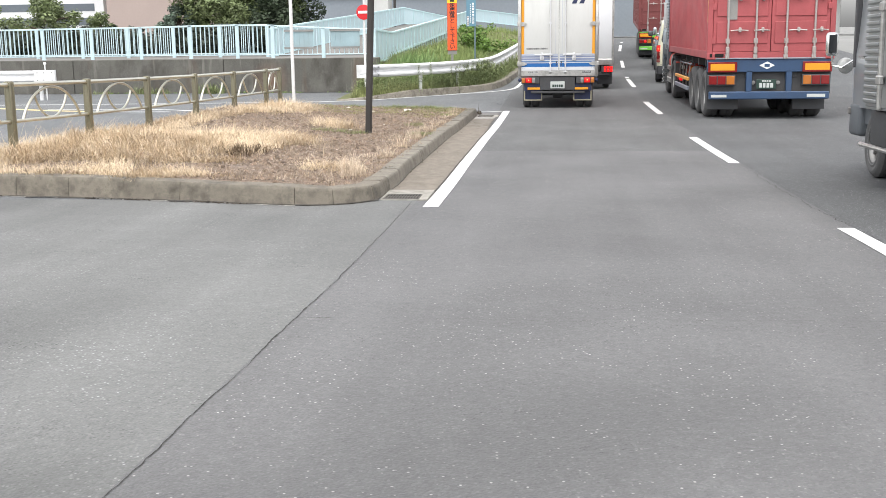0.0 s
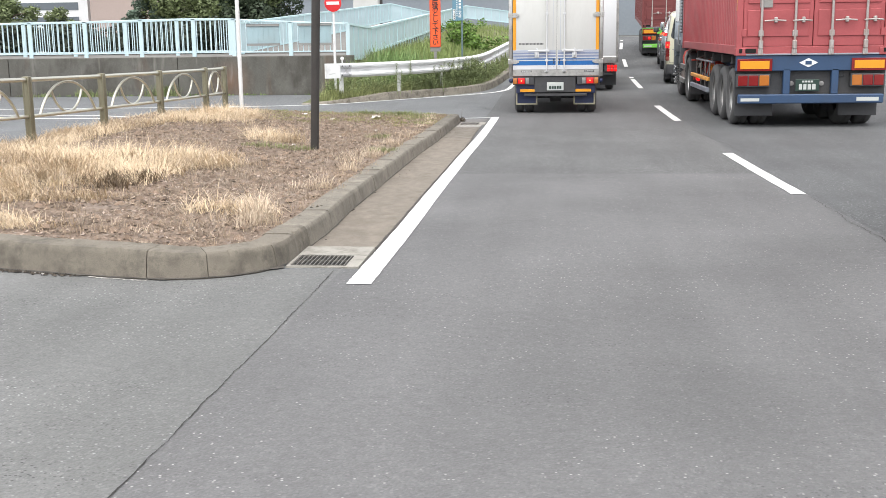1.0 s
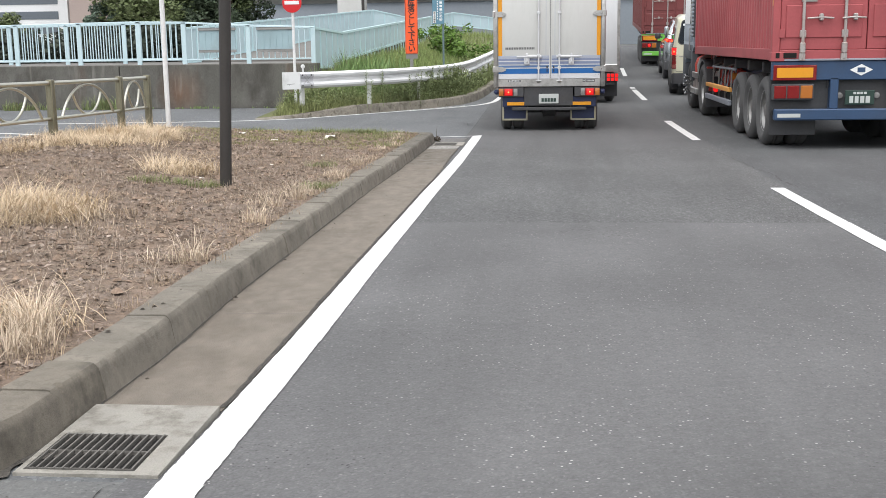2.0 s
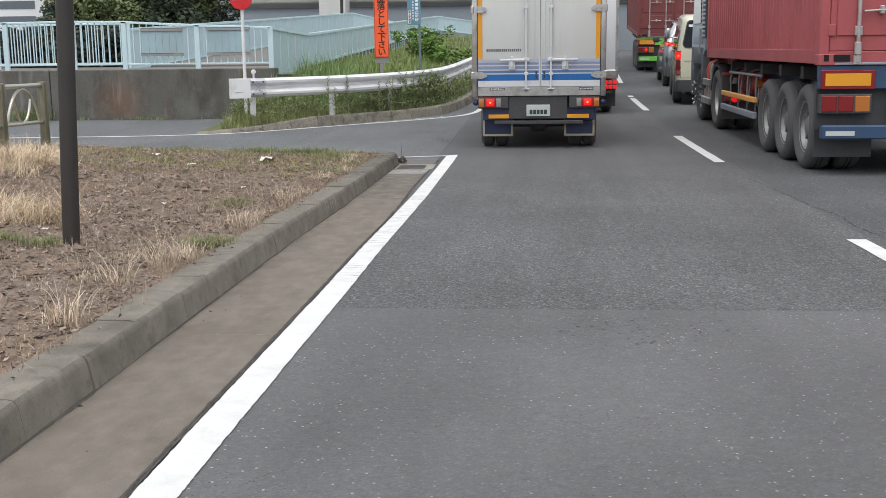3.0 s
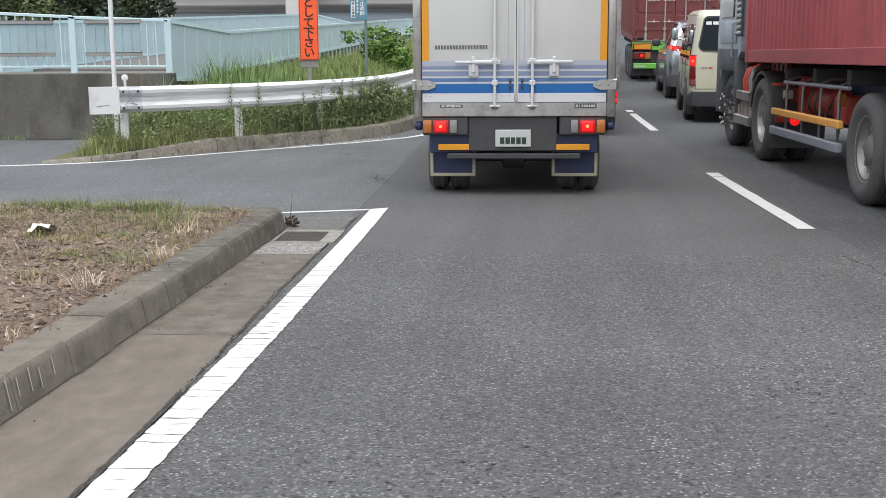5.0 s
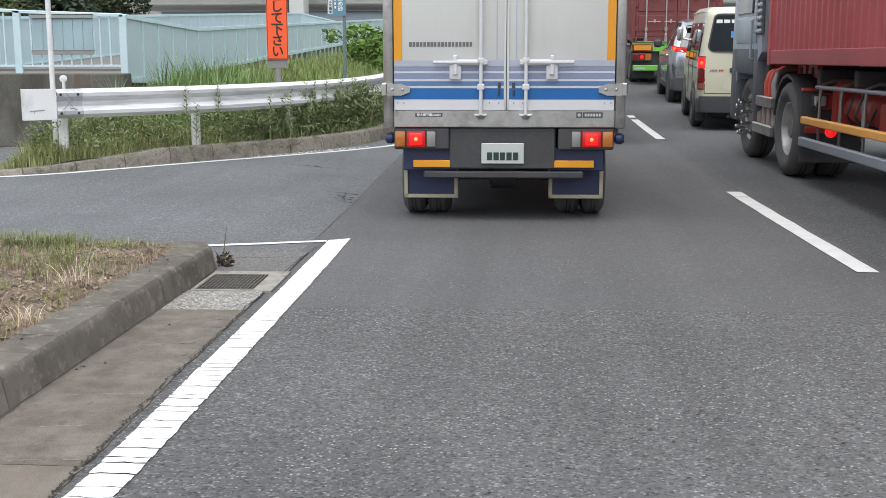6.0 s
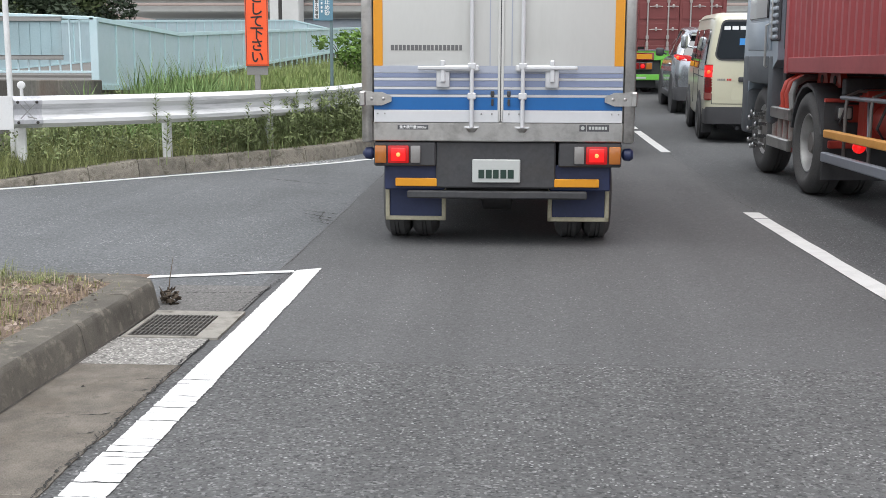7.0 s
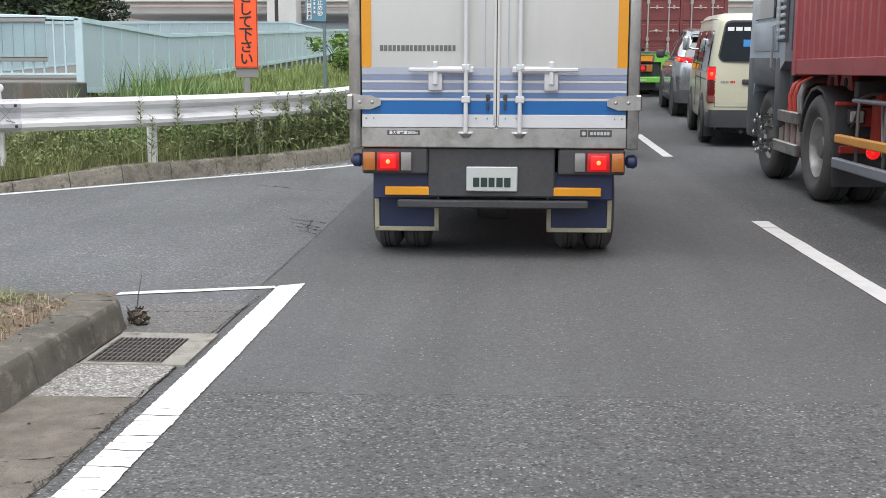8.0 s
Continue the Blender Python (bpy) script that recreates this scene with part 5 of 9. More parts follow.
def wheel(parent, x, y, r, w, side, rim=M_RIM, dish=0.06, lip=0.63):
    """A tyre with its rim as a sub-part; side is -1 where the outer face looks to the left."""
    f = w / 2 - (0.042 if w > 0.25 else 0.008)
    half = [(w * 0.05, r), (w * 0.06, r - 0.012), (w * 0.09, r - 0.012), (w * 0.1, r), (w * 0.3, r), (w / 2 - 0.03, r * 0.97), (w / 2 - 0.008, r * 0.92), (w / 2 + 0.008, r * 0.84), (w / 2 + 0.009, r * 0.77),
            (w / 2 - 0.002, r * 0.69), (f + 0.012, r * 0.63), (f, r * 0.54)]
    bm = bmesh.new()
    lathe(bm, [(-u, v) for u, v in reversed(half)] + half, "x", 32, (x, y, r), False, False)
    t = part("tyre", bm, M_TYRE, parent)
    s = side
    bm = bmesh.new()
    lathe(bm, [(s * (f + 0.002), r * lip), (s * (f + 0.01), r * (lip - 0.02)), (s * (f + 0.002), r * (lip - 0.045)), (s * (f - dish), r * (lip - 0.1)), (s * (f - dish), r * 0.4)], "x", 28, (x, y, r), False, False)
    part("rim", bm, rim, t)
    bm = bmesh.new()
    lathe(bm, [(s * (f - dish + 0.003), r * 0.5), (s * (f - dish + 0.006), r * 0.49), (s * (f - dish + 0.006), r * 0.29), (s * (f - dish * 0.4), r * 0.25), (s * (f - dish * 0.1), r * 0.18)], "x", 24, (x, y, r), False)
    part("hub", bm, M_HUB, t, "dull dark hub")
    for k in range(8):
        a = k * math.tau / 8
        bm = bmesh.new()
        bmesh.ops.create_cube(bm, size=0.05 * r / 0.5, matrix=Matrix.Translation((x + s * (f - dish + 0.01), y + r * 0.38 * math.cos(a), r + r * 0.38 * math.sin(a))))
        part("wheel_nut", bm, M_HUB, t)
    return t


def quad(bm, pts):
    bm.faces.new([bm.verts.new(p) for p in pts])


def bars_text(parent, x0, x1, y, z, h, n, material, seed):
    """Plain bars of a line of writing, facing the rear."""
    rnd = random.Random(seed)
    step = (x1 - x0) / n
    for i in range(n):
        bm = bmesh.new()
        bx(bm, x0 + step * i + step * 0.08, x0 + step * (i + 1) - step * rnd.uniform(0.08, 0.25), y - 0.0015, y, z - h / 2, z + h / 2)
        part("writing_bar", bm, material, parent)


def corrugated(bm, p0, along, across, length, z0, z1, period=0.2, depth=0.03):
    """A trapezoid-ribbed sheet from p0 along a direction; ribs sink in the direction across."""
    p0, along, across = Vector(p0), Vector(along), Vector(across)
    xs, s = [], 0.0
    while s < length - 0.01:
        for f, d in ((0.0, 0), (0.30, 0), (0.5, 1), (0.8, 1)):
            if s + f * period < length:
                xs.append((s + f * period, d))
        s += period
    xs.append((length, 0))
    prev = None
    for s, d in xs:
        p = p0 + along * s + across * (d * depth)
        cur = [bm.verts.new((p.x, p.y, z)) for z in (z0, z1)]
        if prev:
            bm.faces.new((prev[0], cur[0], cur[1], prev[1]))
        prev = cur
    return bm


def shipping_container(parent, x0, y0, z0, length, paint, rails, w=2.44, h=2.6):
    """A container: frame, ribbed sides, roof and two barred doors at the rear."""
    bm = bmesh.new()
    for x in (x0, x0 + w - 0.1):
        for y in (y0, y0 + length - 0.12):
            bx(bm, x, x + 0.1, y, y + 0.12, z0, z0 + h, 0.008)
        bx(bm, x + 0.012, x + 0.088, y0 + 0.1, y0 + length - 0.1, z0 + 0.01, z0 + 0.16, 0.006)
        bx(bm, x + 0.012, x + 0.088, y0 + 0.1, y0 + length - 0.1, z0 + h - 0.1, z0 + h, 0.006)
    for y in (y0 + 0.01, y0 + length - 0.11):
        bx(bm, x0 + 0.1, x0 + w - 0.1, y, y + 0.1, z0, z0 + 0.14, 0.006)
        bx(bm, x0 + 0.1, x0 + w - 0.1, y, y + 0.1, z0 + h - 0.12, z0 + h, 0.006)
    for x in (x0 - 0.006, x0 + w - 0.172):
        for z in (z0 - 0.004, z0 + h - 0.114):
            bx(bm, x, x + 0.178, y0 - 0.006, y0 + 0.162, z, z + 0.118, 0.008)
    frame_ob = part("container_frame", bm, paint, parent)
    for side_x, d in ((x0 + 0.022, (1, 0, 0)), (x0 + w - 0.022, (-1, 0, 0))):
        bm = bmesh.new()
        corrugated(bm, (side_x, y0 + 0.1, 0), (0, 1, 0), d, length - 0.2, z0 + 0.15, z0 + h - 0.08)
        part("side_panel", bm, paint, parent)
    bm = bmesh.new()
    bx(bm, x0 + 0.08, x0 + w - 0.08, y0 + 0.09, y0 + length - 0.05, z0 + h - 0.05, z0 + h - 0.01)
    bx(bm, x0 + 0.08, x0 + w - 0.08, y0 + 0.1, y0 + length - 0.1, z0 + 0.04, z0 + 0.1)
    bx(bm, x0 + 0.08, x0 + w - 0.08, y0 + length - 0.09, y0 + length - 0.05, z0 + 0.1, z0 + h - 0.05)
    part("roof_and_floor", bm, paint, parent)
    dw = (w - 0.2) / 2
    for k in range(2):
        a = x0 + 0.1 + dw * k
        bm = bmesh.new()
        bx(bm, a + 0.006, a + dw - 0.006, y0 + 0.02, y0 + 0.07, z0 + 0.145, z0 + h - 0.125, 0.006)
        for i in range(4):
            z = z0 + 0.3 + i * (h - 0.5) / 4
            bx(bm, a + 0.07, a + dw - 0.07, y0 + 0.004, y0 + 0.021, z, z + (h - 0.5) / 4 - 0.1, 0.016)
        door = part("door", bm, paint, parent)
        for s in (0.26, 0.74):
            x = a + dw * s
            bm = bmesh.new()
            tube(bm, [(x, y0 - 0.02, z0 + 0.03), (x, y0 - 0.02, z0 + h - 0.03)], 0.021, 10)
            bx(bm, x - 0.035, x + 0.035, y0 - 0.045, y0 + 0.01, z0 + 0.1, z0 + 0.24, 0.012)
            for z in (z0 + 0.05, z0 + 0.35, z0 + 1.3, z0 + 2.1, z0 + h - 0.1):
                bx(bm, x - 0.04, x + 0.04, y0 - 0.03, y0 + 0.012, z - 0.05, z + 0.05, 0.008)
            part("lock_bar", bm, rails, door, "grey steel locking bar")
        for s, e in ((0.30, 0.62), (0.70, 1.0)):
            for z in (0.55, 1.15):
                bm = bmesh.new()
                tube(bm, [(a + dw * s, y0 - 0.035, z0 + z), (a + dw * (s + e) / 2, y0 - 0.05, z0 + z + 0.012), (a + dw * e * 0.97, y0 - 0.035, z0 + z)], 0.013, 8)
                xm = a + dw * (s + e) / 2
                bx(bm, xm - 0.025, xm + 0.025, y0 - 0.06, y0 + 0.01, z0 + z - 0.03, z0 + z + 0.06, 0.01)
                part("door_handle", bm, rails, door, "grey steel handle")
        hx = a - 0.02 if k == 0 else a + dw - 0.06
        for z in (0.3, 0.95, 1.6, 2.2):
            bm = bmesh.new()
            bx(bm, hx, hx + 0.08, y0 - 0.008, y0 + 0.03, z0 + z, z0 + z + 0.12, 0.006)
            part("hinge", bm, paint, door)
    return frame_ob


def prism(bm, pts, y0, y1):
    """A flat plate: an outline of (x, z) from y0 to y1."""
    a, b = [bm.verts.new((x, y0, z)) for x, z in pts], [bm.verts.new((x, y1, z)) for x, z in pts]
    bm.faces.new(a)
    bm.faces.new(b[::-1])
    for i in range(len(pts)):
        k = (i + 1) % len(pts)
        bm.faces.new((a[i], b[i], b[k], a[k]))
    return bm


def box_truck():
    """The small refrigerated truck ahead; rear face at y 0, ground at z 0."""
    t = thing("box_truck", "white refrigerated box truck with blue stripes and lit brake lamps", "truck",
              group="queueing vehicles", m=stand(1.075, 0.85, 0.62, 3.25))
    W2, H, LEN = 0.925, 2.78, 3.9
    bm = bmesh.new()
    bx(bm, -W2 + 0.012, W2 - 0.012, 0.1, LEN, 0.8, H, 0.02, 2)
    part("cargo_box", bm, M_TRUCK_WHITE, t)
    for s in (-1, 1):
        bm = bmesh.new()
        a, b = sorted((s * W2, s * (W2 - 0.075)))
        bx(bm, a, b, -0.012, 0.13, 0.735, H + 0.01, 0.012, 2)
        part("corner_post", bm, M_STEEL, t, "stainless steel corner post")
    bm = bmesh.new()
    bx(bm, -W2 + 0.075, W2 - 0.075, -0.008, 0.12, 0.742, 0.872, 0.006)
    part("rear_sill", bm, M_STEEL, t, "stainless steel rear sill")
    bm = bmesh.new()
    bx(bm, -W2 + 0.075, W2 - 0.075, -0.008, 0.12, H - 0.07, H + 0.01, 0.01)
    part("rear_header", bm, M_STEEL, t)
    gapx = 0.02
    bands = [(0.872, 0.953, M_TRIM_WHITE, 0.010), (0.956, 1.04, M_STRIPE, 0.004), (1.044, 1.056, M_TRIM_WHITE, 0.004), (1.06, 1.092, M_STRIPE_MID, 0.004),
             (1.096, 1.108, M_TRIM_WHITE, 0.004), (1.112, 1.152, M_STRIPE_PALE, 0.004), (1.156, 1.168, M_TRIM_WHITE, 0.004), (1.172, 1.202, M_STRIPE_PALE, 0.004), (1.206, 1.252, M_STRIPE_FAINT, 0.004)]
    for s, (a, b) in ((-1, (-W2 + 0.08, gapx - 0.004)), (1, (gapx + 0.004, W2 - 0.08))):
        bm = bmesh.new()
        bx(bm, a, b, 0.0, 0.09, 0.875, H - 0.075, 0.012, 2)
        door = part("rear_door", bm, M_TRUCK_WHITE, t, "white insulated rear door")
        for z0, z1, m, d in bands:
            bm = bmesh.new()
            bx(bm, a + 0.004, b - 0.004, -d, 0.002, z0, z1, 0.002 if d > 0.005 else 0)
            part("stripe", bm, m, door, "painted stripe")
        xo = -W2 + 0.083 if s < 0 else W2 - 0.145
        bm = bmesh.new()
        bx(bm, xo, xo + 0.062, -0.004, 0.002, 1.25, H - 0.1)
        part("reflective_strip", bm, M_AMBER, door, "amber reflective strip")
        xb = -0.175 if s < 0 else 0.168
        bm = bmesh.new()
        tube(bm, [(xb, -0.035, 0.84), (xb, -0.035, H - 0.03)], 0.014, 10)
        for z in (1.05, 1.25, 1.95, 2.6):
            bx(bm, xb - 0.028, xb + 0.028, -0.05, 0.004, z - 0.022, z + 0.022, 0.006)
        bx(bm, xb - 0.05, xb + 0.05, -0.03, -0.008, 0.832, 0.845, 0.003)
        part("lock_bar", bm, M_TRIM_WHITE, door, "white locking bar")
        xh = -0.37 if s < 0 else 0.365
        bm = bmesh.new()
        bx(bm, xh - 0.046, xh + 0.046, -0.03, 0.002, 1.105, 1.24, 0.012, 2)
        bx(bm, xh - 0.018, xh + 0.018, -0.045, -0.028, 1.14, 1.29, 0.008)
        bx(bm, min(xh, xb + 0.05 * -s), max(xh, xb + 0.05 * -s), -0.045, -0.02, 1.215, 1.258, 0.008)
        bx(bm, min(xh, xb) - (0.17 if s < 0 else 0), max(xh, xb) + (0.17 if s > 0 else 0), -0.05, -0.03, 1.225, 1.25, 0.006)
        part("door_handle", bm, M_TRIM_WHITE, door, "white latch handle")
        for z in (1.03, 1.93, 2.6):
            bm = bmesh.new()
            x0, x1 = sorted((s * (W2 + 0.004), s * (W2 - 0.19)))
            prism(bm, [(s * (W2 + 0.004), z - 0.045), (s * (W2 - 0.14), z - 0.045), (s * (W2 - 0.205), z - 0.018), (s * (W2 - 0.205), z + 0.018), (s * (W2 - 0.14), z + 0.045), (s * (W2 + 0.004), z + 0.045)], -0.024, -0.009)
            bx(bm, min(s * (W2 + 0.012), s * (W2 - 0.03)), max(s * (W2 + 0.012), s * (W2 - 0.03)), -0.04, 0.02, z - 0.05, z + 0.05, 0.008)
            for u in (0.07, 0.15):
                bmesh.ops.create_uvsphere(bm, u_segments=8, v_segments=5, radius=0.012, matrix=Matrix.Translation((s * (W2 - u), -0.024, z)))
            part("hinge", bm, M_STEEL, door, "steel strap hinge")
        bm = bmesh.new()
        xk = gapx + s * 0.055
        bx(bm, xk - 0.012, xk + 0.012, -0.018, -0.002, 1.045, 1.085, 0.004)
        bx(bm, xk - 0.008, xk + 0.008, -0.022, -0.002, 0.985, 1.03, 0.004)
        part("keeper", bm, M_DARK, door, "small dark latch")
        bm = bmesh.new()
        c0, c1 = sorted((gapx + s * 0.003, gapx + s * 0.02))
        bx(bm, c0, c1, -0.010, 0.002, 0.88, H - 0.08, 0.002)
        part("door_edge", bm, M_TRUCK_WHITE, door, "white door edge strip")
        bm = bmesh.new()
        c0, c1 = sorted((gapx + s * 0.07, gapx + s * 0.077))
        bx(bm, c0, c1, -0.0035, 0.001, 0.88, H - 0.08)
        part("edge_line", bm, M_STRIPE_FAINT, door, "thin grey-blue line")
        for i in (0, 0.06, 0.88, 0.97):
            bm = bmesh.new()
            u = a + 0.03 + (b - a - 0.06) * (i if s < 0 else 1 - i)
            bmesh.ops.create_uvsphere(bm, u_segments=6, v_segments=4, radius=0.006, matrix=Matrix.Translation((u, -0.011, 0.93)))
            part("rivet", bm, M_RIM, door, "small rivet")
        bm = bmesh.new()
        lathe(bm, [(-0.028, 0.02), (-0.012, 0.034), (0.0, 0.04)], "z", 12, (xb, -0.03, 0.835))
        part("bar_foot", bm, M_STEEL, door, "worn steel bar keeper")
    bm = bmesh.new()
    bx(bm, gapx - 0.009, gapx + 0.009, -0.004, 0.05, 0.88, H - 0.08)
    part("door_seal", bm, M_RUBBER, t)
    bars_text(t, -0.727, -0.237, -0.0005, 1.372, 0.036, 18, M_BAR_SOFT, 3)
    bm = bmesh.new()
    for k, (x0, x1) in enumerate(((0.30, 0.44), (0.47, 0.61))):
        quad(bm, [(x0, -0.002, 2.38), (x1 - 0.03, -0.002, 2.38), (x1, -0.002, 2.46), (x0 + 0.05, -0.002, 2.46)])
    part("emblem", bm, M_NAVY, t, "dark painted emblem shape")
    bm = bmesh.new()
    bx(bm, -0.68, -0.47, -0.0105, -0.0085, 0.822, 0.852)
    tag = part("data_label", bm, M_BAR_INK, t, "black label with pale marks")
    text_mesh("letter", "最大積載量2000kg", 0.0235, pose(-0.575, -0.011, 0.837, 90), M_SIGN_WHITE, tag, 0.0005)
    bm = bmesh.new()
    bx(bm, 0.555, 0.6, -0.012, -0.0085, 0.815, 0.86)
    bx(bm, 0.605, 0.755, -0.012, -0.0085, 0.815, 0.86)
    badge = part("maker_badge", bm, M_BAR_INK, t, "black badge plate with pale shapes")
    bars_text(badge, 0.617, 0.745, -0.0125, 0.838, 0.02, 6, M_PLATE, 19)
    bm = bmesh.new()
    lathe(bm, [(-0.001, 0.013), (0.0, 0.013)], "y", 12, (0.577, -0.0125, 0.838))
    part("badge_mark", bm, M_PLATE, badge)
    # lamps, mudguards and underside
    for s in (-1, 1):
        bm = bmesh.new()
        a, b = sorted((s * 0.845, s * 0.42))
        bx(bm, a, b, -0.0, 0.12, 0.57, 0.735, 0.01)
        house = part("lamp_housing", bm, M_RUBBER, t, "black lamp housing")
        for u0, u1, m, nm in ((0.755, 0.84, M_AMBER_LENS, "indicator"), (0.60, 0.75, M_LIT_DIM, "brake_lamp"), (0.52, 0.595, M_CLEAR_LENS, "reversing_lamp")):
            bm = bmesh.new()
            a, b = sorted((s * u0, s * u1))
            bx(bm, a + 0.003, b - 0.003, -0.025, 0.004, 0.592, 0.712, 0.008, 2)
            lens = part(nm, bm, m, house)
            if nm == "brake_lamp":
                bm = bmesh.new()
                bx(bm, s * 0.675 - 0.05, s * 0.675 + 0.05, -0.03, -0.02, 0.607, 0.697, 0.012, 3)
                part("lit_centre", bm, M_LIT, lens, "lit red centre")
                bm = bmesh.new()
                bmesh.ops.create_uvsphere(bm, u_segments=10, v_segments=6, radius=0.015, matrix=Matrix.Translation((s * 0.675, -0.028, 0.652)))
                part("lit_bulb", bm, M_LIT_CORE, house)
        bm = bmesh.new()
        lathe(bm, [(-0.04, 0.012), (-0.02, 0.04), (0.02, 0.045), (0.04, 0.03)], "x", 14, (s * 0.885, 0.05, 0.655))
        part("marker_lamp", bm, M_NAVY, t, "small dark blue marker lamp")
        bm = bmesh.new()
        a, b = sorted((s * 0.78, s * 0.36))
        bx(bm, a, b, 0.06, 0.1, 0.4, 0.58, 0.01)
        part("rear_panel", bm, M_NAVY, t, "navy steel panel below the lamps")
        bm = bmesh.new()
        a, b = sorted((s * 0.70, s * 0.385))
        bx(bm, a, b, 0.02, 0.055, 0.43, 0.485, 0.004)
        part("reflector", bm, M_AMBER, t, "amber rear reflector bar")
        bm = bmesh.new()
        a, b = sorted((s * 0.79, s * 0.36))
        bx(bm, a + 0.03, b - 0.03, 0.235, 0.247, 0.19, 0.5, 0.003)
        flap = part("mudflap", bm, M_NAVY, t, "navy mudflap with a pale frame")
        bm = bmesh.new()
        for p in ((a, a + 0.03, 0.165, 0.5), (b - 0.03, b, 0.165, 0.5), (a, b, 0.165, 0.195)):
            bx(bm, p[0], p[1], 0.222, 0.252, p[2], p[3], 0.004)
        part("frame", bm, M_FLAP_FRAME, flap, "yellowish worn frame")
        for x in (0.725, 0.525):
            wheel(t, s * x, 0.62, 0.33, 0.17, s)
            wheel(t, s * x, 3.25, 0.33, 0.17, s) if x > 0.6 else None
    bm = bmesh.new()
    bx(bm, -0.62, 0.62, 0.02, 0.09, 0.345, 0.40, 0.01)
    part("underrun_bar", bm, M_DARK, t, "dark grey underrun bar")
    bm = bmesh.new()
    for s in (-1, 1):
        bx(bm, s * 0.36 - 0.04, s * 0.36 + 0.04, 0.06, 5.0, 0.5, 0.72, 0.01)
    bx(bm, -0.85, 0.85, 0.13, LEN, 0.72, 0.8)
    for y in (0.15, 0.62, 1.6, 2.6):
        bx(bm, -0.4, 0.4, y - 0.04, y + 0.04, 0.48, 0.7)
    lathe(bm, [(-0.75, 0.06), (-0.12, 0.06), (-0.1, 0.13), (0.1, 0.13), (0.12, 0.06), (0.75, 0.06)], "x", 14, (0, 0.62, 0.33))
    bx(bm, -0.8, -0.42, 1.2, 2.6, 0.32, 0.68, 0.03)
    bx(bm, 0.42, 0.8, 1.2, 2.4, 0.32, 0.68, 0.03)
    part("chassis", bm, M_DARK, t)
    bm = bmesh.new()
    bx(bm, -0.17, 0.16, 0.0, 0.015, 0.46, 0.62, 0.006)
    plate = part("plate", bm, M_PLATE, t, "pale number plate, unreadable")
    bars_text(plate, -0.13, 0.12, -0.0015, 0.52, 0.06, 5, M_PLATE_GREEN, 4)
    bm = bmesh.new()
    bx(bm, -0.42, 0.40, 0.016, 0.06, 0.42, 0.74, 0.01)
    part("plate_board", bm, M_DARK, t, "dark board behind the plate")
    bm = bmesh.new()
    bx(bm, -0.85, 0.85, LEN + 0.1, LEN + 1.75, 0.55, 2.05, 0.12, 3)
    cabin = part("cab", bm, M_WHITE_PAINT, t, "white driver's cab")
    bm = bmesh.new()
    for s in (-1, 1):
        a, b = sorted((s * 0.855, s * 0.862))
        bx(bm, a, b, LEN + 0.5, LEN + 1.5, 1.3, 1.85, 0.01)
    part("side_window", bm, M_GLASS_DARK, cabin)
    return t


box_truck()


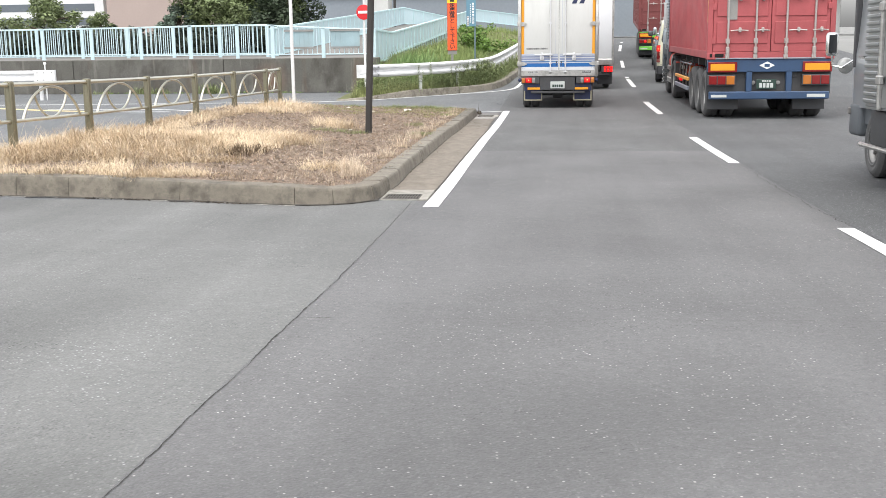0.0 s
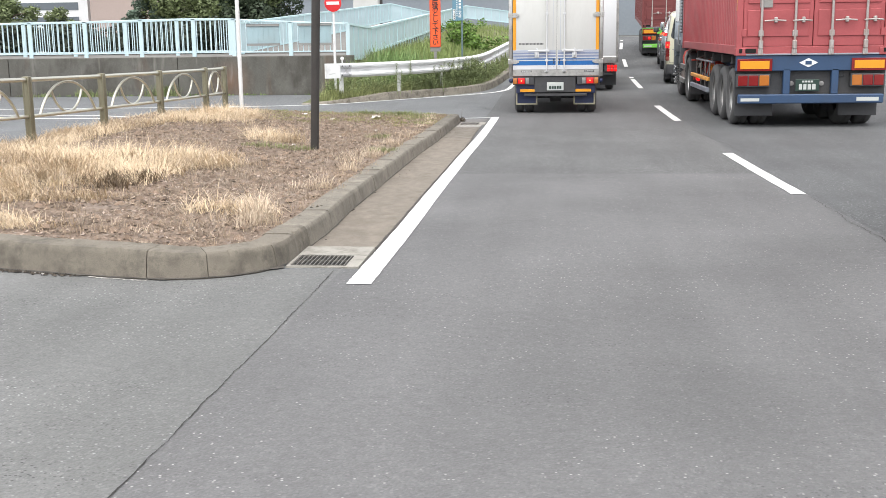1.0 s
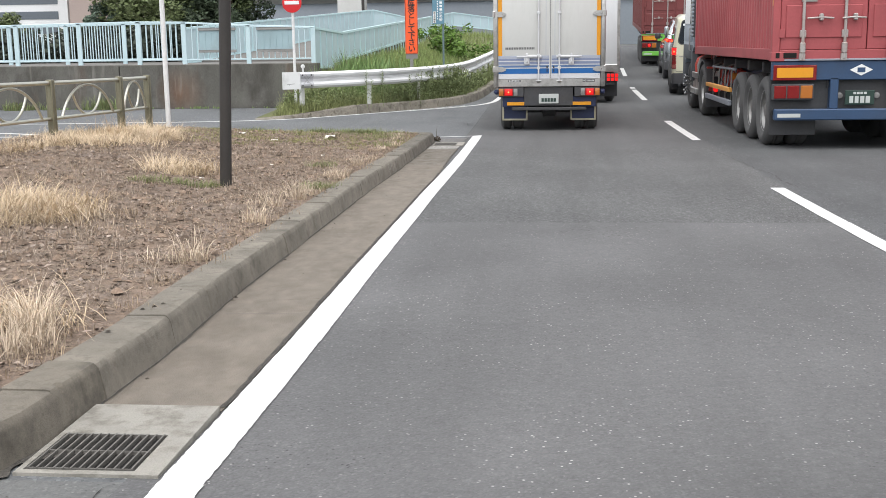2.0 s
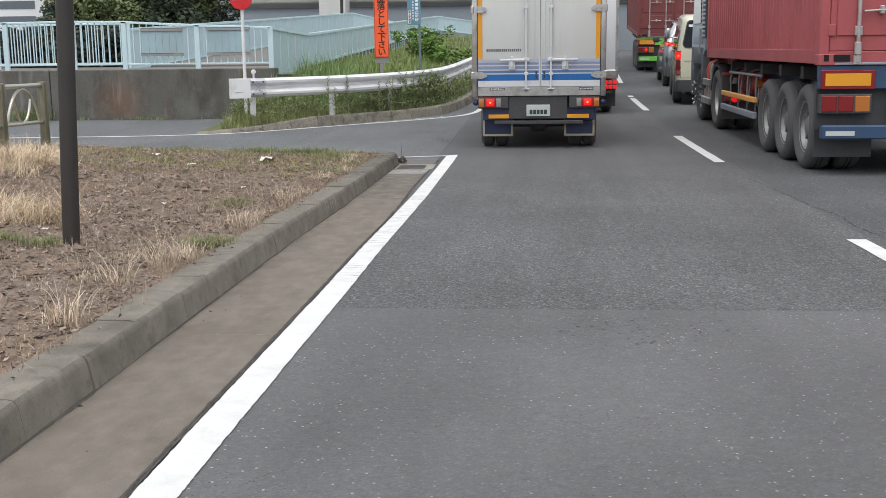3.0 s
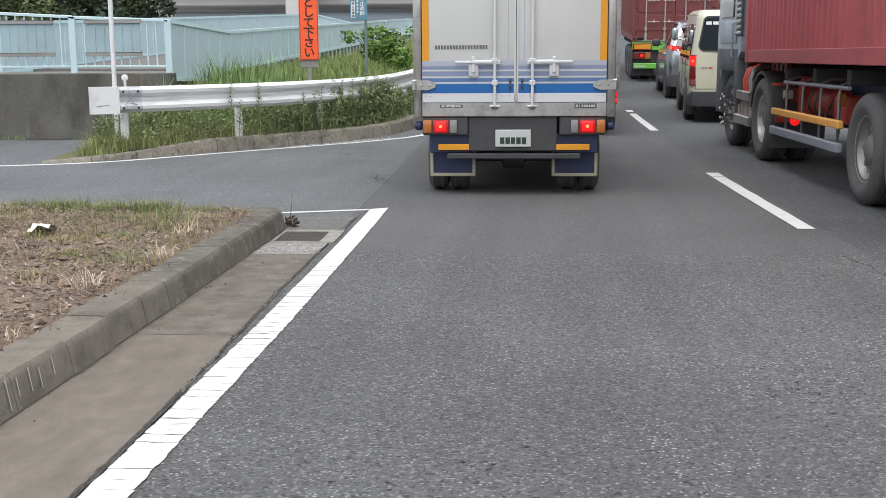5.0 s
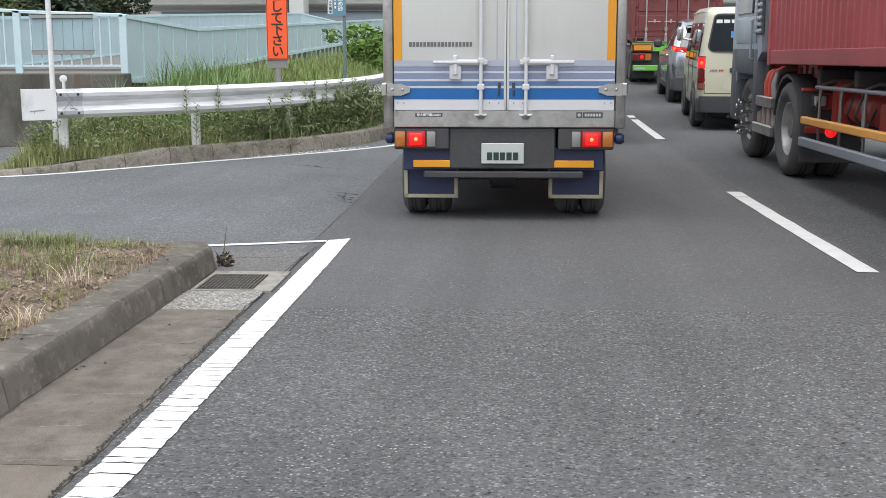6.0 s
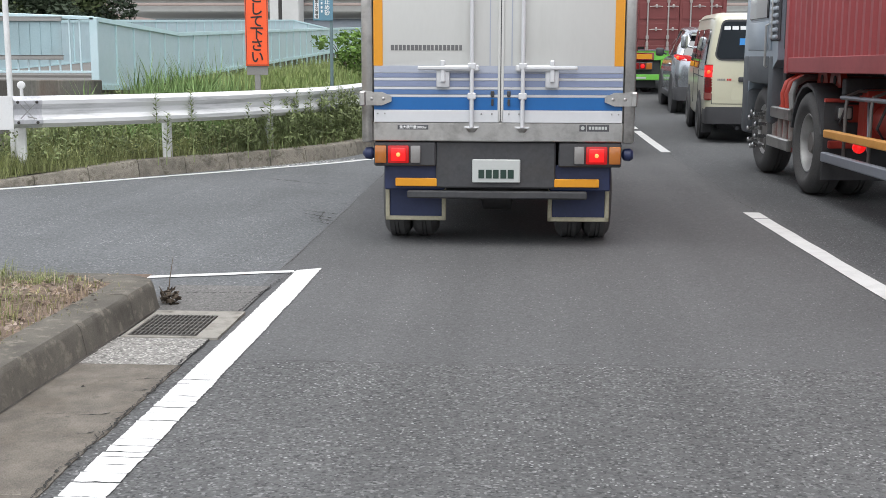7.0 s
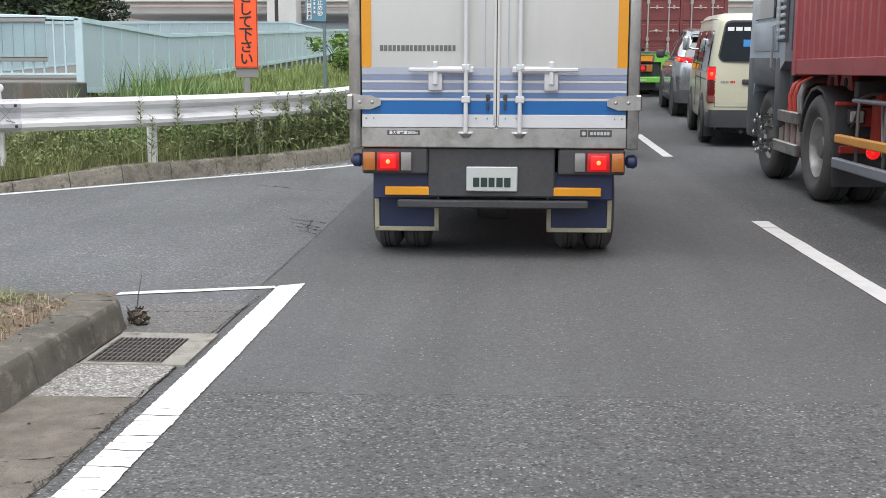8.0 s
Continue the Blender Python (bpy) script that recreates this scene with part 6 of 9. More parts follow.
def trailer(m, paint, frame_m, label, length, axles, under_green=False, lit=True):
    """A container semi-trailer; x 0 is its left side, y 0 its rear, z 0 the ground."""
    t = thing("container_trailer", label, "truck", group="queueing vehicles", m=m)
    shipping_container(t, 0, 0, 1.185, length, paint, M_LOCK)
    bm = bmesh.new()
    for x in (0.75, 1.6):
        bx(bm, x, x + 0.16, 0.1, length - 0.2, 0.82, 1.16, 0.01)
    for y in (0.3, 1.4, 2.6, 3.8, 5.0, 6.2):
        if y < length:
            bx(bm, 0.15, 2.29, y - 0.06, y + 0.06, 1.0, 1.15, 0.01)
    for y in axles:
        lathe(bm, [(0.2, 0.07), (2.24, 0.07)], "x", 10, (0, y, 0.48))
    bx(bm, 0.35, 2.1, axles[0] - 0.5, axles[-1] + 0.5, 0.72, 0.84)
    # dark instead of the frame's paint: the under-container shade is in the colour
    part("chassis", bm, M_DARK, t, "trailer chassis, coloured dark for the shade under the container")
    for y in axles:
        for s, x in ((-1, 0.2), (-1, 0.52), (1, 1.92), (1, 2.24)):
            wheel(t, x, y, 0.48, 0.27, s, dish=0.07, lip=0.62)
    bm = bmesh.new()
    bx(bm, 0.02, 2.42, 0.02, 0.14, 0.93, 1.182, 0.01)
    for x in (0.78, 1.55):
        bx(bm, x, x + 0.11, 0.02, 0.14, 0.55, 0.96, 0.008)
    bx(bm, 0.06, 2.38, -0.02, 0.1, 0.40, 0.55, 0.015)
    part("rear_frame", bm, frame_m, t, "painted rear frame and underrun bar")
    # added dark board that stands for the shade behind the rear frame
    bm = bmesh.new()
    bx(bm, 0.02, 2.42, 0.12, 0.2, 0.5, 1.0)
    part("rear_shadow_board", bm, M_DARK, t)
    for a in (0.03, 1.85):
        bm = bmesh.new()
        bx(bm, a, a + 0.56, -0.012, 0.03, 0.93, 1.13, 0.006)
        refl = part("reflector", bm, M_RED_LENS, t, "orange reflector with a red border")
        bm = bmesh.new()
        bx(bm, a + 0.045, a + 0.515, -0.016, -0.01, 0.965, 1.095, 0.002)
        part("field", bm, M_AMBER, refl)
        bm = bmesh.new()
        bx(bm, a, a + 0.54, 0.0, 0.11, 0.67, 0.88, 0.01)
        house = part("lamp_housing", bm, M_RUBBER, t)
        for i, mm in enumerate((M_RED_LENS, M_LIT if lit else M_RED_LENS, M_AMBER_LENS) if a < 1 else (M_AMBER_LENS, M_LIT if lit else M_RED_LENS, M_RED_LENS)):
            bm = bmesh.new()
            bx(bm, a + 0.02 + 0.172 * i, a + 0.175 + 0.172 * i, -0.012, 0.004, 0.69, 0.86, 0.008)
            lens = part("tail_lamp", bm, M_RED_LENS if mm == M_LIT else mm, house)
            if mm == M_LIT:
                bm = bmesh.new()
                xc = a + 0.0975 + 0.172 * i
                lathe(bm, [(-0.014, 0.05), (-0.0125, 0.055)], "y", 16, (xc, 0.0, 0.775))
                part("lit_centre", bm, M_LIT, lens, "lit red centre")
    bm = bmesh.new()
    quad(bm, [(1.02, 0.014, 1.06), (1.17, 0.014, 0.985), (1.32, 0.014, 1.06), (1.17, 0.014, 1.135)])
    emblem = part("emblem", bm, M_SIGN_WHITE, t, "white diamond emblem shape")
    bm = bmesh.new()
    bx(bm, 1.12, 1.22, 0.008, 0.0125, 1.03, 1.09)
    part("emblem_mark", bm, frame_m, emblem)
    bm = bmesh.new()
    bx(bm, 0.98, 1.36, 0.02, 0.04, 0.60, 0.79, 0.005)
    plate = part("plate", bm, M_PLATE_GREEN, t, "dark green number plate, unreadable")
    bars_text(plate, 1.03, 1.31, 0.0185, 0.67, 0.09, 4, M_PLATE, 6)
    bars_text(plate, 1.08, 1.26, 0.0185, 0.755, 0.03, 4, M_PLATE, 7)
    for x in (0.93, 1.41):
        bm = bmesh.new()
        lathe(bm, [(-0.012, 0.025), (-0.008, 0.04), (0.01, 0.042)], "y", 16, (x, 0.11, 0.72))
        part("round_reflector", bm, M_CLEAR_LENS, t, "round grey reflector")
    bm = bmesh.new()
    bx(bm, 0.02, 2.42, -0.004, 0.02, 1.184, 1.21, 0.004)
    part("frame_lip", bm, M_GUARD_GREY, t, "thin grey lip along the frame's top")
    # black plates set proud of the frame, the holes' shade as colour
    for x0, x1 in ((0.05, 0.1), (0.15, 0.32), (2.34, 2.39)):
        bm = bmesh.new()
        bx(bm, x0, x1, -0.012, -0.004, 1.225, 1.29)
        part("lock_hole", bm, M_PIT_SHADE, t, "flat black plate painted as a shaded hole in the container's lower corner")
    for a, b, top in ((0.1, 0.4, 0.49), (1.95, 2.3, 0.5)):
        bm = bmesh.new()
        bx(bm, a, b, -0.026, -0.021, 0.44, top)
        part("sticker", bm, M_PLATE, t, "small pale sticker")
    # mudflap behind the last axle
    for a in (0.06, 1.75):
        bm = bmesh.new()
        bx(bm, a, a + 0.62, 0.32, 0.335, 0.18, 0.75, 0.004)
        part("mudflap", bm, M_RUBBER, t, "black mudflap")
    return t


def loft(bm, rings, cap=True):
    vs = [[bm.verts.new(p) for p in r] for r in rings]
    k = len(vs[0])
    for a, b in zip(vs, vs[1:]):
        for i in range(k):
            bm.faces.new((a[i], a[(i + 1) % k], b[(i + 1) % k], b[i]))
    if cap:
        bm.faces.new(vs[0][::-1])
        bm.faces.new(vs[-1])
    return bm


def refine(rings, n=4):
    """More cross-sections between the given ones, along smooth curves through their points."""
    cols = [[Vector(r[i]) for r in rings] for i in range(len(rings[0]))]
    out = []
    for c in cols:
        P = [2 * c[0] - c[1]] + c + [2 * c[-1] - c[-2]]
        line_pts = []
        for i in range(1, len(P) - 2):
            for k in range(n):
                t = k / n
                m1, m2 = (P[i + 1] - P[i - 1]) * 0.35, (P[i + 2] - P[i]) * 0.35
                line_pts.append((2 * t ** 3 - 3 * t * t + 1) * P[i] + (t ** 3 - 2 * t * t + t) * m1 + (3 * t * t - 2 * t ** 3) * P[i + 1] + (t ** 3 - t * t) * m2)
        line_pts.append(c[-1])
        out.append(line_pts)
    return [[col[j] for col in out] for j in range(len(out[0]))]


def body_ring(y, z0, zb, z1, w0, wb, w1, r=0.12):
    """Cross-section of a car body: sill width w0, belt width wb at height zb, roof width w1, rounded roof corners."""
    pts = [(-w0, z0 + 0.05), (-w0 * 0.97, z0), (w0 * 0.97, z0), (w0, z0 + 0.05), (wb, (z0 + zb) / 2), (wb, zb)]
    for i in range(5):
        a = math.pi / 2 * i / 4
        pts.append((w1 - r + r * math.cos(a), z1 - r + r * math.sin(a)))
    for i in range(5):
        a = math.pi / 2 + math.pi / 2 * i / 4
        pts.append((-w1 + r + r * math.cos(a), z1 - r + r * math.sin(a)))
    pts += [(-wb, zb), (-wb, (z0 + zb) / 2)]
    return [(x, y, z) for x, z in pts]


def rounded(w0, w1, z0, z1, r, n=4):
    """Outline (x, z) of an upright panel, w0 half wide below and w1 above, its corners rounded by r."""
    pts = []
    for cx, cz, a0 in ((w0 - r, z0 + r, -90), (w1 - r, z1 - r, 0), (-w1 + r, z1 - r, 90), (-w0 + r, z0 + r, 180)):
        for i in range(n + 1):
            a = math.radians(a0 + 90 * i / n)
            pts.append((cx + r * math.cos(a), cz + r * math.sin(a)))
    return pts


def side_pane(bm, s, corners, depth=0.012, n=3, r=0.05):
    """A pane on a vehicle's side: corners (y, z, x) in turn, rounded, set depth proud and reaching inwards."""
    P = [Vector((s * x, y, z)) for y, z, x in corners]
    ring = []
    for i, p in enumerate(P):
        a, b = P[i - 1], P[(i + 1) % len(P)]
        p0, p1 = p + (a - p).normalized() * r, p + (b - p).normalized() * r
        for k in range(n + 1):
            t = k / n
            ring.append(p0 * (1 - t) ** 2 + p * 2 * t * (1 - t) + p1 * t * t)
    out, back = Vector((s * depth, 0, 0)), Vector((-s * 0.05, 0, 0))
    return loft(bm, [[p + out for p in ring], [p + back for p in ring]])


def van():
    """A cream high-sided delivery van; rear at y 0."""
    t = thing("delivery_van", "cream-beige delivery van with a dark lettered rear window, brake lamps lit", "van", group="queueing vehicles",
              m=stand(5.0, 10.55, 0.98, 3.55, -5.4))
    H = 1.95

    def lean(bm):
        """The tail leans forward above the waist."""
        for v in bm.verts:
            if v.co.y < 0.7:
                v.co.y += max(0.0, v.co.z - 1.0) * 0.13 * (1 - max(0.0, v.co.y) / 0.7)
        return bm

    bm = bmesh.new()
    loft(bm, refine([body_ring(0.0, 0.50, 1.02, H - 0.10, 0.74, 0.75, 0.64, 0.1), body_ring(0.035, 0.45, 1.02, H - 0.05, 0.80, 0.815, 0.685, 0.12), body_ring(0.12, 0.40, 1.03, H - 0.015, 0.835, 0.845, 0.715, 0.13),
                     body_ring(0.5, 0.36, 1.05, H + 0.02, 0.842, 0.85, 0.735, 0.14), body_ring(2.6, 0.33, 1.05, H + 0.035, 0.845, 0.85, 0.735, 0.14), body_ring(3.5, 0.33, 1.05, H, 0.845, 0.85, 0.73, 0.14),
                     body_ring(4.2, 0.33, 1.02, 1.42, 0.83, 0.84, 0.73, 0.1), body_ring(4.68, 0.36, 0.8, 0.98, 0.76, 0.78, 0.7, 0.1)], 3))
    part("body", lean(bm), M_BEIGE, t)
    bm = bmesh.new()
    prism(bm, rounded(0.715, 0.64, 1.25, 1.86, 0.10), -0.004, 0.06)
    part("window_seal", lean(bm), M_RUBBER, t, "black window seal")
    bm = bmesh.new()
    prism(bm, rounded(0.69, 0.62, 1.28, 1.83, 0.08), -0.012, 0.0)
    w = part("rear_window", lean(bm), M_GLASS_DARK, t, "dark rear window")
    for z, h, xs, m in ((1.735, 0.055, [(-0.59 + 0.118 * i, -0.497 + 0.118 * i) for i in range(9)], M_SIGN_WHITE), (1.53, 0.1, ((-0.36, -0.2), (-0.16, 0.0), (0.05, 0.21)), M_BLUE_INK)):
        for x0, x1 in xs:
            bm = bmesh.new()
            bx(bm, x0, x1, -0.0145, -0.0125, z - h / 2, z + h / 2)
            part("writing_bar", lean(bm), m, w)
    for pts, nm in (((-0.745, 0.6, -0.745, 1.1), "seam"), ((0.745, 0.6, 0.745, 1.1), "seam"), ((-0.745, 0.6, 0.745, 0.6), "seam")):
        bm = bmesh.new()
        bx(bm, min(pts[0], pts[2]) - 0.004, max(pts[0], pts[2]) + 0.004, -0.003, 0.05, min(pts[1], pts[3]) - 0.004, max(pts[1], pts[3]) + 0.004)
        part("tailgate_seam", lean(bm), M_DARK, t, "dark tailgate joint")
    bm = bmesh.new()
    prism(bm, rounded(0.46, 0.46, 0.66, 0.83, 0.03), -0.0015, 0.03)
    part("plate_recess", lean(bm), M_BEIGE, t)
    bm = bmesh.new()
    loft(bm, refine([[(x, y + dy, z) for x, dy, z in ((-w0, 0.0, 0.3), (w0, 0.0, 0.3), (w0, 0.0, 0.48), (w0 - 0.02, 0.015, 0.555), (-w0 + 0.02, 0.015, 0.555), (-w0, 0.0, 0.48))] for y, w0 in ((-0.065, 0.70), (-0.045, 0.79), (0.02, 0.84), (0.36, 0.855))], 3))
    part("rear_bumper", bm, M_BUMPER, t, "dark grey bumper")
    bm = bmesh.new()
    bx(bm, -0.36, 0.36, -0.022, 0.03, 0.93, 1.005, 0.016, 2)
    part("handle", bm, M_RUBBER, t, "dark tailgate garnish and handle")
    bars_text(t, -0.67, -0.55, -0.0015, 0.965, 0.03, 5, M_GREY, 15)
    bars_text(t, -0.53, -0.46, -0.0015, 0.965, 0.03, 3, M_RED_SIGN, 16)
    bm = bmesh.new()
    bx(bm, 0.02, 0.36, -0.02, 0.0, 0.665, 0.825, 0.004)
    part("plate", bm, M_PLATE, t, "pale number plate, unreadable")
    bm = bmesh.new()
    bx(bm, -0.12, -0.02, -0.04, 0.05, 1.15, 1.19, 0.01)
    part("marker_light", bm, M_AMBER_LENS, t, "small amber lamp above the garnish")
    for s in (-1, 1):
        def corner(z0, z1, out):
            """A lamp piece that wraps round the tail's corner."""
            b = bmesh.new()
            plan = [(0.762, -0.006), (0.8, 0.0), (0.832, 0.03), (0.85, 0.08), (0.852, 0.12)]
            loft(b, [[(s * (x + (out if i > 1 else 0)), y - (out if i < 3 else 0), z) for i, (x, y) in enumerate(plan)] + [(s * (x - 0.05), y + 0.03, z) for x, y in plan[::-1]] for z in (z0, z1)])
            return lean(b)
        lamp = part("tail_lamp", corner(0.66, 1.19, 0.0), M_RED_LENS, t)
        part("brake_lamp", corner(1.0, 1.175, 0.006), M_LIT, lamp, "lit red brake lamp")
        bm = bmesh.new()
        bmesh.ops.create_uvsphere(bm, u_segments=10, v_segments=6, radius=0.03, matrix=Matrix.Translation((s * 0.80, 0.015, 1.08)))
        part("lit_bulb", bm, M_LIT_ORANGE, lamp)
        for z in (0.87, 0.91, 0.95):
            part("lens_rib", corner(z, z + 0.025, 0.004), M_RED_LENS, lamp)
        part("indicator", corner(0.78, 0.855, 0.005), M_RED_LENS, lamp, "brownish red indicator lens")
        part("reversing_lamp", corner(0.675, 0.765, 0.005), M_LENS_PINK, lamp, "pinkish clear lens")
        for i, (ya, yb) in enumerate(((0.28, 1.38), (1.5, 2.48), (2.62, 3.62))):
            bm = bmesh.new()
            side_pane(bm, s, [(ya, 1.10, 0.845), (yb, 1.10, 0.845), (yb - (0.45 if i == 2 else 0.03), 1.72, 0.765), (ya + 0.05, 1.72, 0.765)], 0.010, 3, 0.09)
            part("side_window", lean(bm), M_GLASS_DARK, t)
        for y in (1.44, 2.55):
            bm = bmesh.new()
            bx(bm, min(s * 0.83, s * 0.857), max(s * 0.83, s * 0.857), y - 0.004, y + 0.004, 0.5, 1.08)
            part("door_seam", bm, M_DARK, t, "dark door joint")
        bm = bmesh.new()
        bx(bm, min(s * 0.83, s * 0.862), max(s * 0.83, s * 0.862), 0.45, 2.5, 0.985, 1.0, 0.004)
        part("slide_rail", bm, M_DARK, t, "dark sliding door rail")
        bm = bmesh.new()
        tube(bm, [(s * 0.72, 0.3, H - 0.075), (s * 0.735, 1.0, H - 0.05), (s * 0.74, 3.3, H - 0.06)], 0.012, 6)
        part("roof_gutter", bm, M_BEIGE, t)
        for y in (0.98, 3.55):
            bm = bmesh.new()
            lathe(bm, [(0.0, 0.40), (s * 0.062, 0.40)], "x", 28, (s * 0.8, y, 0.37))
            part("wheel_arch", bm, M_RUBBER, t)
            wheel(t, s * 0.78, y, 0.335, 0.2, s, rim=M_POLISH)
        bm = bmesh.new()
        bx(bm, min(s * 0.68, s * 0.84), max(s * 0.68, s * 0.84), 0.56, 0.575, 0.12, 0.42, 0.004)
        part("mudflap", bm, M_RUBBER, t, "black mudflap")
        bm = bmesh.new()
        tube(bm, [(s * 0.80, 3.7, 1.42), (s * 0.95, 3.74, 1.46)], 0.02, 8)
        bx(bm, min(s * 0.90, s * 1.02), max(s * 0.90, s * 1.02), 3.66, 3.78, 1.40, 1.66, 0.045, 3)
        part("mirror", bm, M_SILVER, t, "silver door mirror")
    bm = bmesh.new()
    bx(bm, -0.6, 0.6, 0.3, 4.2, 0.2, 0.36)
    tube(bm, [(-0.35, -0.02, 0.24), (-0.35, 0.9, 0.27)], 0.032, 10)
    bx(bm, -0.5, 0.5, 0.05, 0.12, 0.26, 0.31, 0.01)
    lathe(bm, [(-0.7, 0.05), (-0.12, 0.06), (-0.1, 0.12), (0.1, 0.12), (0.12, 0.06), (0.7, 0.05)], "x", 12, (0, 0.98, 0.335))
    part("underbody", bm, M_DARK, t)
    return t


M_LENS_PINK = mat("pinkish_lens", (0.3, 0.1, 0.085), 0.2, var=0.1, coat=0.5)
M_BUMPER = mat("grey_bumper_plastic", (0.042, 0.042, 0.045), 0.55, var=0.12)
van()


def suv():
    """A silver sport utility car; rear at y 0."""
    t = thing("silver_suv", "silver sport utility car with lit tail lamps and dark wheel arches", "car", group="queueing vehicles", m=stand(5.58, 17.1, 0.85, 3.5, -3))

    def tall(bm):
        """Raises everything above the sills a little."""
        for v in bm.verts:
            v.co.z += 0.1 * max(0.0, min(1.0, (v.co.z - 0.5) / 0.6))
        return bm

    def ring(y, z0, z1, w0, w1, top):
        """A section of the lower body with a crowned shoulder."""
        half = [(w0 * 0.92, z0), (w0, z0 + 0.08), (w1, (z0 + z1) * 0.52), (w1 - 0.01, z1 - 0.12), (w1 - 0.05, z1 - 0.03), (w1 - 0.16, z1), (w1 * 0.45, z1 + top)]
        return [(x, y, z) for x, z in half] + [(-x, y, z) for x, z in half[::-1]]

    bm = bmesh.new()
    loft(bm, refine([ring(0.03, 0.5, 1.0, 0.70, 0.74, 0.02), ring(0.10, 0.42, 1.08, 0.84, 0.85, 0.04), ring(0.3, 0.36, 1.14, 0.90, 0.905, 0.04), ring(0.85, 0.34, 1.15, 0.92, 0.925, 0.02), ring(1.8, 0.32, 1.12, 0.905, 0.915, 0.0),
                     ring(3.0, 0.32, 1.06, 0.91, 0.92, 0.02), ring(3.6, 0.34, 1.0, 0.91, 0.92, 0.04), ring(4.3, 0.38, 0.9, 0.86, 0.87, 0.03), ring(4.55, 0.45, 0.75, 0.7, 0.72, 0.02)], 3))
    part("body", tall(bm), M_SILVER, t)
    bm = bmesh.new()
    loft(bm, refine([[(x, y + max(0.0, z - 1.1) * k, z) for x, z in ((wb, 1.08), (wb - 0.05, 1.3), (wt, zt - 0.06), (wt - 0.1, zt), (-wt + 0.1, zt), (-wt, zt - 0.06), (-wb + 0.05, 1.3), (-wb, 1.08))]
                     for y, wb, wt, zt, k in ((0.16, 0.76, 0.58, 1.58, 0.62), (0.34, 0.82, 0.62, 1.63, 0.55), (0.9, 0.84, 0.645, 1.67, 0.2), (1.8, 0.84, 0.65, 1.68, 0.0), (2.6, 0.83, 0.63, 1.64, -0.3), (3.3, 0.80, 0.6, 1.55, -1.1))], 3))
    part("greenhouse", tall(bm), M_GLASS_DARK, t, "dark window band")
    bm = bmesh.new()
    loft(bm, refine([[(wt, y, zt - 0.045), (wt - 0.03, y, zt - 0.005), (wt - 0.12, y, zt + 0.018), (-wt + 0.12, y, zt + 0.018), (-wt + 0.03, y, zt - 0.005), (-wt, y, zt - 0.045)]
                     for y, wt, zt in ((0.30, 0.60, 1.58), (0.42, 0.63, 1.62), (0.95, 0.665, 1.675), (1.8, 0.67, 1.69), (2.3, 0.65, 1.655))], 3))
    part("roof", tall(bm), M_SILVER, t)
    for s in (-1, 1):
        bm = bmesh.new()
        loft(bm, [[(s * (x + o), y, z) for y, z, x in ((0.2, 1.1, 0.815), (0.62, 1.1, 0.845), (0.95, 1.48, 0.70), (0.85, 1.62, 0.63), (0.42, 1.58, 0.60))] for o in (0.022, -0.06)])
        part("rear_pillar", tall(bm), M_SILVER, t)
        bm = bmesh.new()
        loft(bm, [[(s * (x + o), y, z) for y, z, x in ((1.85, 1.09, 0.845), (1.93, 1.09, 0.845), (1.93, 1.62, 0.66), (1.85, 1.62, 0.66))] for o in (0.012, -0.04)])
        part("door_pillar", tall(bm), M_DARK, t)
        bm = bmesh.new()
        loft(bm, [[(s * (x + 0.012), y, z) for x, y, z in ((0.6, 0.03, 1.03), (0.7, 0.045, 1.035), (0.86, 0.14, 1.04), (0.905, 0.34, 1.09), (0.9, 0.42, 1.145), (0.87, 0.2, 1.14), (0.7, 0.07, 1.125), (0.6, 0.05, 1.08))],
                  [(s * (x - 0.06), y + 0.06, z) for x, y, z in ((0.6, 0.03, 1.03), (0.7, 0.045, 1.035), (0.86, 0.14, 1.04), (0.905, 0.34, 1.09), (0.9, 0.42, 1.145), (0.87, 0.2, 1.14), (0.7, 0.07, 1.125), (0.6, 0.05, 1.08))]])
        lamp = part("tail_lamp", tall(bm), M_LIT_DIM, t, "slim wrap-round tail lamp")
        bm = bmesh.new()
        tube(bm, [(s * 0.74, 0.045, 1.075), (s * 0.80, 0.07, 1.08), (s * 0.885, 0.16, 1.09), (s * 0.92, 0.30, 1.11)], 0.02, 8)
        part("brake_lamp", tall(bm), M_LIT, lamp, "lit red brake lamp")
        bm = bmesh.new()
        bmesh.ops.create_uvsphere(bm, u_segments=10, v_segments=6, radius=0.034, matrix=Matrix.Translation((s * 0.87, 0.13, 1.09)))
        part("lit_bulb", tall(bm), M_LIT_ORANGE, lamp)
        for y in (0.85, 3.5):
            bm = bmesh.new()
            lathe(bm, [(0.0, 0.46), (s * 0.10, 0.455), (s * 0.105, 0.44), (s * 0.10, 0.40)], "x", 32, (s * 0.835, y, 0.38))
            part("wheel_arch", bm, M_RUBBER, t, "black wheel arch trim")
            wheel(t, s * 0.815, y, 0.36, 0.235, s, rim=M_POLISH)
        bm = bmesh.new()
        bx(bm, min(s * 0.86, s * 0.945), max(s * 0.86, s * 0.945), 1.25, 3.1, 0.28, 0.42, 0.03, 2)
        part("side_sill", bm, M_RUBBER, t, "black side sill")
        bm = bmesh.new()
        tube(bm, [(s * 0.88, 2.75, 1.1), (s * 0.96, 2.75, 1.12)], 0.02, 8)
        bx(bm, min(s * 0.94, s * 1.13), max(s * 0.94, s * 1.13), 2.68, 2.82, 1.06, 1.24, 0.05, 3)
        part("mirror", tall(bm), M_RUBBER, t, "black door mirror")
        bm = bmesh.new()
        bx(bm, min(s * 0.88, s * 0.94), max(s * 0.88, s * 0.94), 1.5, 1.7, 0.93, 0.955, 0.01)
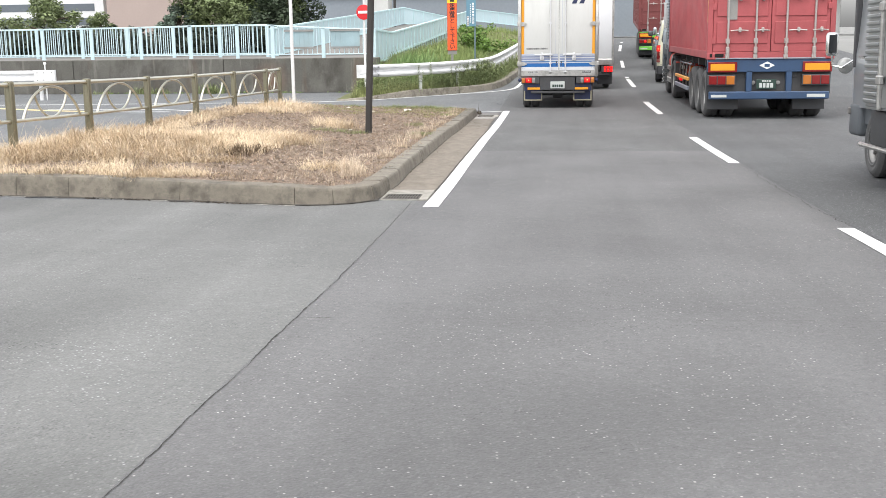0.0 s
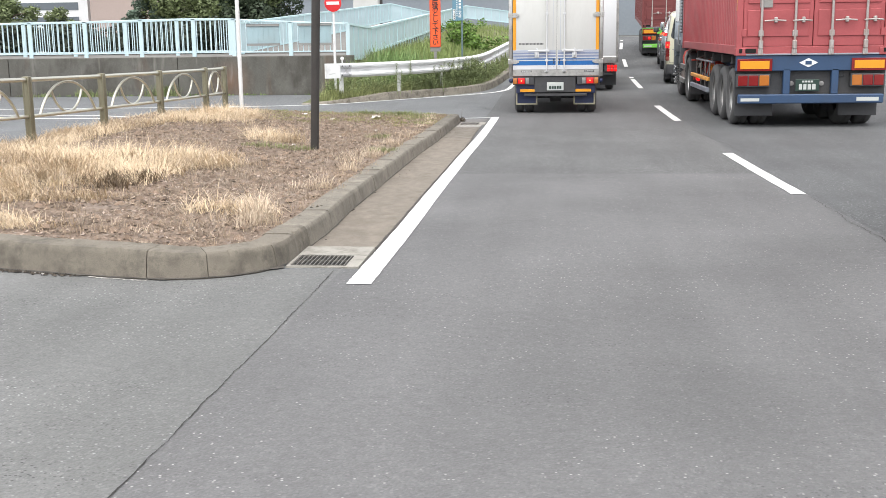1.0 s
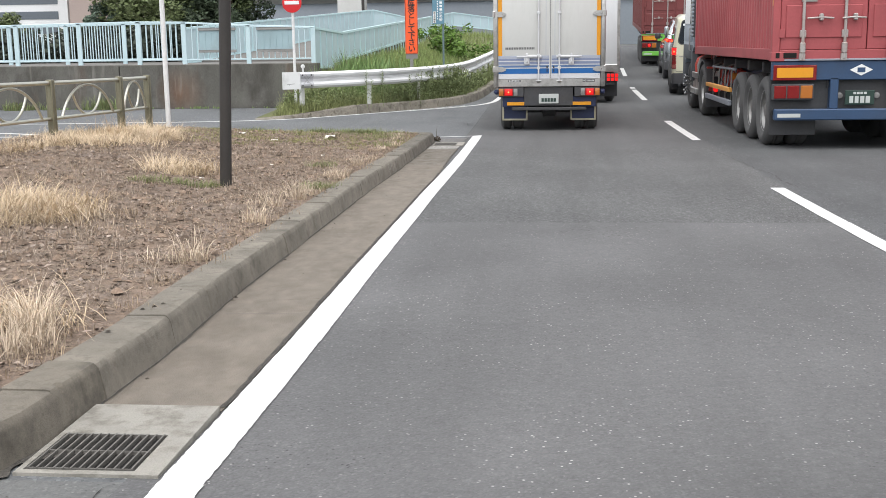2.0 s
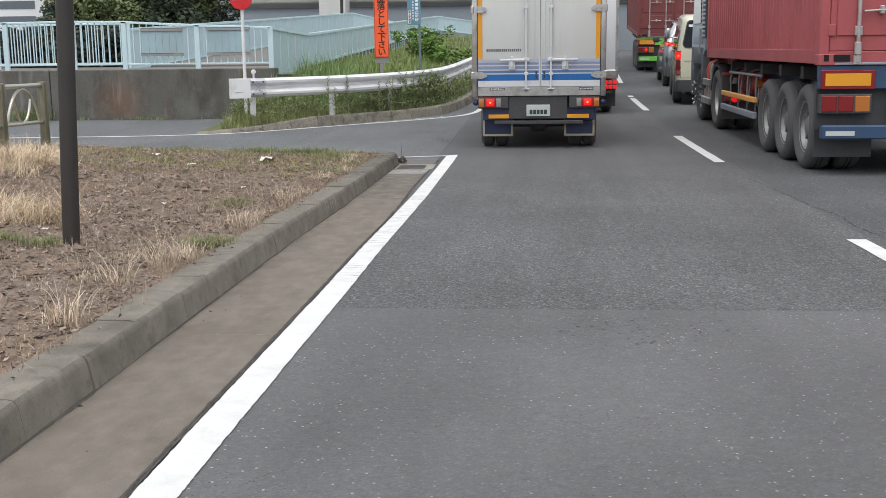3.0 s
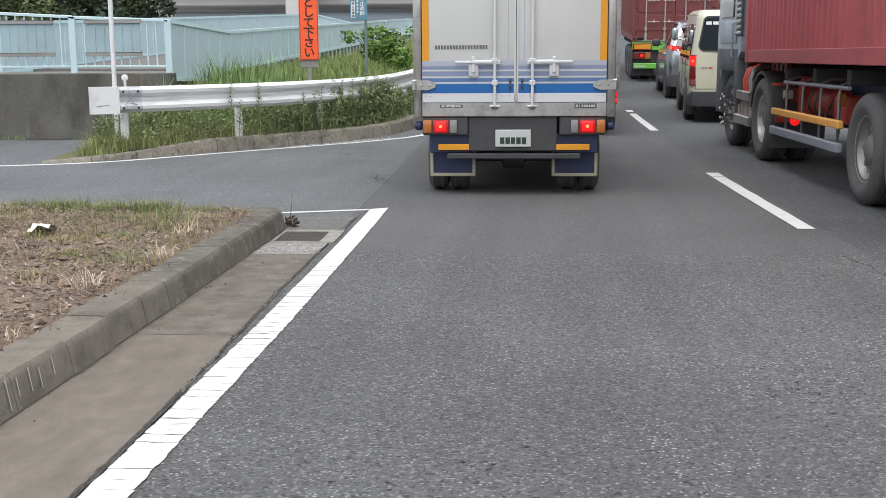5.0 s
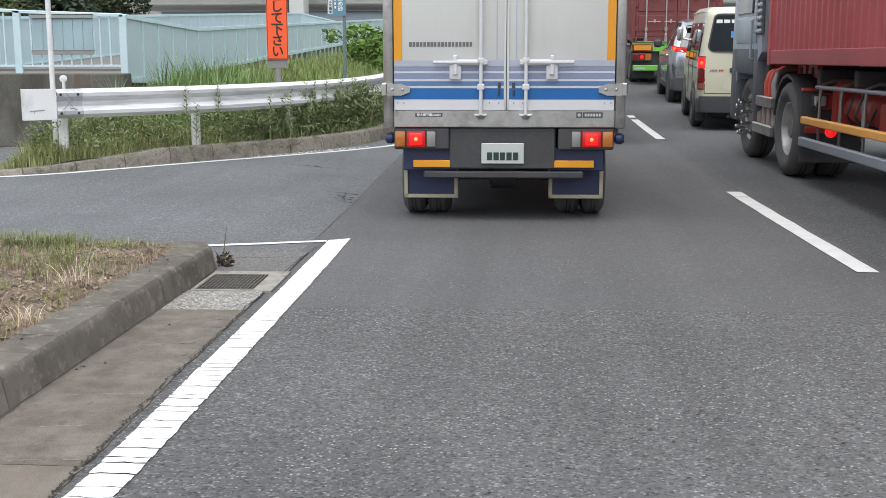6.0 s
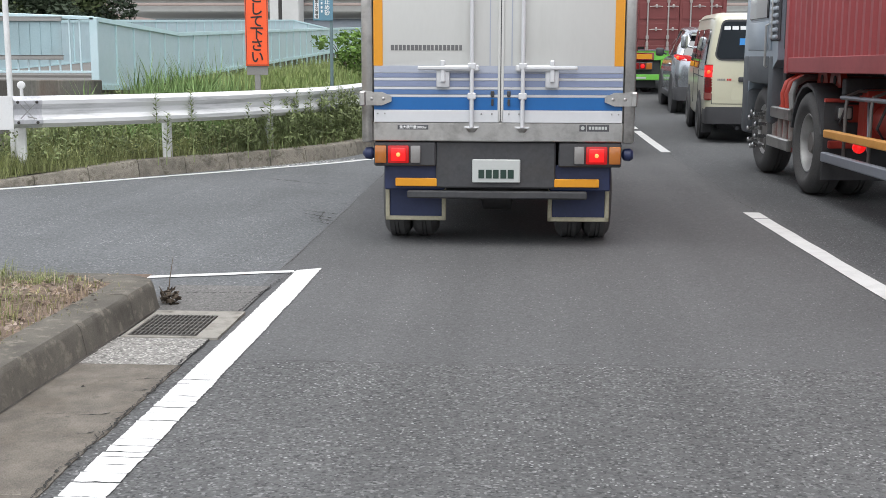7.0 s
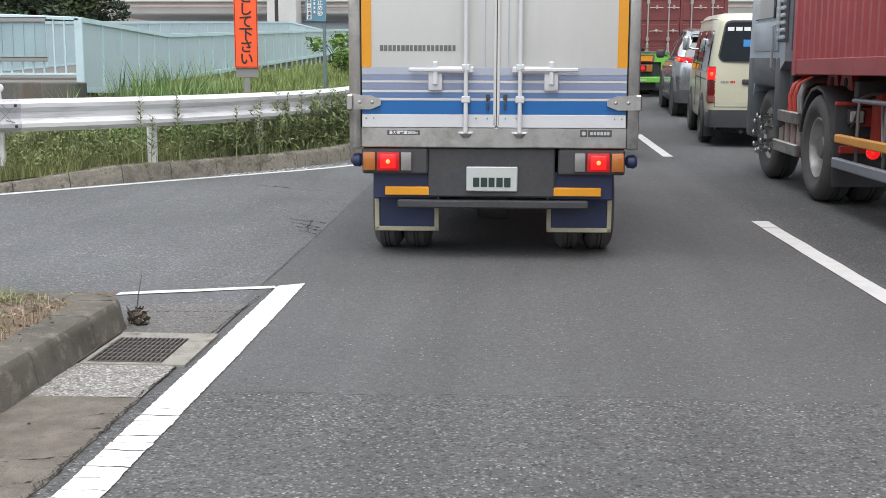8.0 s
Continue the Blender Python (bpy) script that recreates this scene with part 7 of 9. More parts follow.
        part("door_handle", tall(bm), M_SILVER, t)
        bm = bmesh.new()
        lathe(bm, [(-0.06, 0.03), (-0.065, 0.045), (0.1, 0.045)], "y", 14, (s * 0.55, 0.02, 0.36))
        part("tailpipe", bm, M_CHROME, t, "chrome tailpipe")
    bm = bmesh.new()
    loft(bm, refine([[(x, y, z) for x, z in ((-w0, 0.3), (w0, 0.3), (w0, 0.5), (w0 - 0.04, 0.58), (-w0 + 0.04, 0.58), (-w0, 0.5))] for y, w0 in ((-0.05, 0.72), (-0.02, 0.83), (0.1, 0.9), (0.5, 0.93))], 3))
    part("rear_bumper", bm, M_RUBBER, t, "black lower bumper")
    bm = bmesh.new()
    bx(bm, -0.5, 0.5, -0.065, 0.0, 0.36, 0.42, 0.02, 2)
    part("skid_strip", bm, M_SILVER, t, "silver strip in the bumper")
    bm = bmesh.new()
    bx(bm, -0.59, 0.59, 0.26, 0.5, 1.575, 1.62, 0.02, 2)
    part("roof_spoiler", tall(bm), M_SILVER, t)
    bm = bmesh.new()
    bx(bm, -0.6, 0.6, 0.3, 4.1, 0.2, 0.36)
    part("underbody", bm, M_DARK, t)
    return t


suv()

# the red container trailer and its tractor in the neighbouring lane
CX, CY = 4.0, -2.7
near_trailer = trailer(pose(CX, CY, gz(1.0)), M_RED_BOX, M_BLUE_FRAME, "red shipping container on a blue-framed semi-trailer, standing in the queue", 7.82, (0.9, 1.96, 3.02), lit=False)
bm = bmesh.new()
for z, yy0, yy1 in ((0.65, 3.65, 6.35),):
    bx(bm, 0.03, 0.09, yy0, yy1, z - 0.037, z + 0.037, 0.01)
part("side_guard", bm, M_ORANGE_BAR, near_trailer, "orange side guard bar")
bm = bmesh.new()
bx(bm, 0.03, 0.09, 3.65, 6.4, 0.39, 0.48, 0.01)
part("side_guard", bm, M_GUARD_GREY, near_trailer, "blue-grey side guard bar")
for y in (3.95, 4.6, 5.3, 6.0):
    bm = bmesh.new()
    tube(bm, [(0.12, y, 0.42), (0.12, y, 0.9), (0.14, y + 0.03, 1.0), (0.25, y + 0.06, 1.04), (0.6, y + 0.06, 1.04)], 0.015, 10)
    part("guard_hoop", bm, M_HUB, near_trailer, "bent grey tube")
bm = bmesh.new()
tube(bm, [(0.14, 3.7, 0.98), (0.14, 6.2, 0.98)], 0.02, 8)
part("air_pipe", bm, M_GUARD_GREY, near_trailer)
for y in (4.05, 4.75, 5.45):
    bm = bmesh.new()
    tube(bm, [(0.16, y, 0.55), (0.3, y + 0.5, 0.98)], 0.012, 8)
    part("brace", bm, M_GUARD_GREY, near_trailer, "thin diagonal brace")
bm = bmesh.new()
bx(bm, 0.16, 0.24, 4.12, 4.2, 0.8, 0.92, 0.01)
part("side_reflector", bm, M_AMBER_LENS, near_trailer, "amber side reflector")
bm = bmesh.new()
bx(bm, 0.3, 0.6, 4.3, 4.8, 0.6, 0.88, 0.04, 2)
part("tool_box", bm, M_RED_FRAME, near_trailer, "red box under the trailer")
bm = bmesh.new()
lathe(bm, [(5.15, 0.05), (5.2, 0.15), (6.0, 0.15), (6.05, 0.05)], "y", 16, (0.5, 0.0, 0.78))
part("air_tank", bm, M_RED_FRAME, near_trailer, "red air tank under the trailer")
bm = bmesh.new()
bx(bm, 0.65, 0.72, 3.7, 6.4, 0.5, 1.0, 0.01)
part("inner_panel", bm, M_BLUE_FRAME, near_trailer, "blue inner frame panel")
for y in (4.9, 5.15, 6.2):
    bm = bmesh.new()
    tube(bm, [(0.2, y, 0.95), (0.16, y + 0.1, 0.75), (0.3, y + 0.25, 0.6), (0.45, y + 0.3, 0.9)], 0.012, 8)
    part("air_hose", bm, M_RUBBER, near_trailer, "black air hose")
bm = bmesh.new()
bmesh.ops.create_uvsphere(bm, u_segments=10, v_segments=8, radius=0.055, matrix=Matrix.Translation((0.1, 5.5, 0.585)))
part("side_marker_lamp", bm, M_LIT, near_trailer, "lit red side marker lamp")
bm = bmesh.new()
bx(bm, -0.001, 0.006, 0.02, 0.06, 1.9, 2.45)
part("amber_mark", bm, M_AMBER, near_trailer, "amber strip on the corner post")
bm = bmesh.new()
bx(bm, 0.36, 0.56, -0.002, 0.004, 1.95, 2.35)
part("label_plate", bm, M_GREY, near_trailer, "grey data plate on the door")


def tractor():
    t = thing("tractor_unit", "blue-grey truck tractor with red chassis coupled to the red container trailer", "truck", group="queueing vehicles",
              m=stand(CX, 0.0, 4.4, 6.5))
    bm = bmesh.new()
    for x in (0.78, 1.55):
        bx(bm, x, x + 0.1, 3.3, 8.2, 0.72, 1.0, 0.01)
    bx(bm, 0.5, 1.95, 3.9, 4.9, 1.0, 1.14, 0.03)
    bx(bm, 0.3, 0.75, 3.35, 3.55, 0.6, 1.05, 0.02)
    part("chassis", bm, M_RED_FRAME, t, "red painted chassis")
    for y, xs in ((4.4, (0.2, 0.53, 1.9, 2.24)), (6.5, (0.24, 2.2))):
        for x in xs:
            wheel(t, x, y, 0.5, 0.28, -1 if x < 1.2 else 1, dish=0.17 if y < 5 else 0.02, rim=M_POLISH, lip=0.58)
    for s, x in ((-1, 0.06), (1, 1.76)):
        bm = bmesh.new()
        pr = []
        for i in range(9):
            a = math.radians(12 + 156 * i / 8)
            pr.append((math.cos(a), math.sin(a)))
        loft(bm, [[(x, 4.4 - c * 0.58, 0.5 + sn * 0.58), (x + 0.62, 4.4 - c * 0.58, 0.5 + sn * 0.58), (x + 0.62, 4.4 - c * 0.55, 0.5 + sn * 0.55), (x, 4.4 - c * 0.55, 0.5 + sn * 0.55)] for c, sn in pr])
        part("mudguard", bm, M_RUBBER, t, "black rear mudguard")
    for x in (0.06, 1.76):
        bm = bmesh.new()
        bx(bm, x, x + 0.62, 3.76, 3.775, 0.2, 0.92, 0.004)
        flap = part("mudflap", bm, M_RUBBER, t, "black rubber mudflap")
        bm = bmesh.new()
        bx(bm, x, x + 0.62, 3.74, 3.80, 0.92, 0.955, 0.006)
        part("flap_rail", bm, M_RED_FRAME, flap, "red flap rail")
    bm = bmesh.new()
    bx(bm, 0.1, 0.45, 3.70, 3.75, 0.5, 0.57, 0.008)
    bx(bm, 0.27, 0.5, 3.70, 3.75, 0.74, 0.9, 0.008)
    part("rear_lamp_bracket", bm, M_RED_FRAME, t)
    bm = bmesh.new()
    bx(bm, 0.15, 0.3, 3.68, 3.75, 0.76, 0.89, 0.012, 2)
    lamp = part("work_lamp", bm, M_RUBBER, t, "square lamp in a black housing")
    bm = bmesh.new()
    bx(bm, 0.165, 0.285, 3.67, 3.69, 0.775, 0.875, 0.01)
    part("lens", bm, M_PLATE, lamp, "clear lens")
    for y0 in (4.1, 4.55):
        bm = bmesh.new()
        vs = [bm.verts.new(p) for x in (0.3, 0.36) for p in ((x, y0, 1.04), (x, y0 + 0.42, 1.04), (x, y0 + 0.36, 1.19), (x, y0 + 0.06, 1.19))]
        for q in ((0, 1, 2, 3), (4, 7, 6, 5), (0, 4, 5, 1), (1, 5, 6, 2), (2, 6, 7, 3), (3, 7, 4, 0)):
            bm.faces.new([vs[k] for k in q])
        plate = part("coupling_plate", bm, M_RED_PIPE, t, "red coupling plate")
        # the plate is not cut; a dark disc gives the hole's shade
        bm = bmesh.new()
        lathe(bm, [(0.292, 0.045), (0.299, 0.045)], "x", 14, (0.0, y0 + 0.21, 1.11))
        part("hole", bm, M_DARK, plate, "dark disc painted as a shaded hole")
    # tank and steps with bright rails between the axles
    bm = bmesh.new()
    bx(bm, 0.12, 0.7, 5.05, 5.9, 0.32, 0.85, 0.08, 3)
    part("fuel_tank", bm, M_RED_FRAME, t, "red tank between the axles")
    for z in (0.36, 0.68):
        bm = bmesh.new()
        bx(bm, 0.04, 0.09, 5.0, 5.95, z, z + 0.12, 0.012)
        part("side_rail", bm, M_STEEL, t, "polished side rail")
    for i in range(4):
        bm = bmesh.new()
        y = 5.1 + i * 0.24
        tube(bm, [(0.11, y, 0.4), (0.11, y, 0.74)], 0.036, 12)
        part("small_tank", bm, M_LOCK, t, "dull grey upright tube")
    for i, y in enumerate((5.04, 5.24, 5.42)):
        bm = bmesh.new()
        tube(bm, [(0.1, y, 0.7), (0.08, y + 0.01, 0.95), (0.12, y + 0.03, 1.06), (0.22, y + 0.05, 1.12), (0.5, y + 0.08, 1.12)], 0.03 if i else 0.036, 12)
        part("air_hose", bm, M_RED_PIPE if i else M_RIM, t, "red bent pipe" if i else "grey bent pipe")
    for i in range(9):
        bm = bmesh.new()
        a = i * math.tau / 9
        yc, zc = 6.5 + 0.2 * math.cos(a), 0.5 + 0.2 * math.sin(a)
        lathe(bm, [(0.12, 0.024), (0.03, 0.022), (0.02, 0.03), (-0.005, 0.03), (-0.02, 0.015)], "x", 10, (0.0, yc, zc))
        part("wheel_nut", bm, M_CHROME, t, "chrome wheel nut cap")
    bm = bmesh.new()
    loft(bm, [[(x, y, z) for x, z in ((0.04, z0), (2.4, z0), (2.4, 1.5), (2.36, 2.9), (2.2, 3.05), (0.24, 3.05), (0.08, 2.9), (0.04, 1.5))] for y, z0 in ((5.6, 1.3), (5.9, 1.15), (6.9, 1.1), (7.2, 0.55), (7.3, 0.5))])
    cabin = part("cab", bm, M_CAB_GREY, t, "blue-grey sleeper cab")
    bm = bmesh.new()
    bx(bm, 0.03, 0.5, 5.78, 5.98, 0.6, 1.35, 0.04, 2)
    bx(bm, 0.03, 0.5, 5.95, 7.05, 1.02, 1.36, 0.05, 2)
    bx(bm, 0.03, 0.5, 6.98, 7.3, 0.42, 1.36, 0.05, 2)
    part("wheel_arch", bm, M_CAB_DARK, cabin, "dark wheel arch panel")
    bm = bmesh.new()
    for i in range(19):
        z = 1.52 + i * 0.075
        bx(bm, -0.004, 0.03, 5.57, 5.87, z, z + 0.045, 0.014, 2)
    part("side_louvre", bm, M_CAB_RIB, cabin, "pale ribbed air deflector")
    bm = bmesh.new()
    bx(bm, 0.015, 0.06, 5.575, 5.87, 1.5, 2.95, 0.01)
    bx(bm, 0.1, 2.3, 5.56, 5.61, 1.4, 3.0, 0.02)
    part("cab_back", bm, M_CAB_DARK, cabin, "dark back panel")
    bm = bmesh.new()
    bx(bm, 0.02, 0.05, 6.1, 7.0, 1.75, 2.45, 0.02)
    part("side_window", bm, M_GLASS_DARK, cabin)
    for y0, y1 in ((5.88, 6.02), (6.04, 7.05)):
        bm = bmesh.new()
        bx(bm, 0.024, 0.05, y0, y1, 1.40, 1.72 if y0 > 6 else 2.85, 0.012, 2)
        part("side_panel", bm, M_CAB_GREY, cabin)
    for y0, z0, z1 in ((5.74, 1.5, 2.3), (6.02, 1.2, 1.7)):
        bm = bmesh.new()
        tube(bm, [(0.06, y0, z0), (0.0, y0, z0 + 0.03), (0.0, y0, z1 - 0.03), (0.06, y0, z1)], 0.014, 8)
        part("grab_handle", bm, M_POLISH, cabin, "bright grab handle")
    bm = bmesh.new()
    bx(bm, 0.1, 0.5, 5.52, 5.58, 1.0, 1.32, 0.02)
    tube(bm, [(0.12, 5.5, 1.15), (0.25, 5.42, 1.35), (0.3, 5.4, 1.7), (0.2, 5.5, 1.95)], 0.03, 8)
    part("rear_bracket", bm, M_RUBBER, cabin, "dark bracket and hose")
    bm = bmesh.new()
    tube(bm, [(0.5, 5.45, 1.1), (0.5, 5.45, 2.9)], 0.09, 12)
    bx(bm, 0.35, 1.1, 5.3, 5.6, 1.1, 1.75, 0.05, 2)
    part("air_intake", bm, M_RUBBER, t, "dark intake pipe behind the cab")
    bm = bmesh.new()
    for k in range(3):
        pts = [(0.7 + 0.25 * k, 5.68, 1.9), (0.65 + 0.25 * k, 5.5, 1.6), (0.7 + 0.2 * k, 5.45, 1.45), (0.75 + 0.2 * k, 5.28, 1.6)]
        tube(bm, pts, 0.018, 8)
    bx(bm, 0.12, 0.5, 5.28, 5.5, 1.15, 1.5, 0.04, 2)
    part("coupling_hose", bm, M_RED_FRAME, t, "red coupling hoses")
    return t


tractor()

# the queue further on
trailer(stand(4.49, 24.0, 2.6, 7.0, -2), M_BROWN_BOX, M_GREEN, "brown-red shipping container on a green-framed semi-trailer", 7.9, (1.5, 2.6, 3.7))


def plain_truck(m, w2, length, label, body, lamps=True, z_low=0.75):
    """A closed box truck seen past its corner; rear at y 0."""
    t = thing("box_truck", label, "truck", group="queueing vehicles", m=m)
    bm = bmesh.new()
    bx(bm, -w2, w2, 0.0, length, z_low, 2.9, 0.02, 2)
    part("cargo_box", bm, body, t)
    bm = bmesh.new()
    bx(bm, -w2 - 0.012, w2 + 0.012, -0.02, 0.06, z_low - 0.03, z_low + 0.14, 0.01)
    part("rear_sill", bm, M_STEEL, t)
    for s in (-1, 1):
        bm = bmesh.new()
        a, b = sorted((s * (w2 + 0.012), s * (w2 - 0.05)))
        bx(bm, a, b, -0.02, 0.05, z_low, 2.92, 0.01)
        part("corner_post", bm, M_STEEL, t)
        bm = bmesh.new()
        a, b = sorted((s * (w2 - 0.02), s * (w2 - 0.34)))
        bx(bm, a, b, 0.0, 0.1, z_low - 0.25, z_low - 0.06, 0.01)
        house = part("lamp_housing", bm, M_RUBBER, t)
        for i in range(3):
            for j in range(2):
                bm = bmesh.new()
                u = w2 - 0.05 - i * 0.09
                bx(bm, s * u - 0.036, s * u + 0.036, -0.012, 0.002, z_low - 0.235 + j * 0.09, z_low - 0.16 + j * 0.09, 0.008)
                part("tail_lamp", bm, M_LIT if lamps else M_RED_LENS, house)
        bm = bmesh.new()
        a, b = sorted((s * (w2 - 0.02), s * (w2 - 0.45)))
        bx(bm, a, b, 0.3, 0.32, 0.15, z_low - 0.2, 0.004)
        part("mudflap", bm, M_DARK, t)
        for y in (0.9, length - 0.2):
            wheel(t, s * (w2 - 0.18), y, 0.38, 0.2, s)
    bm = bmesh.new()
    bx(bm, -w2 * 0.5, w2 * 0.5, 0.1, length + 0.8, 0.45, z_low, 0.02)
    bx(bm, -w2 + 0.1, w2 - 0.1, 0.02, 0.1, 0.42, 0.5, 0.01)
    part("chassis", bm, M_DARK, t)
    bm = bmesh.new()
    bx(bm, -w2 * 0.95, w2 * 0.95, length + 0.1, length + 1.8, 0.5, 2.3, 0.15, 3)
    part("cab", bm, M_WHITE_PAINT, t)
    return t


plain_truck(stand(1.62, 8.0, 0.9, 4.4, -1), 1.06, 4.6, "white box truck further up the queue with red lamps lit", M_WHITE_PAINT)
plain_truck(stand(1.9, 17.5, 0.9, 5.3, -2), 1.1, 5.5, "white box truck far up the queue", M_WHITE_PAINT)


def silver_truck():
    t = thing("aluminium_box_truck", "grey cab truck with a ribbed aluminium body in the neighbouring lane", "truck", group="queueing vehicles",
              m=stand(4.5, -11.9, -4.2, -0.9))
    bm = bmesh.new()
    loft(bm, [[(x, y, z) for x, z in ((0.0, 0.75), (0.0, 1.35), (0.06, 2.2), (0.2, 2.35), (1.8, 2.35), (1.94, 2.2), (2.0, 1.35), (2.0, 0.75))] for y in (-1.55, -0.2)]
         + [[(x, 0.0, z) for x, z in ((0.03, 0.75), (0.03, 1.35), (0.12, 2.05), (0.25, 2.2), (1.75, 2.2), (1.88, 2.05), (1.97, 1.35), (1.97, 0.75))]])
    cabin = part("cab", bm, M_CAB_SILVER, t, "silver-grey cab")
    bm = bmesh.new()
    side_pane(bm, -1, [(-1.25, 1.3, -0.006), (-0.3, 1.3, -0.006), (-0.2, 1.5, -0.02), (-0.42, 2.1, -0.065), (-1.25, 2.1, -0.06)], 0.008, 3, 0.06)
    part("side_window", bm, M_GLASS_DARK, cabin)
    bm = bmesh.new()
    for y0, y1, z0, z1 in ((-0.12, -0.05, 1.2, 2.1), (-1.33, -1.28, 0.8, 2.15)):
        bx(bm, -0.006, 0.06, y0, y1, z0, z1, 0.008)
    part("door_seal", bm, M_RUBBER, cabin, "black door seal")
    bm = bmesh.new()
    bx(bm, -0.015, 0.02, -1.16, -1.0, 1.08, 1.2, 0.012, 2)
    part("door_handle", bm, M_RUBBER, cabin, "black door handle")
    bm = bmesh.new()
    bx(bm, -0.01, 0.3, -0.45, 0.0, 0.42, 0.8, 0.05, 3)
    bx(bm, 0.06, 0.35, -1.45, -0.43, 0.55, 0.8, 0.02)
    part("step", bm, M_CAB_DARK, cabin, "dark wheel housing and step")
    bm = bmesh.new()
    bx(bm, -0.035, 0.0, -0.09, -0.03, 0.66, 0.74, 0.01)
    part("side_lamp", bm, M_HUB, cabin, "small dull side lamp")
    bm = bmesh.new()
    bx(bm, -0.29, -0.24, -5.6, -1.75, 0.82, 2.75, 0.01)
    bx(bm, -0.28, 2.25, -5.6, -1.75, 0.8, 0.86)
    bx(bm, -0.28, 2.25, -1.78, -1.72, 0.86, 2.75)
    bx(bm, 2.2, 2.25, -5.6, -1.75, 0.86, 2.75)
    bx(bm, -0.28, 2.25, -5.6, -1.75, 2.72, 2.78)
    body = part("cargo_body", bm, M_ALU, t, "ribbed aluminium body")
    for i in range(27):
        bm = bmesh.new()
        z = 0.86 + i * 0.07
        bx(bm, -0.315, -0.29, -2.22, -1.74, z, z + 0.042, 0.01)
        part("slat", bm, M_ALU, body)
    for y0 in (-2.28, -3.9, -5.6):
        bm = bmesh.new()
        bx(bm, -0.325, -0.28, y0 - 0.06, y0, 0.8, 2.76, 0.012)
        part("post", bm, M_STEEL, body, "bright side post")
    for z in (1.05, 1.75, 2.4):
        bm = bmesh.new()
        bx(bm, -0.35, -0.3, -2.44, -2.3, z, z + 0.09, 0.012)
        part("hinge", bm, M_STEEL, body, "steel hinge")
    bm = bmesh.new()
    bx(bm, -0.2, 0.3, -3.3, -1.65, 0.42, 0.78, 0.03, 2)
    part("tool_box", bm, M_DARK, t, "dark box under the body")
    bm = bmesh.new()
    bx(bm, 0.3, 1.7, -5.5, -0.2, 0.5, 0.75, 0.02)
    part("chassis", bm, M_DARK, t)
    for x, s in ((0.14, -1), (1.86, 1)):
        for y in (-0.9, -4.2):
            wheel(t, x, y, 0.36, 0.2, s)
    bm = bmesh.new()
    tube(bm, [(0.03, -0.05, 1.3), (-0.1, 0.06, 1.2), (-0.2, 0.1, 1.22), (-0.22, 0.1, 1.4)], 0.013, 8)
    bx(bm, -0.28, -0.14, 0.08, 0.17, 1.33, 1.61, 0.04, 3)
    mirror = part("mirror", bm, M_CHROME, t, "bright chrome door mirror")
    bm = bmesh.new()
    bx(bm, -0.255, -0.165, 0.074, 0.082, 1.37, 1.58, 0.003)
    part("mirror_glass", bm, M_GLASS_DARK, mirror, "dark mirror glass")
    bm = bmesh.new()
    lathe(bm, [(-0.05, 0.03), (-0.03, 0.08), (0.0, 0.095), (0.01, 0.09)], "y", 18, (-0.05, 0.1, 1.22))
    part("round_mirror", bm, M_POLISH, t, "small round mirror")
    bm = bmesh.new()
    tube(bm, [(-0.2, -5.2, 0.4), (-0.2, -1.3, 0.4)], 0.025, 8)
    part("side_guard", bm, M_STEEL, t)
    return t


silver_truck()


# ---- plants ----
M_STRAW = mat("dry_straw", (0.6, 0.475, 0.325), 0.9, var=0.15, scale=2, fine=30, island=0.22)
M_STRAW_PALE = mat("pale_straw", (0.58, 0.475, 0.36), 0.9, var=0.2, scale=2, fine=30, island=0.3)
M_STRAW_GREY = mat("dry_straw_grey", (0.36, 0.275, 0.19), 0.9, var=0.2, scale=2, fine=30, island=0.35)
M_GRASS = mat("green_grass", (0.165, 0.25, 0.07), 0.8, var=0.25, scale=2, fine=30, island=0.4)
M_FRESH = mat("fresh_short_grass", (0.2, 0.225, 0.09), 0.85, var=0.3, scale=2, fine=30, island=0.4)
M_GRASS_DRY = mat("parched_grass", (0.255, 0.25, 0.1), 0.85, var=0.3, scale=2, fine=30, island=0.45)
M_TALL = mat("tall_green_grass", (0.18, 0.275, 0.095), 0.75, var=0.2, scale=2, fine=30, island=0.35)
M_WEED = mat("weed_green", (0.195, 0.235, 0.1), 0.8, var=0.25, scale=2, fine=30, island=0.55)
M_WEED_DRY = mat("weed_yellowed", (0.26, 0.235, 0.12), 0.85, var=0.3, scale=2, fine=30, island=0.5)
M_SEED = mat("grass_yellow_green", (0.225, 0.275, 0.095), 0.85, var=0.2, scale=2, fine=30, island=0.35)
M_LEAF = mat("leaf_green", (0.135, 0.17, 0.068), 0.65, var=0.25, scale=1, fine=20, island=0.45)
M_LEAF_DARK = mat("leaf_dark_green", (0.055, 0.078, 0.042), 0.65, var=0.25, scale=1, fine=20, island=0.45)
M_LEAF_BRIGHT = mat("leaf_bright_green", (0.12, 0.21, 0.035), 0.65, var=0.25, scale=1, fine=20, island=0.4)
M_LEAF_BLUE = mat("leaf_blue_green", (0.12, 0.165, 0.12), 0.7, var=0.25, scale=1, fine=20, island=0.4)
M_BARK = mat("bark", (0.09, 0.07, 0.05), 0.95, var=0.3, fine=40, bump=0.5)


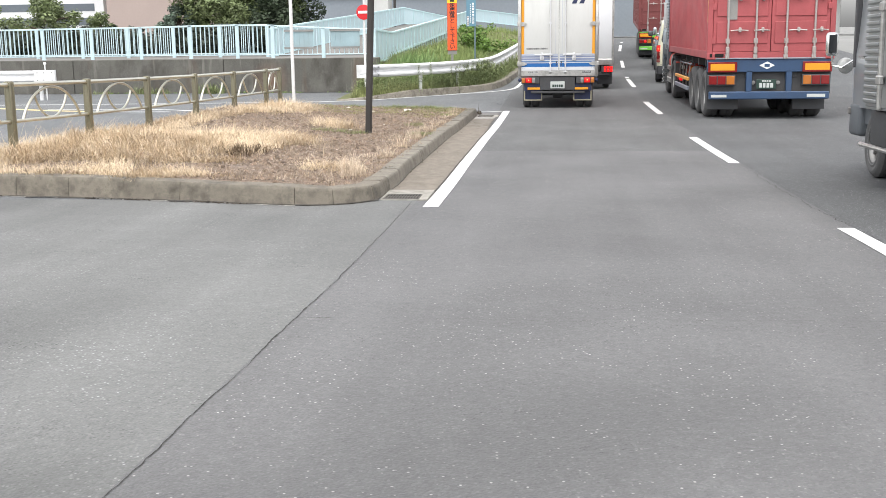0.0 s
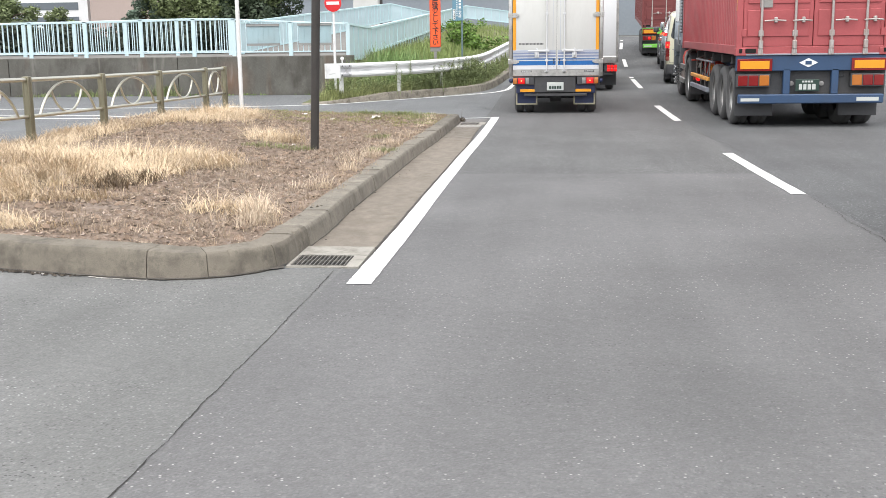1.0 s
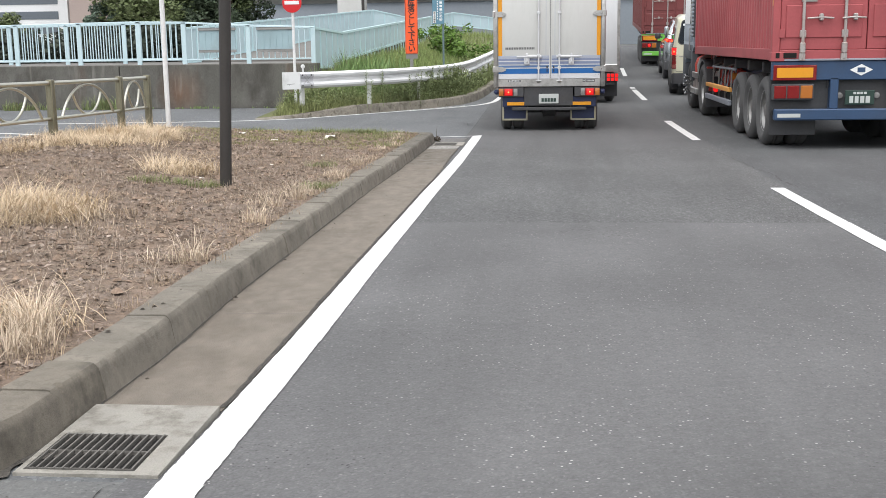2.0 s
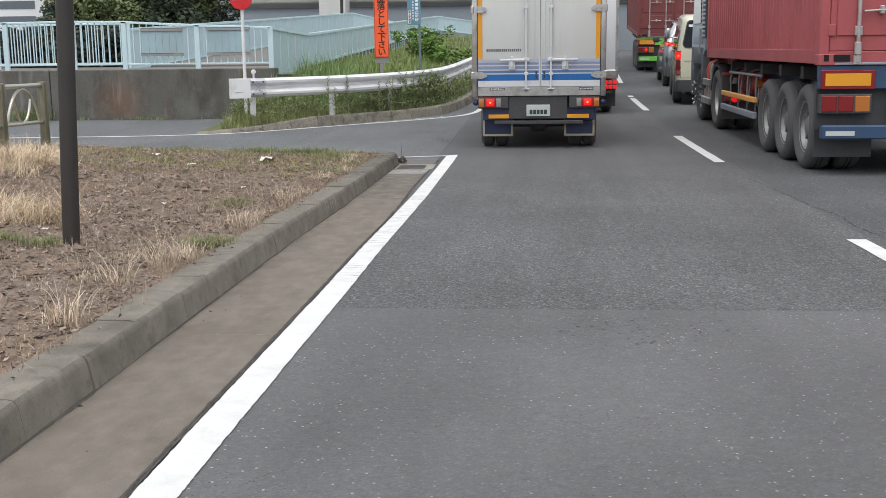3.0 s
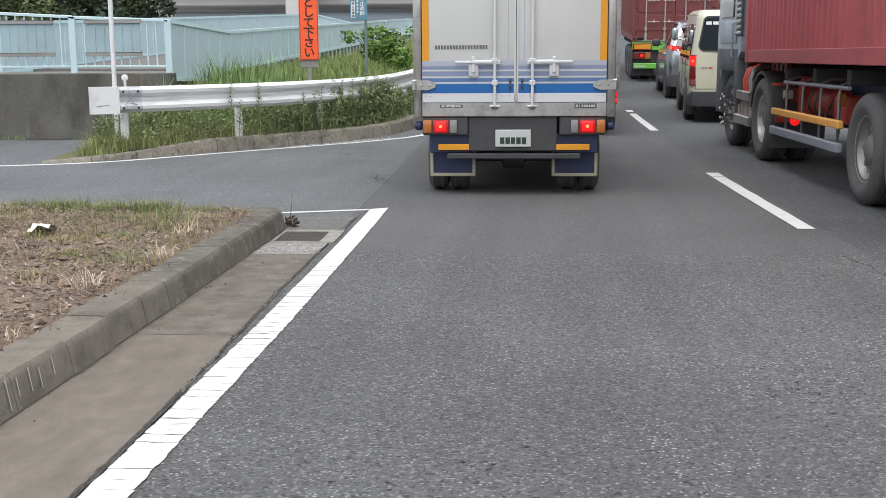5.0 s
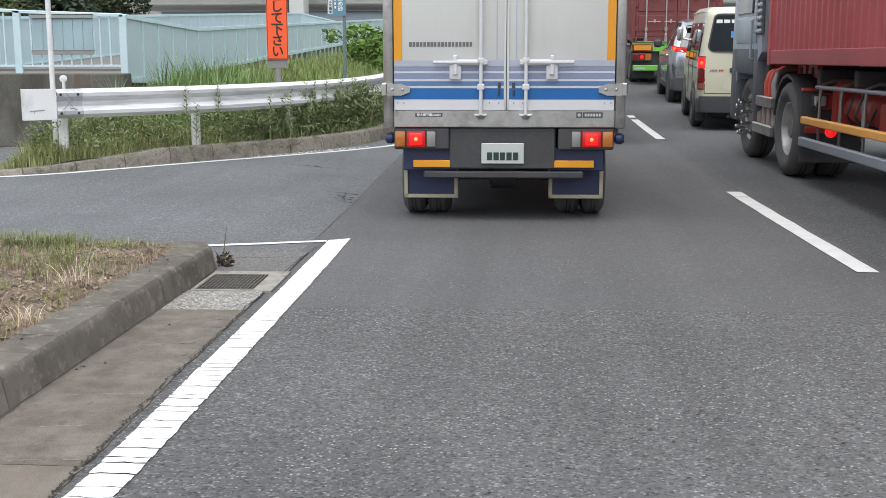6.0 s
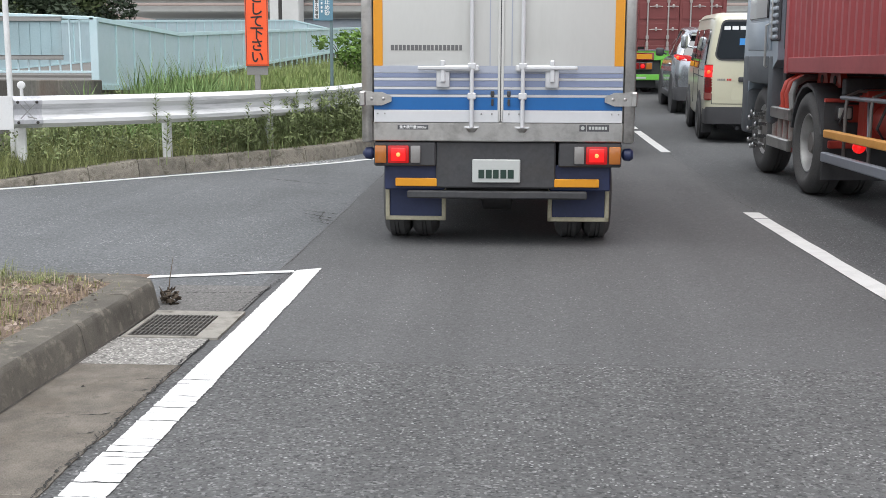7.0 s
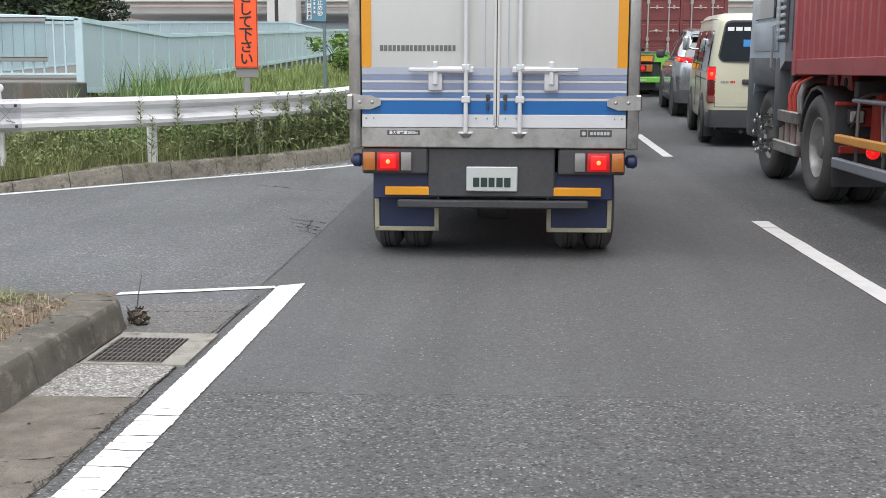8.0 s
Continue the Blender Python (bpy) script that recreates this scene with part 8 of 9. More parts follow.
def blades(name, spots, material, label, seed, width=0.006, curl=0.5, category="grass", sway=False):
    """Tufts of grass as one object. spots: x, y, z, height, blade count, spread."""
    rng = np.random.default_rng(seed)
    V, F, k = [], [], 0
    for x, y, z, h, n, sp in spots:
        n = int(n)
        a = rng.uniform(0, math.tau, n)
        r = sp * np.sqrt(rng.uniform(0, 1, n))
        bx0, by0 = x + r * np.cos(a), y + r * np.sin(a)
        hh = h * rng.uniform(0.45, 1.1, n)
        lean = hh * curl * rng.uniform(0.1, 1.0, n)
        da = a * (0.0 if sway else 1.0) + rng.normal(0, 0.7, n) + (7.0 * noise.noise((x * 0.9, y * 0.9, 4.0)) + rng.uniform(-0.9, 0.9) if sway else 0.0)
        bend = 0.55 if sway else 0.35
        w = width * rng.uniform(0.6, 1.3, n)
        px_, py_ = -np.sin(da), np.cos(da)
        for i in range(n):
            dx, dy = math.cos(da[i]), math.sin(da[i])
            wx, wy = px_[i] * w[i], py_[i] * w[i]
            X, Y = bx0[i], by0[i]
            V += [(X - wx, Y - wy, z - 0.02), (X + wx, Y + wy, z - 0.02),
                  (X + dx * lean[i] * bend - wx * 0.8, Y + dy * lean[i] * bend - wy * 0.8, z + hh[i] * 0.6),
                  (X + dx * lean[i] * bend + wx * 0.8, Y + dy * lean[i] * bend + wy * 0.8, z + hh[i] * 0.6),
                  (X + dx * lean[i], Y + dy * lean[i], z + hh[i] * max(0.25, 1.0 - 0.32 * (lean[i] / hh[i]) ** 1.3))]
            F += [(k, k + 1, k + 3, k + 2), (k + 2, k + 3, k + 4)]
            k += 5
    ob = pydata(name, V, F, material)
    return tagged(ob, label, category, kind="stuff")


def arched(name, spots, material, label, seed, width=0.003, category="grass", flop=0.0):
    """Tufts of withered blades that rise, arch over and hang, as one object. spots: x, y, z, height, blade count, spread."""
    rng = np.random.default_rng(seed)
    V, F = [], []
    for x, y, z, h, n, sp in spots:
        for i in range(int(n)):
            a = rng.uniform(0, math.tau)
            r = sp * math.sqrt(rng.uniform(0, 1))
            X, Y = x + r * math.cos(a), y + r * math.sin(a)
            d = a * (1.0 if flop == 0 else 0.0) + rng.normal(0, 0.8) + (7.0 * noise.noise((x * 0.8, y * 0.8, 4.0)) if flop else 0.0)
            step = h * rng.uniform(0.45, 1.15) / 4
            tilt, turn, w = rng.uniform(0.0, 0.45) + flop * rng.uniform(0.2, 1.0), rng.uniform(0.1, 0.75), width * rng.uniform(0.6, 1.2)
            sx, sy, Z, k = -math.sin(d) * w, math.cos(d) * w, z - 0.015, len(V)
            for j in range(5):
                f = 1.0 - 0.2 * j
                V += [(X - sx * f, Y - sy * f, Z), (X + sx * f, Y + sy * f, Z)]
                X, Y, Z = X + math.cos(d) * math.sin(tilt) * step, Y + math.sin(d) * math.sin(tilt) * step, max(z, Z + math.cos(tilt) * step)
                tilt += turn * (0.6 + 0.3 * j)
            F += [(k + 2 * j, k + 2 * j + 1, k + 2 * j + 3, k + 2 * j + 2) for j in range(4)]
    return tagged(pydata(name, V, F, material), label, category, kind="stuff")


def on_soil(x, y):
    return x < kerb_x(y) - 0.25 and y > near_edge(x) + 0.25 and y < -1.05 and x > fence_x(y) - 0.3


rng = random.Random(31)
thick, thin, green, tufts = [], [], [], []
for _ in range(4200):
    x, y = rng.uniform(-5.6, -0.9), rng.uniform(-15.2, -1.1)
    if not on_soil(x, y):
        continue
    patch = noise.noise((x * 0.55 + 3, y * 0.4, 2.0)) + 0.5 * noise.noise((x * 1.6, y * 1.6, 5.0))
    gold = 0.0
    for cx, cy, rx, ry in ((-4.2, -11.4, 2.1, 1.6), (-3.2, -10.5, 1.1, 0.9), (-5.3, -8.0, 1.0, 4.5), (-5.6, -12.5, 1.4, 1.8), (-4.3, -4.7, 0.95, 1.7), (-2.6, -7.4, 0.55, 0.6), (-4.2, -13.35, 1.7, 0.75), (-5.2, -13.0, 1.2, 1.0)):
        gold = max(gold, 1.15 - ((x - cx) / rx) ** 2 - ((y - cy) / ry) ** 2)
    if gold + patch * 0.7 > 0.44:
        at_fence = x < fence_x(y) + 0.4 and y > -10.5
        if at_fence and rng.random() < 0.4 or y < near_edge(x) + 1.7 and x > -2.9:
            continue
        thick.append((x, y, soil_z(x, y), (0.6 if at_fence else 1.0) * (rng.uniform(0.08, 0.18) + (0.2 if x < -3.4 and y < -9 else 0.14) * max(0.0, noise.noise((x * 1.3, y * 1.3, 12.0)) + 0.25)), rng.randint(26, 40), rng.uniform(0.08, 0.2)))
    elif y > -4.2 + 0.6 * patch and rng.random() < 0.75:
        green.append((x, y, soil_z(x, y), rng.uniform(0.02, 0.05), rng.randint(22, 34), rng.uniform(0.08, 0.2)))
    elif rng.random() < 0.28 + 0.5 * max(0.0, patch):
        thin.append((x, y, soil_z(x, y), rng.uniform(0.025, 0.07), rng.randint(8, 16), rng.uniform(0.05, 0.15)))
for _ in range(230):
    x = rng.uniform(-5.5, -2.3)
    y = near_edge(x) + rng.uniform(0.2, 0.75)
    if noise.noise((x * 1.1, y * 1.1, 17.0)) > -0.25:
        thick.append((x, y, soil_z(x, y), rng.uniform(0.08, 0.17), rng.randint(24, 36), rng.uniform(0.08, 0.2)))
# tufts along the kerb
for cx, cy, h, n in ((-1.10, -13.8, 0.24, 60), (-1.22, -13.55, 0.2, 40), (-1.0, -13.95, 0.16, 30), (-1.02, -11.95, 0.2, 42), (-1.05, -10.3, 0.2, 36), (-1.16, -9.42, 0.2, 30), (-1.08, -8.9, 0.22, 42),
                     (-1.02, -8.6, 0.15, 30), (-1.0, -7.25, 0.16, 36), (-1.1, -7.0, 0.12, 24), (-1.06, -5.75, 0.14, 30), (-0.98, -5.3, 0.12, 22), (-1.05, -4.2, 0.13, 26), (-1.04, -2.45, 0.17, 22), (-0.98, -3.2, 0.1, 18),
                     (-1.08, -14.1, 0.2, 40), (-2.0, -14.4, 0.1, 9), (-2.7, -14.2, 0.09, 9), (-1.7, -14.7, 0.08, 8), (-3.6, -13.9, 0.12, 14)):
    tufts.append((cx, cy, soil_z(cx, cy), h * 1.15, n * 1.7, 0.09))
    for k in range(2):
        u, v = cx + rng.gauss(-0.08, 0.1), cy + rng.gauss(0, 0.14)
        if u < -0.9:
            tufts.append((u, v, soil_z(u, v), h * rng.uniform(0.4, 0.9), n * 0.5, 0.09))
for _ in range(70):
    y = rng.uniform(-14.3, -1.5)
    thin.append((rng.uniform(-1.0, -0.86), y, soil_z(-0.95, y), rng.uniform(0.04, 0.1), rng.randint(6, 12), 0.07))
fresh = []
for _ in range(90):
    x = rng.uniform(-3.8, -1.05)
    y = -1.12 - abs(rng.gauss(0, 0.28))
    if noise.noise((x * 1.8, y * 1.8, 31.0)) > -0.05:
        fresh.append((x, y, soil_z(x, y), rng.uniform(0.05, 0.13), 34, 0.13))
for cx, cy in ((-1.25, -2.1), (-1.5, -2.7), (-2.0, -2.0), (-1.15, -3.3), (-2.6, -2.4), (-1.7, -1.9)):
    for k in range(4):
        fresh.append((cx + rng.uniform(-0.15, 0.15), cy + rng.uniform(-0.15, 0.15), soil_z(cx, cy), 0.07, 30, 0.12))
for cx, cy in ((-1.08, -8.05), (-1.02, -8.2), (-1.2, -1.3), (-1.7, -1.25), (-2.4, -1.2), (-1.98, -8.45), (-2.25, -8.4), (-2.6, -8.3), (-3.1, -1.4), (-1.4, -6.2), (-2.7, -1.15), (-1.9, -1.4), (-3.9, -1.5)):
    for k in range(5):
        fresh.append((cx + rng.uniform(-0.12, 0.12), cy + rng.uniform(-0.1, 0.1), soil_z(cx, cy), 0.08, 40, 0.1))
blades("fresh_grass", fresh, M_FRESH, "small fresh green grass patches on the island", 7, 0.0019, 1.5)
arched("dry_grass", [(x, y, z, h * 1.6, n * 0.8, s) for x, y, z, h, n, s in thick], M_STRAW, "dry golden grass tufts on the island soil", 1, 0.0027, flop=0.85)
blades("dry_grass_tips", [(x, y, z, h * 0.9, n * 0.35, s) for x, y, z, h, n, s in thick[::2]], M_STRAW_PALE, "pale bleached blades in the golden grass", 1, 0.002, 1.9, sway=True)
# darker blades low in the clumps: the shade between them put into colour
under = [(x + rng.uniform(-0.1, 0.1), y + rng.uniform(-0.1, 0.1), z, h * 0.75, 16, s) for x, y, z, h, n, s in thick[::2]]
M_STRAW_SHADE = mat("brown_straw_shade", (0.4, 0.305, 0.195), 0.95, var=0.3, scale=2, fine=30, island=0.4)
blades("grass_thatch", under, M_STRAW_SHADE, "brown blades painting shade under the golden grass", 9, 0.003, 1.6, sway=True)
arched("kerb_tufts", [(x, y, z, h, n * 1.25, s) for x, y, z, h, n, s in tufts], M_STRAW_PALE, "pale dry grass tufts along the kerb", 6, 0.0027)
felt = []
for _ in range(2600):
    x, y = rng.uniform(-5.0, -0.95), rng.uniform(-15.0, -1.3)
    if on_soil(x, y) and noise.noise((x * 1.1, y * 0.9, 41.0)) + 0.5 * noise.noise((x * 3.1, y * 3.1, 7.0)) > 0.05:
        felt.append((x, y, soil_z(x, y), rng.uniform(0.05, 0.13), rng.randint(7, 15), rng.uniform(0.06, 0.16)))
M_FELT = mat("faded_grass_felt", (0.33, 0.27, 0.21), 0.95, var=0.25, scale=2, fine=30, island=0.45)
arched("grass_felt", felt, M_FELT, "faded matted grass stalks lying in patches on the soil", 14, 0.0022)
blades("withered_grass", thin, M_STRAW_GREY, "sparse withered grass on bare soil", 2, 0.0018, 1.8)
blades("short_grass", green, M_GRASS_DRY, "short parched grass patches at the island's end", 3, 0.002, 1.3)

# straw and crumbs lying on the soil
nrng = np.random.default_rng(5)
V, F, k = [], [], 0
for i in range(11000):
    x, y = nrng.uniform(-6, -0.88), nrng.uniform(-15.2, -1.1)
    if not on_soil(x, y):
        continue
    a, L, w = nrng.uniform(0, math.tau), nrng.uniform(0.008, 0.05), nrng.uniform(0.0008, 0.0022)
    z = soil_z(x, y) + 0.012
    h = soil_h(x, y)
    c, s = math.cos(a), math.sin(a)
    V += [(x - c * L - s * w, y - s * L + c * w, z + h), (x - c * L + s * w, y - s * L - c * w, z + h), (x + c * L + s * w, y + s * L - c * w, z + h + 0.012), (x + c * L - s * w, y + s * L + c * w, z + h + 0.012)]
    F.append((k, k + 1, k + 2, k + 3))
    k += 4
tagged(pydata("straw_litter", V, F, M_STRAW_GREY), "loose straw stalks scattered over the soil", "straw", kind="stuff")
V, F, k = [], [], 0
for i in range(42000):
    x, y = nrng.uniform(-5.0, -0.86), nrng.uniform(-15.2, -1.1)
    if not on_soil(x, y) or noise.noise((x * 2.3, y * 2.3, 9)) < nrng.uniform(-0.6, 0.25):
        continue
    a, L, w = nrng.uniform(0, math.tau), nrng.uniform(0.005, 0.022), nrng.uniform(0.003, 0.011)
    z = soil_z(x, y) + 0.006 + soil_h(x, y)
    c, s, u, v = math.cos(a), math.sin(a), nrng.uniform(0, 0.009), nrng.uniform(0, 0.007)
    V += [(x - c * L, y - s * L, z), (x + s * w, y - c * w, z + v), (x + c * L, y + s * L, z + u), (x - s * w, y + c * w, z + 0.002)]
    F.append((k, k + 1, k + 2, k + 3))
    k += 4
M_MULCH = mat("dead_leaf_crumbs", (0.2, 0.143, 0.105), 0.95, var=0.3, scale=5, fine=40, island=0.55)
tagged(pydata("leaf_crumbs", V, F, M_MULCH), "dead brown leaf and bark crumbs strewn over the soil", "leaf litter", kind="stuff")
clump = [(-2.84 + rng.gauss(0, 0.16), -12.4 + rng.gauss(0, 0.16), soil_z(-2.84, -12.4), rng.uniform(0.1, 0.2), 26, 0.09) for _ in range(16)]
M_MATTED = mat("matted_dead_grass", (0.2, 0.15, 0.1), 0.95, var=0.3, fine=40, island=0.4)
blades("matted_clump", clump, M_MATTED, "dark matted clump of dead grass on the island", 8, 0.004, 1.8, sway=True)
V, F, k = [], [], 0
for i in range(16000):
    x, y = nrng.uniform(-5.0, -0.88), nrng.uniform(-15.2, -1.1)
    if not on_soil(x, y):
        continue
    r = nrng.uniform(0.004, 0.015)
    h = soil_h(x, y)
    c = Vector((x, y, soil_z(x, y) + h + r * 0.3))
    for d in ((1, 0, 0), (0, 1, 0), (-1, 0, 0), (0, -1, 0), (0, 0, 0.8), (0, 0, -0.8)):
        V.append(tuple(c + Vector(d) * r * nrng.uniform(0.6, 1.3)))
    F += [(k, k + 1, k + 4), (k + 1, k + 2, k + 4), (k + 2, k + 3, k + 4), (k + 3, k, k + 4)]
    k += 6
# larger dead leaves and lumps that give the soil its rough look
lit = random.Random(91)
V2, F2 = [], []
for i in range(10000):
    x, y = lit.uniform(-5.2, -0.9), lit.uniform(-15.2, -1.1)
    if not on_soil(x, y) or noise.noise((x * 1.4, y * 1.4, 19)) < lit.uniform(-0.7, 0.3):
        continue
    a, L, w = lit.uniform(0, math.tau), lit.uniform(0.009, 0.024), lit.uniform(0.005, 0.013)
    z = soil_z(x, y) + soil_h(x, y) + 0.004
    c, s, k2 = math.cos(a), math.sin(a), len(V2)
    tip, edge_z = lit.uniform(0, 0.022), lit.uniform(0.004, 0.014)
    for u, v, e in ((-1, 0, 0), (-0.3, 1, edge_z), (0.5, 0.8, edge_z), (1, 0, tip), (0.4, -0.9, edge_z * 0.5), (-0.4, -0.8, 0.002), (0, 0, 0.0)):
        V2.append((x + c * u * L - s * v * w, y + s * u * L + c * v * w, z + e))
    F2 += [(k2 + 6, k2 + q, k2 + (q + 1) % 6) for q in range(6)]
M_LEAF_DEAD = mat("dead_leaves_greyed", (0.29, 0.235, 0.195), 0.95, var=0.2, scale=5, fine=40, island=0.55)
tagged(pydata("dead_leaves", V2, F2, M_LEAF_DEAD), "greyed curled dead leaves strewn over the soil", "leaf litter", kind="stuff")
V2, F2 = [], []
for i in range(2600):
    x, y = lit.uniform(-5.2, -0.95), lit.uniform(-15.0, -1.2)
    if not on_soil(x, y):
        continue
    r, k2 = 0.01 + 0.03 * lit.random() ** 2, len(V2)
    z = soil_z(x, y) + soil_h(x, y) + r * 0.15
    V2 += [(x + d[0] * r * lit.uniform(0.6, 1.4), y + d[1] * r * lit.uniform(0.6, 1.4), z + d[2] * r * lit.uniform(0.5, 1.0)) for d in
           ((1, 0, 0), (0.6, 0.8, 0), (-0.4, 0.9, 0), (-1, 0, 0), (-0.4, -0.9, 0), (0.6, -0.8, 0), (0.4, 0.2, 0.8), (-0.4, 0.1, 0.9), (0, -0.4, 0.7))]
    F2 += [(k2 + p, k2 + q, k2 + s) for p, q, s in ((0, 1, 6), (1, 2, 7), (1, 7, 6), (2, 3, 7), (3, 4, 7), (4, 8, 7), (4, 5, 8), (5, 0, 8), (0, 6, 8), (6, 7, 8))]
M_LUMP = mat("soil_lumps", (0.19, 0.137, 0.1), 0.97, var=0.3, fine=60, bump=0.5, island=0.45)
tagged(pydata("soil_lumps", V2, F2, M_LUMP), "dark lumps of dry soil", "soil", kind="stuff")
M_CLOD = mat("soil_clod", (0.21, 0.165, 0.125), 0.97, var=0.2, fine=40, island=0.35)
tagged(pydata("soil_clods", V, F, M_CLOD), "small clods and stones on the dry soil", "soil", kind="stuff")

# grass and weeds of the verge
rng = random.Random(41)
low, tall, weed, seedy, bright = [], [], [], [], []
for _ in range(5200):
    y = rng.uniform(4.3, 19.0)
    xv = verge_x(y)
    x = rng.uniform(-4.35, xv - 0.2)
    d = xv - x
    z = verge_z(x, y)
    if x < -2.5 and d < 1.2:
        bright.append((x, y, z, rng.uniform(0.08, 0.2) + 0.14 * rng.random() * min(1.0, max(0.0, d - 0.25) * 2), rng.randint(6, 10), 0.12))
    elif d < 0.4:
        weed.append((x, y, z, rng.uniform(0.08, 0.2), rng.randint(7, 12), 0.12))
    elif d < 1.4 or x < -3.9:
        weed.append((x, y, z, rng.uniform(0.16, 0.42), rng.randint(7, 12), 0.12))
    elif y > 9 and rng.random() < 0.6:
        seedy.append((x, y, z, rng.uniform(0.18, 0.42), rng.randint(7, 11), 0.12))
    else:
        low.append((x, y, z, rng.uniform(0.14, 0.34), rng.randint(7, 11), 0.12))
for _ in range(150):
    x, y = rng.gauss(-3.0, 0.42), rng.gauss(7.6, 0.55)
    if -4.25 < x < verge_x(y) - 0.9:
        tall.append((x, y, verge_z(x, y), rng.uniform(0.45, 0.95), rng.randint(8, 14), 0.10))
for _ in range(900):
    y = rng.uniform(19, 40)
    x = rng.uniform(-4.2, verge_x(y) - 0.3)
    seedy.append((x, y, verge_z(x, y), rng.uniform(0.2, 0.45), 7, 0.25))
for _ in range(60):
    x = rng.uniform(-13, -4.4)
    low.append((x, WALL_Y - rng.uniform(0.02, 0.12), gz(7.4), rng.uniform(0.03, 0.09), 7, 0.06))
for cx, n, h, sx in ((-11.15, 26, 0.26, 0.3), (-9.2, 30, 0.36, 0.16), (-12.6, 8, 0.15, 0.3)):
    for _ in range(n):
        weed.append((rng.gauss(cx, sx), WALL_Y - rng.uniform(0.05, 0.3), gz(7.4), h * rng.uniform(0.5, 1.1), 12, 0.1))
blades("verge_stalks", [(x, y, z, h * 1.05, 4, s) for x, y, z, h, n, s in weed[::2]], M_WEED_DRY, "yellowed dry stalks among the verge weeds", 15, 0.004, 0.6)
M_BRIGHT = mat("weed_yellow_green", (0.3, 0.325, 0.14), 0.8, var=0.25, scale=2, fine=30, island=0.5)
blades("verge_weeds", bright, M_BRIGHT, "sparse yellow-green weeds at the verge's end", 16, 0.005, 0.9)
arched("verge_bents", [(x, y, z, h * 1.5, 5, s) for x, y, z, h, n, s in bright[::2]], M_BRIGHT, "arching yellow-green bents at the verge's end", 23, 0.003)
blades("verge_weeds", weed, M_WEED, "dense dark green weeds under the guard rail", 11, 0.006, 0.8)
arched("verge_bents", [(x, y, z, h * 1.5, 5, s) for x, y, z, h, n, s in weed[::2]], M_SEED, "thin arching yellow-green bents among the weeds", 21, 0.0032)
arched("verge_sedge", [(x, y, z, h * 1.7, 7, s) for x, y, z, h, n, s in weed[1::3] if x > -1.9], M_WEED, "long arching dark green blades at the kerb", 22, 0.006)
blades("verge_grass", low, M_GRASS, "green grass on the roadside bank", 12, 0.006, 0.6)
blades("tall_grass", tall, M_TALL, "tall reed-like green grass clump on the bank", 13, 0.009, 0.45)
blades("seeding_grass", seedy, M_SEED, "yellow-green seeding grass on the bank", 14, 0.007, 0.5)


def leaf_mesh(name, centres, size, material, parent, seed, flat=0.5, elong=1.7):
    """Many small leaves, each a bent quad pair, round the given centres (x, y, z, spread, count)."""
    g = np.random.default_rng(seed)
    V, F, k = [], [], 0
    for x, y, z, sp, n in centres:
        for i in range(int(n)):
            d = g.normal(0, 1, 3)
            d /= np.linalg.norm(d)
            p = Vector((x, y, z)) + Vector(d * sp * g.uniform(0.35, 1.0) ** 0.6)
            t = Vector(g.normal(0, 1, 3))
            t.z *= flat
            t.normalize()
            u = Vector(d).cross(t)
            if u.length < 0.05:
                u = t.orthogonal()
            u.normalize()
            s = size * g.uniform(0.6, 1.35)
            a, b = t * s * elong, u * s
            q = Vector((0, 0, -0.25 * s))
            V += [tuple(p - a), tuple(p - b * 0.8 + q), tuple(p + a), tuple(p + b * 0.8 + q)]
            F.append((k, k + 1, k + 2, k + 3))
            k += 4
    return pydata(name, V, F, material, parent)


def weed_plant(x, y, z, h, seed):
    """A single upright weed: a stem with short leaves up to a loose top."""
    r = random.Random(seed)
    w = thing("roadside_weed", "single upright leafy weed in front of the guard rail", "weed", group="weeds at the guard rail")
    bm = bmesh.new()
    lx, ly = r.uniform(-0.04, 0.04), r.uniform(-0.03, 0.03)
    tube(bm, [(x, y, z - 0.03), (x + lx * 0.4, y + ly * 0.4, z + h * 0.5), (x + lx, y + ly, z + h)], [0.006, 0.005, 0.002], 6)
    part("stem", bm, M_WEED, w)
    V, F, k = [], [], 0
    n = int(h / 0.010)
    for i in range(n):
        s = (i + 0.5) / n
        if s < 0.2:
            continue
        a = i * 2.4 + r.uniform(-0.3, 0.3)
        L = 0.105 * (1.1 - 0.6 * s) * r.uniform(0.7, 1.2)
        b = Vector((x + lx * s, y + ly * s, z + h * s))
        d = Vector((math.cos(a), math.sin(a), r.uniform(0.2, 0.7)))
        u = Vector((-math.sin(a), math.cos(a), 0)) * 0.012
        V += [tuple(b), tuple(b + d * L * 0.5 + u), tuple(b + d * L), tuple(b + d * L * 0.5 - u)]
        F.append((k, k + 1, k + 2, k + 3))
        k += 4
    pydata("leaf_sprays", V, F, M_WEED, w)
    return w


leafy = thing("leafy_weeds", "low leafy weeds between kerb and guard rail", "weeds", kind="stuff")
rl = random.Random(77)
cl = []
for _ in range(650):
    y = rl.uniform(4.5, 14)
    x = max(-4.25, verge_x(y) - rl.uniform(0.25, 1.3))
    cl.append((x, y, verge_z(x, y) + rl.uniform(0.05, 0.4), 0.09, 14))
leaf_mesh("leaf_sprays", cl, 0.014, M_WEED, leafy, 78)
cl = []
for _ in range(420):
    y = 6.6 + 3.2 * rl.random()
    x = verge_x(y) - rl.uniform(0.22, 0.7)
    cl.append((x, y, verge_z(x, y) + rl.uniform(0.08, 0.62), 0.085, 13))
leaf_mesh("broad_leaves", cl, 0.013, M_WEED, leafy, 79, 1.2, 3.4)
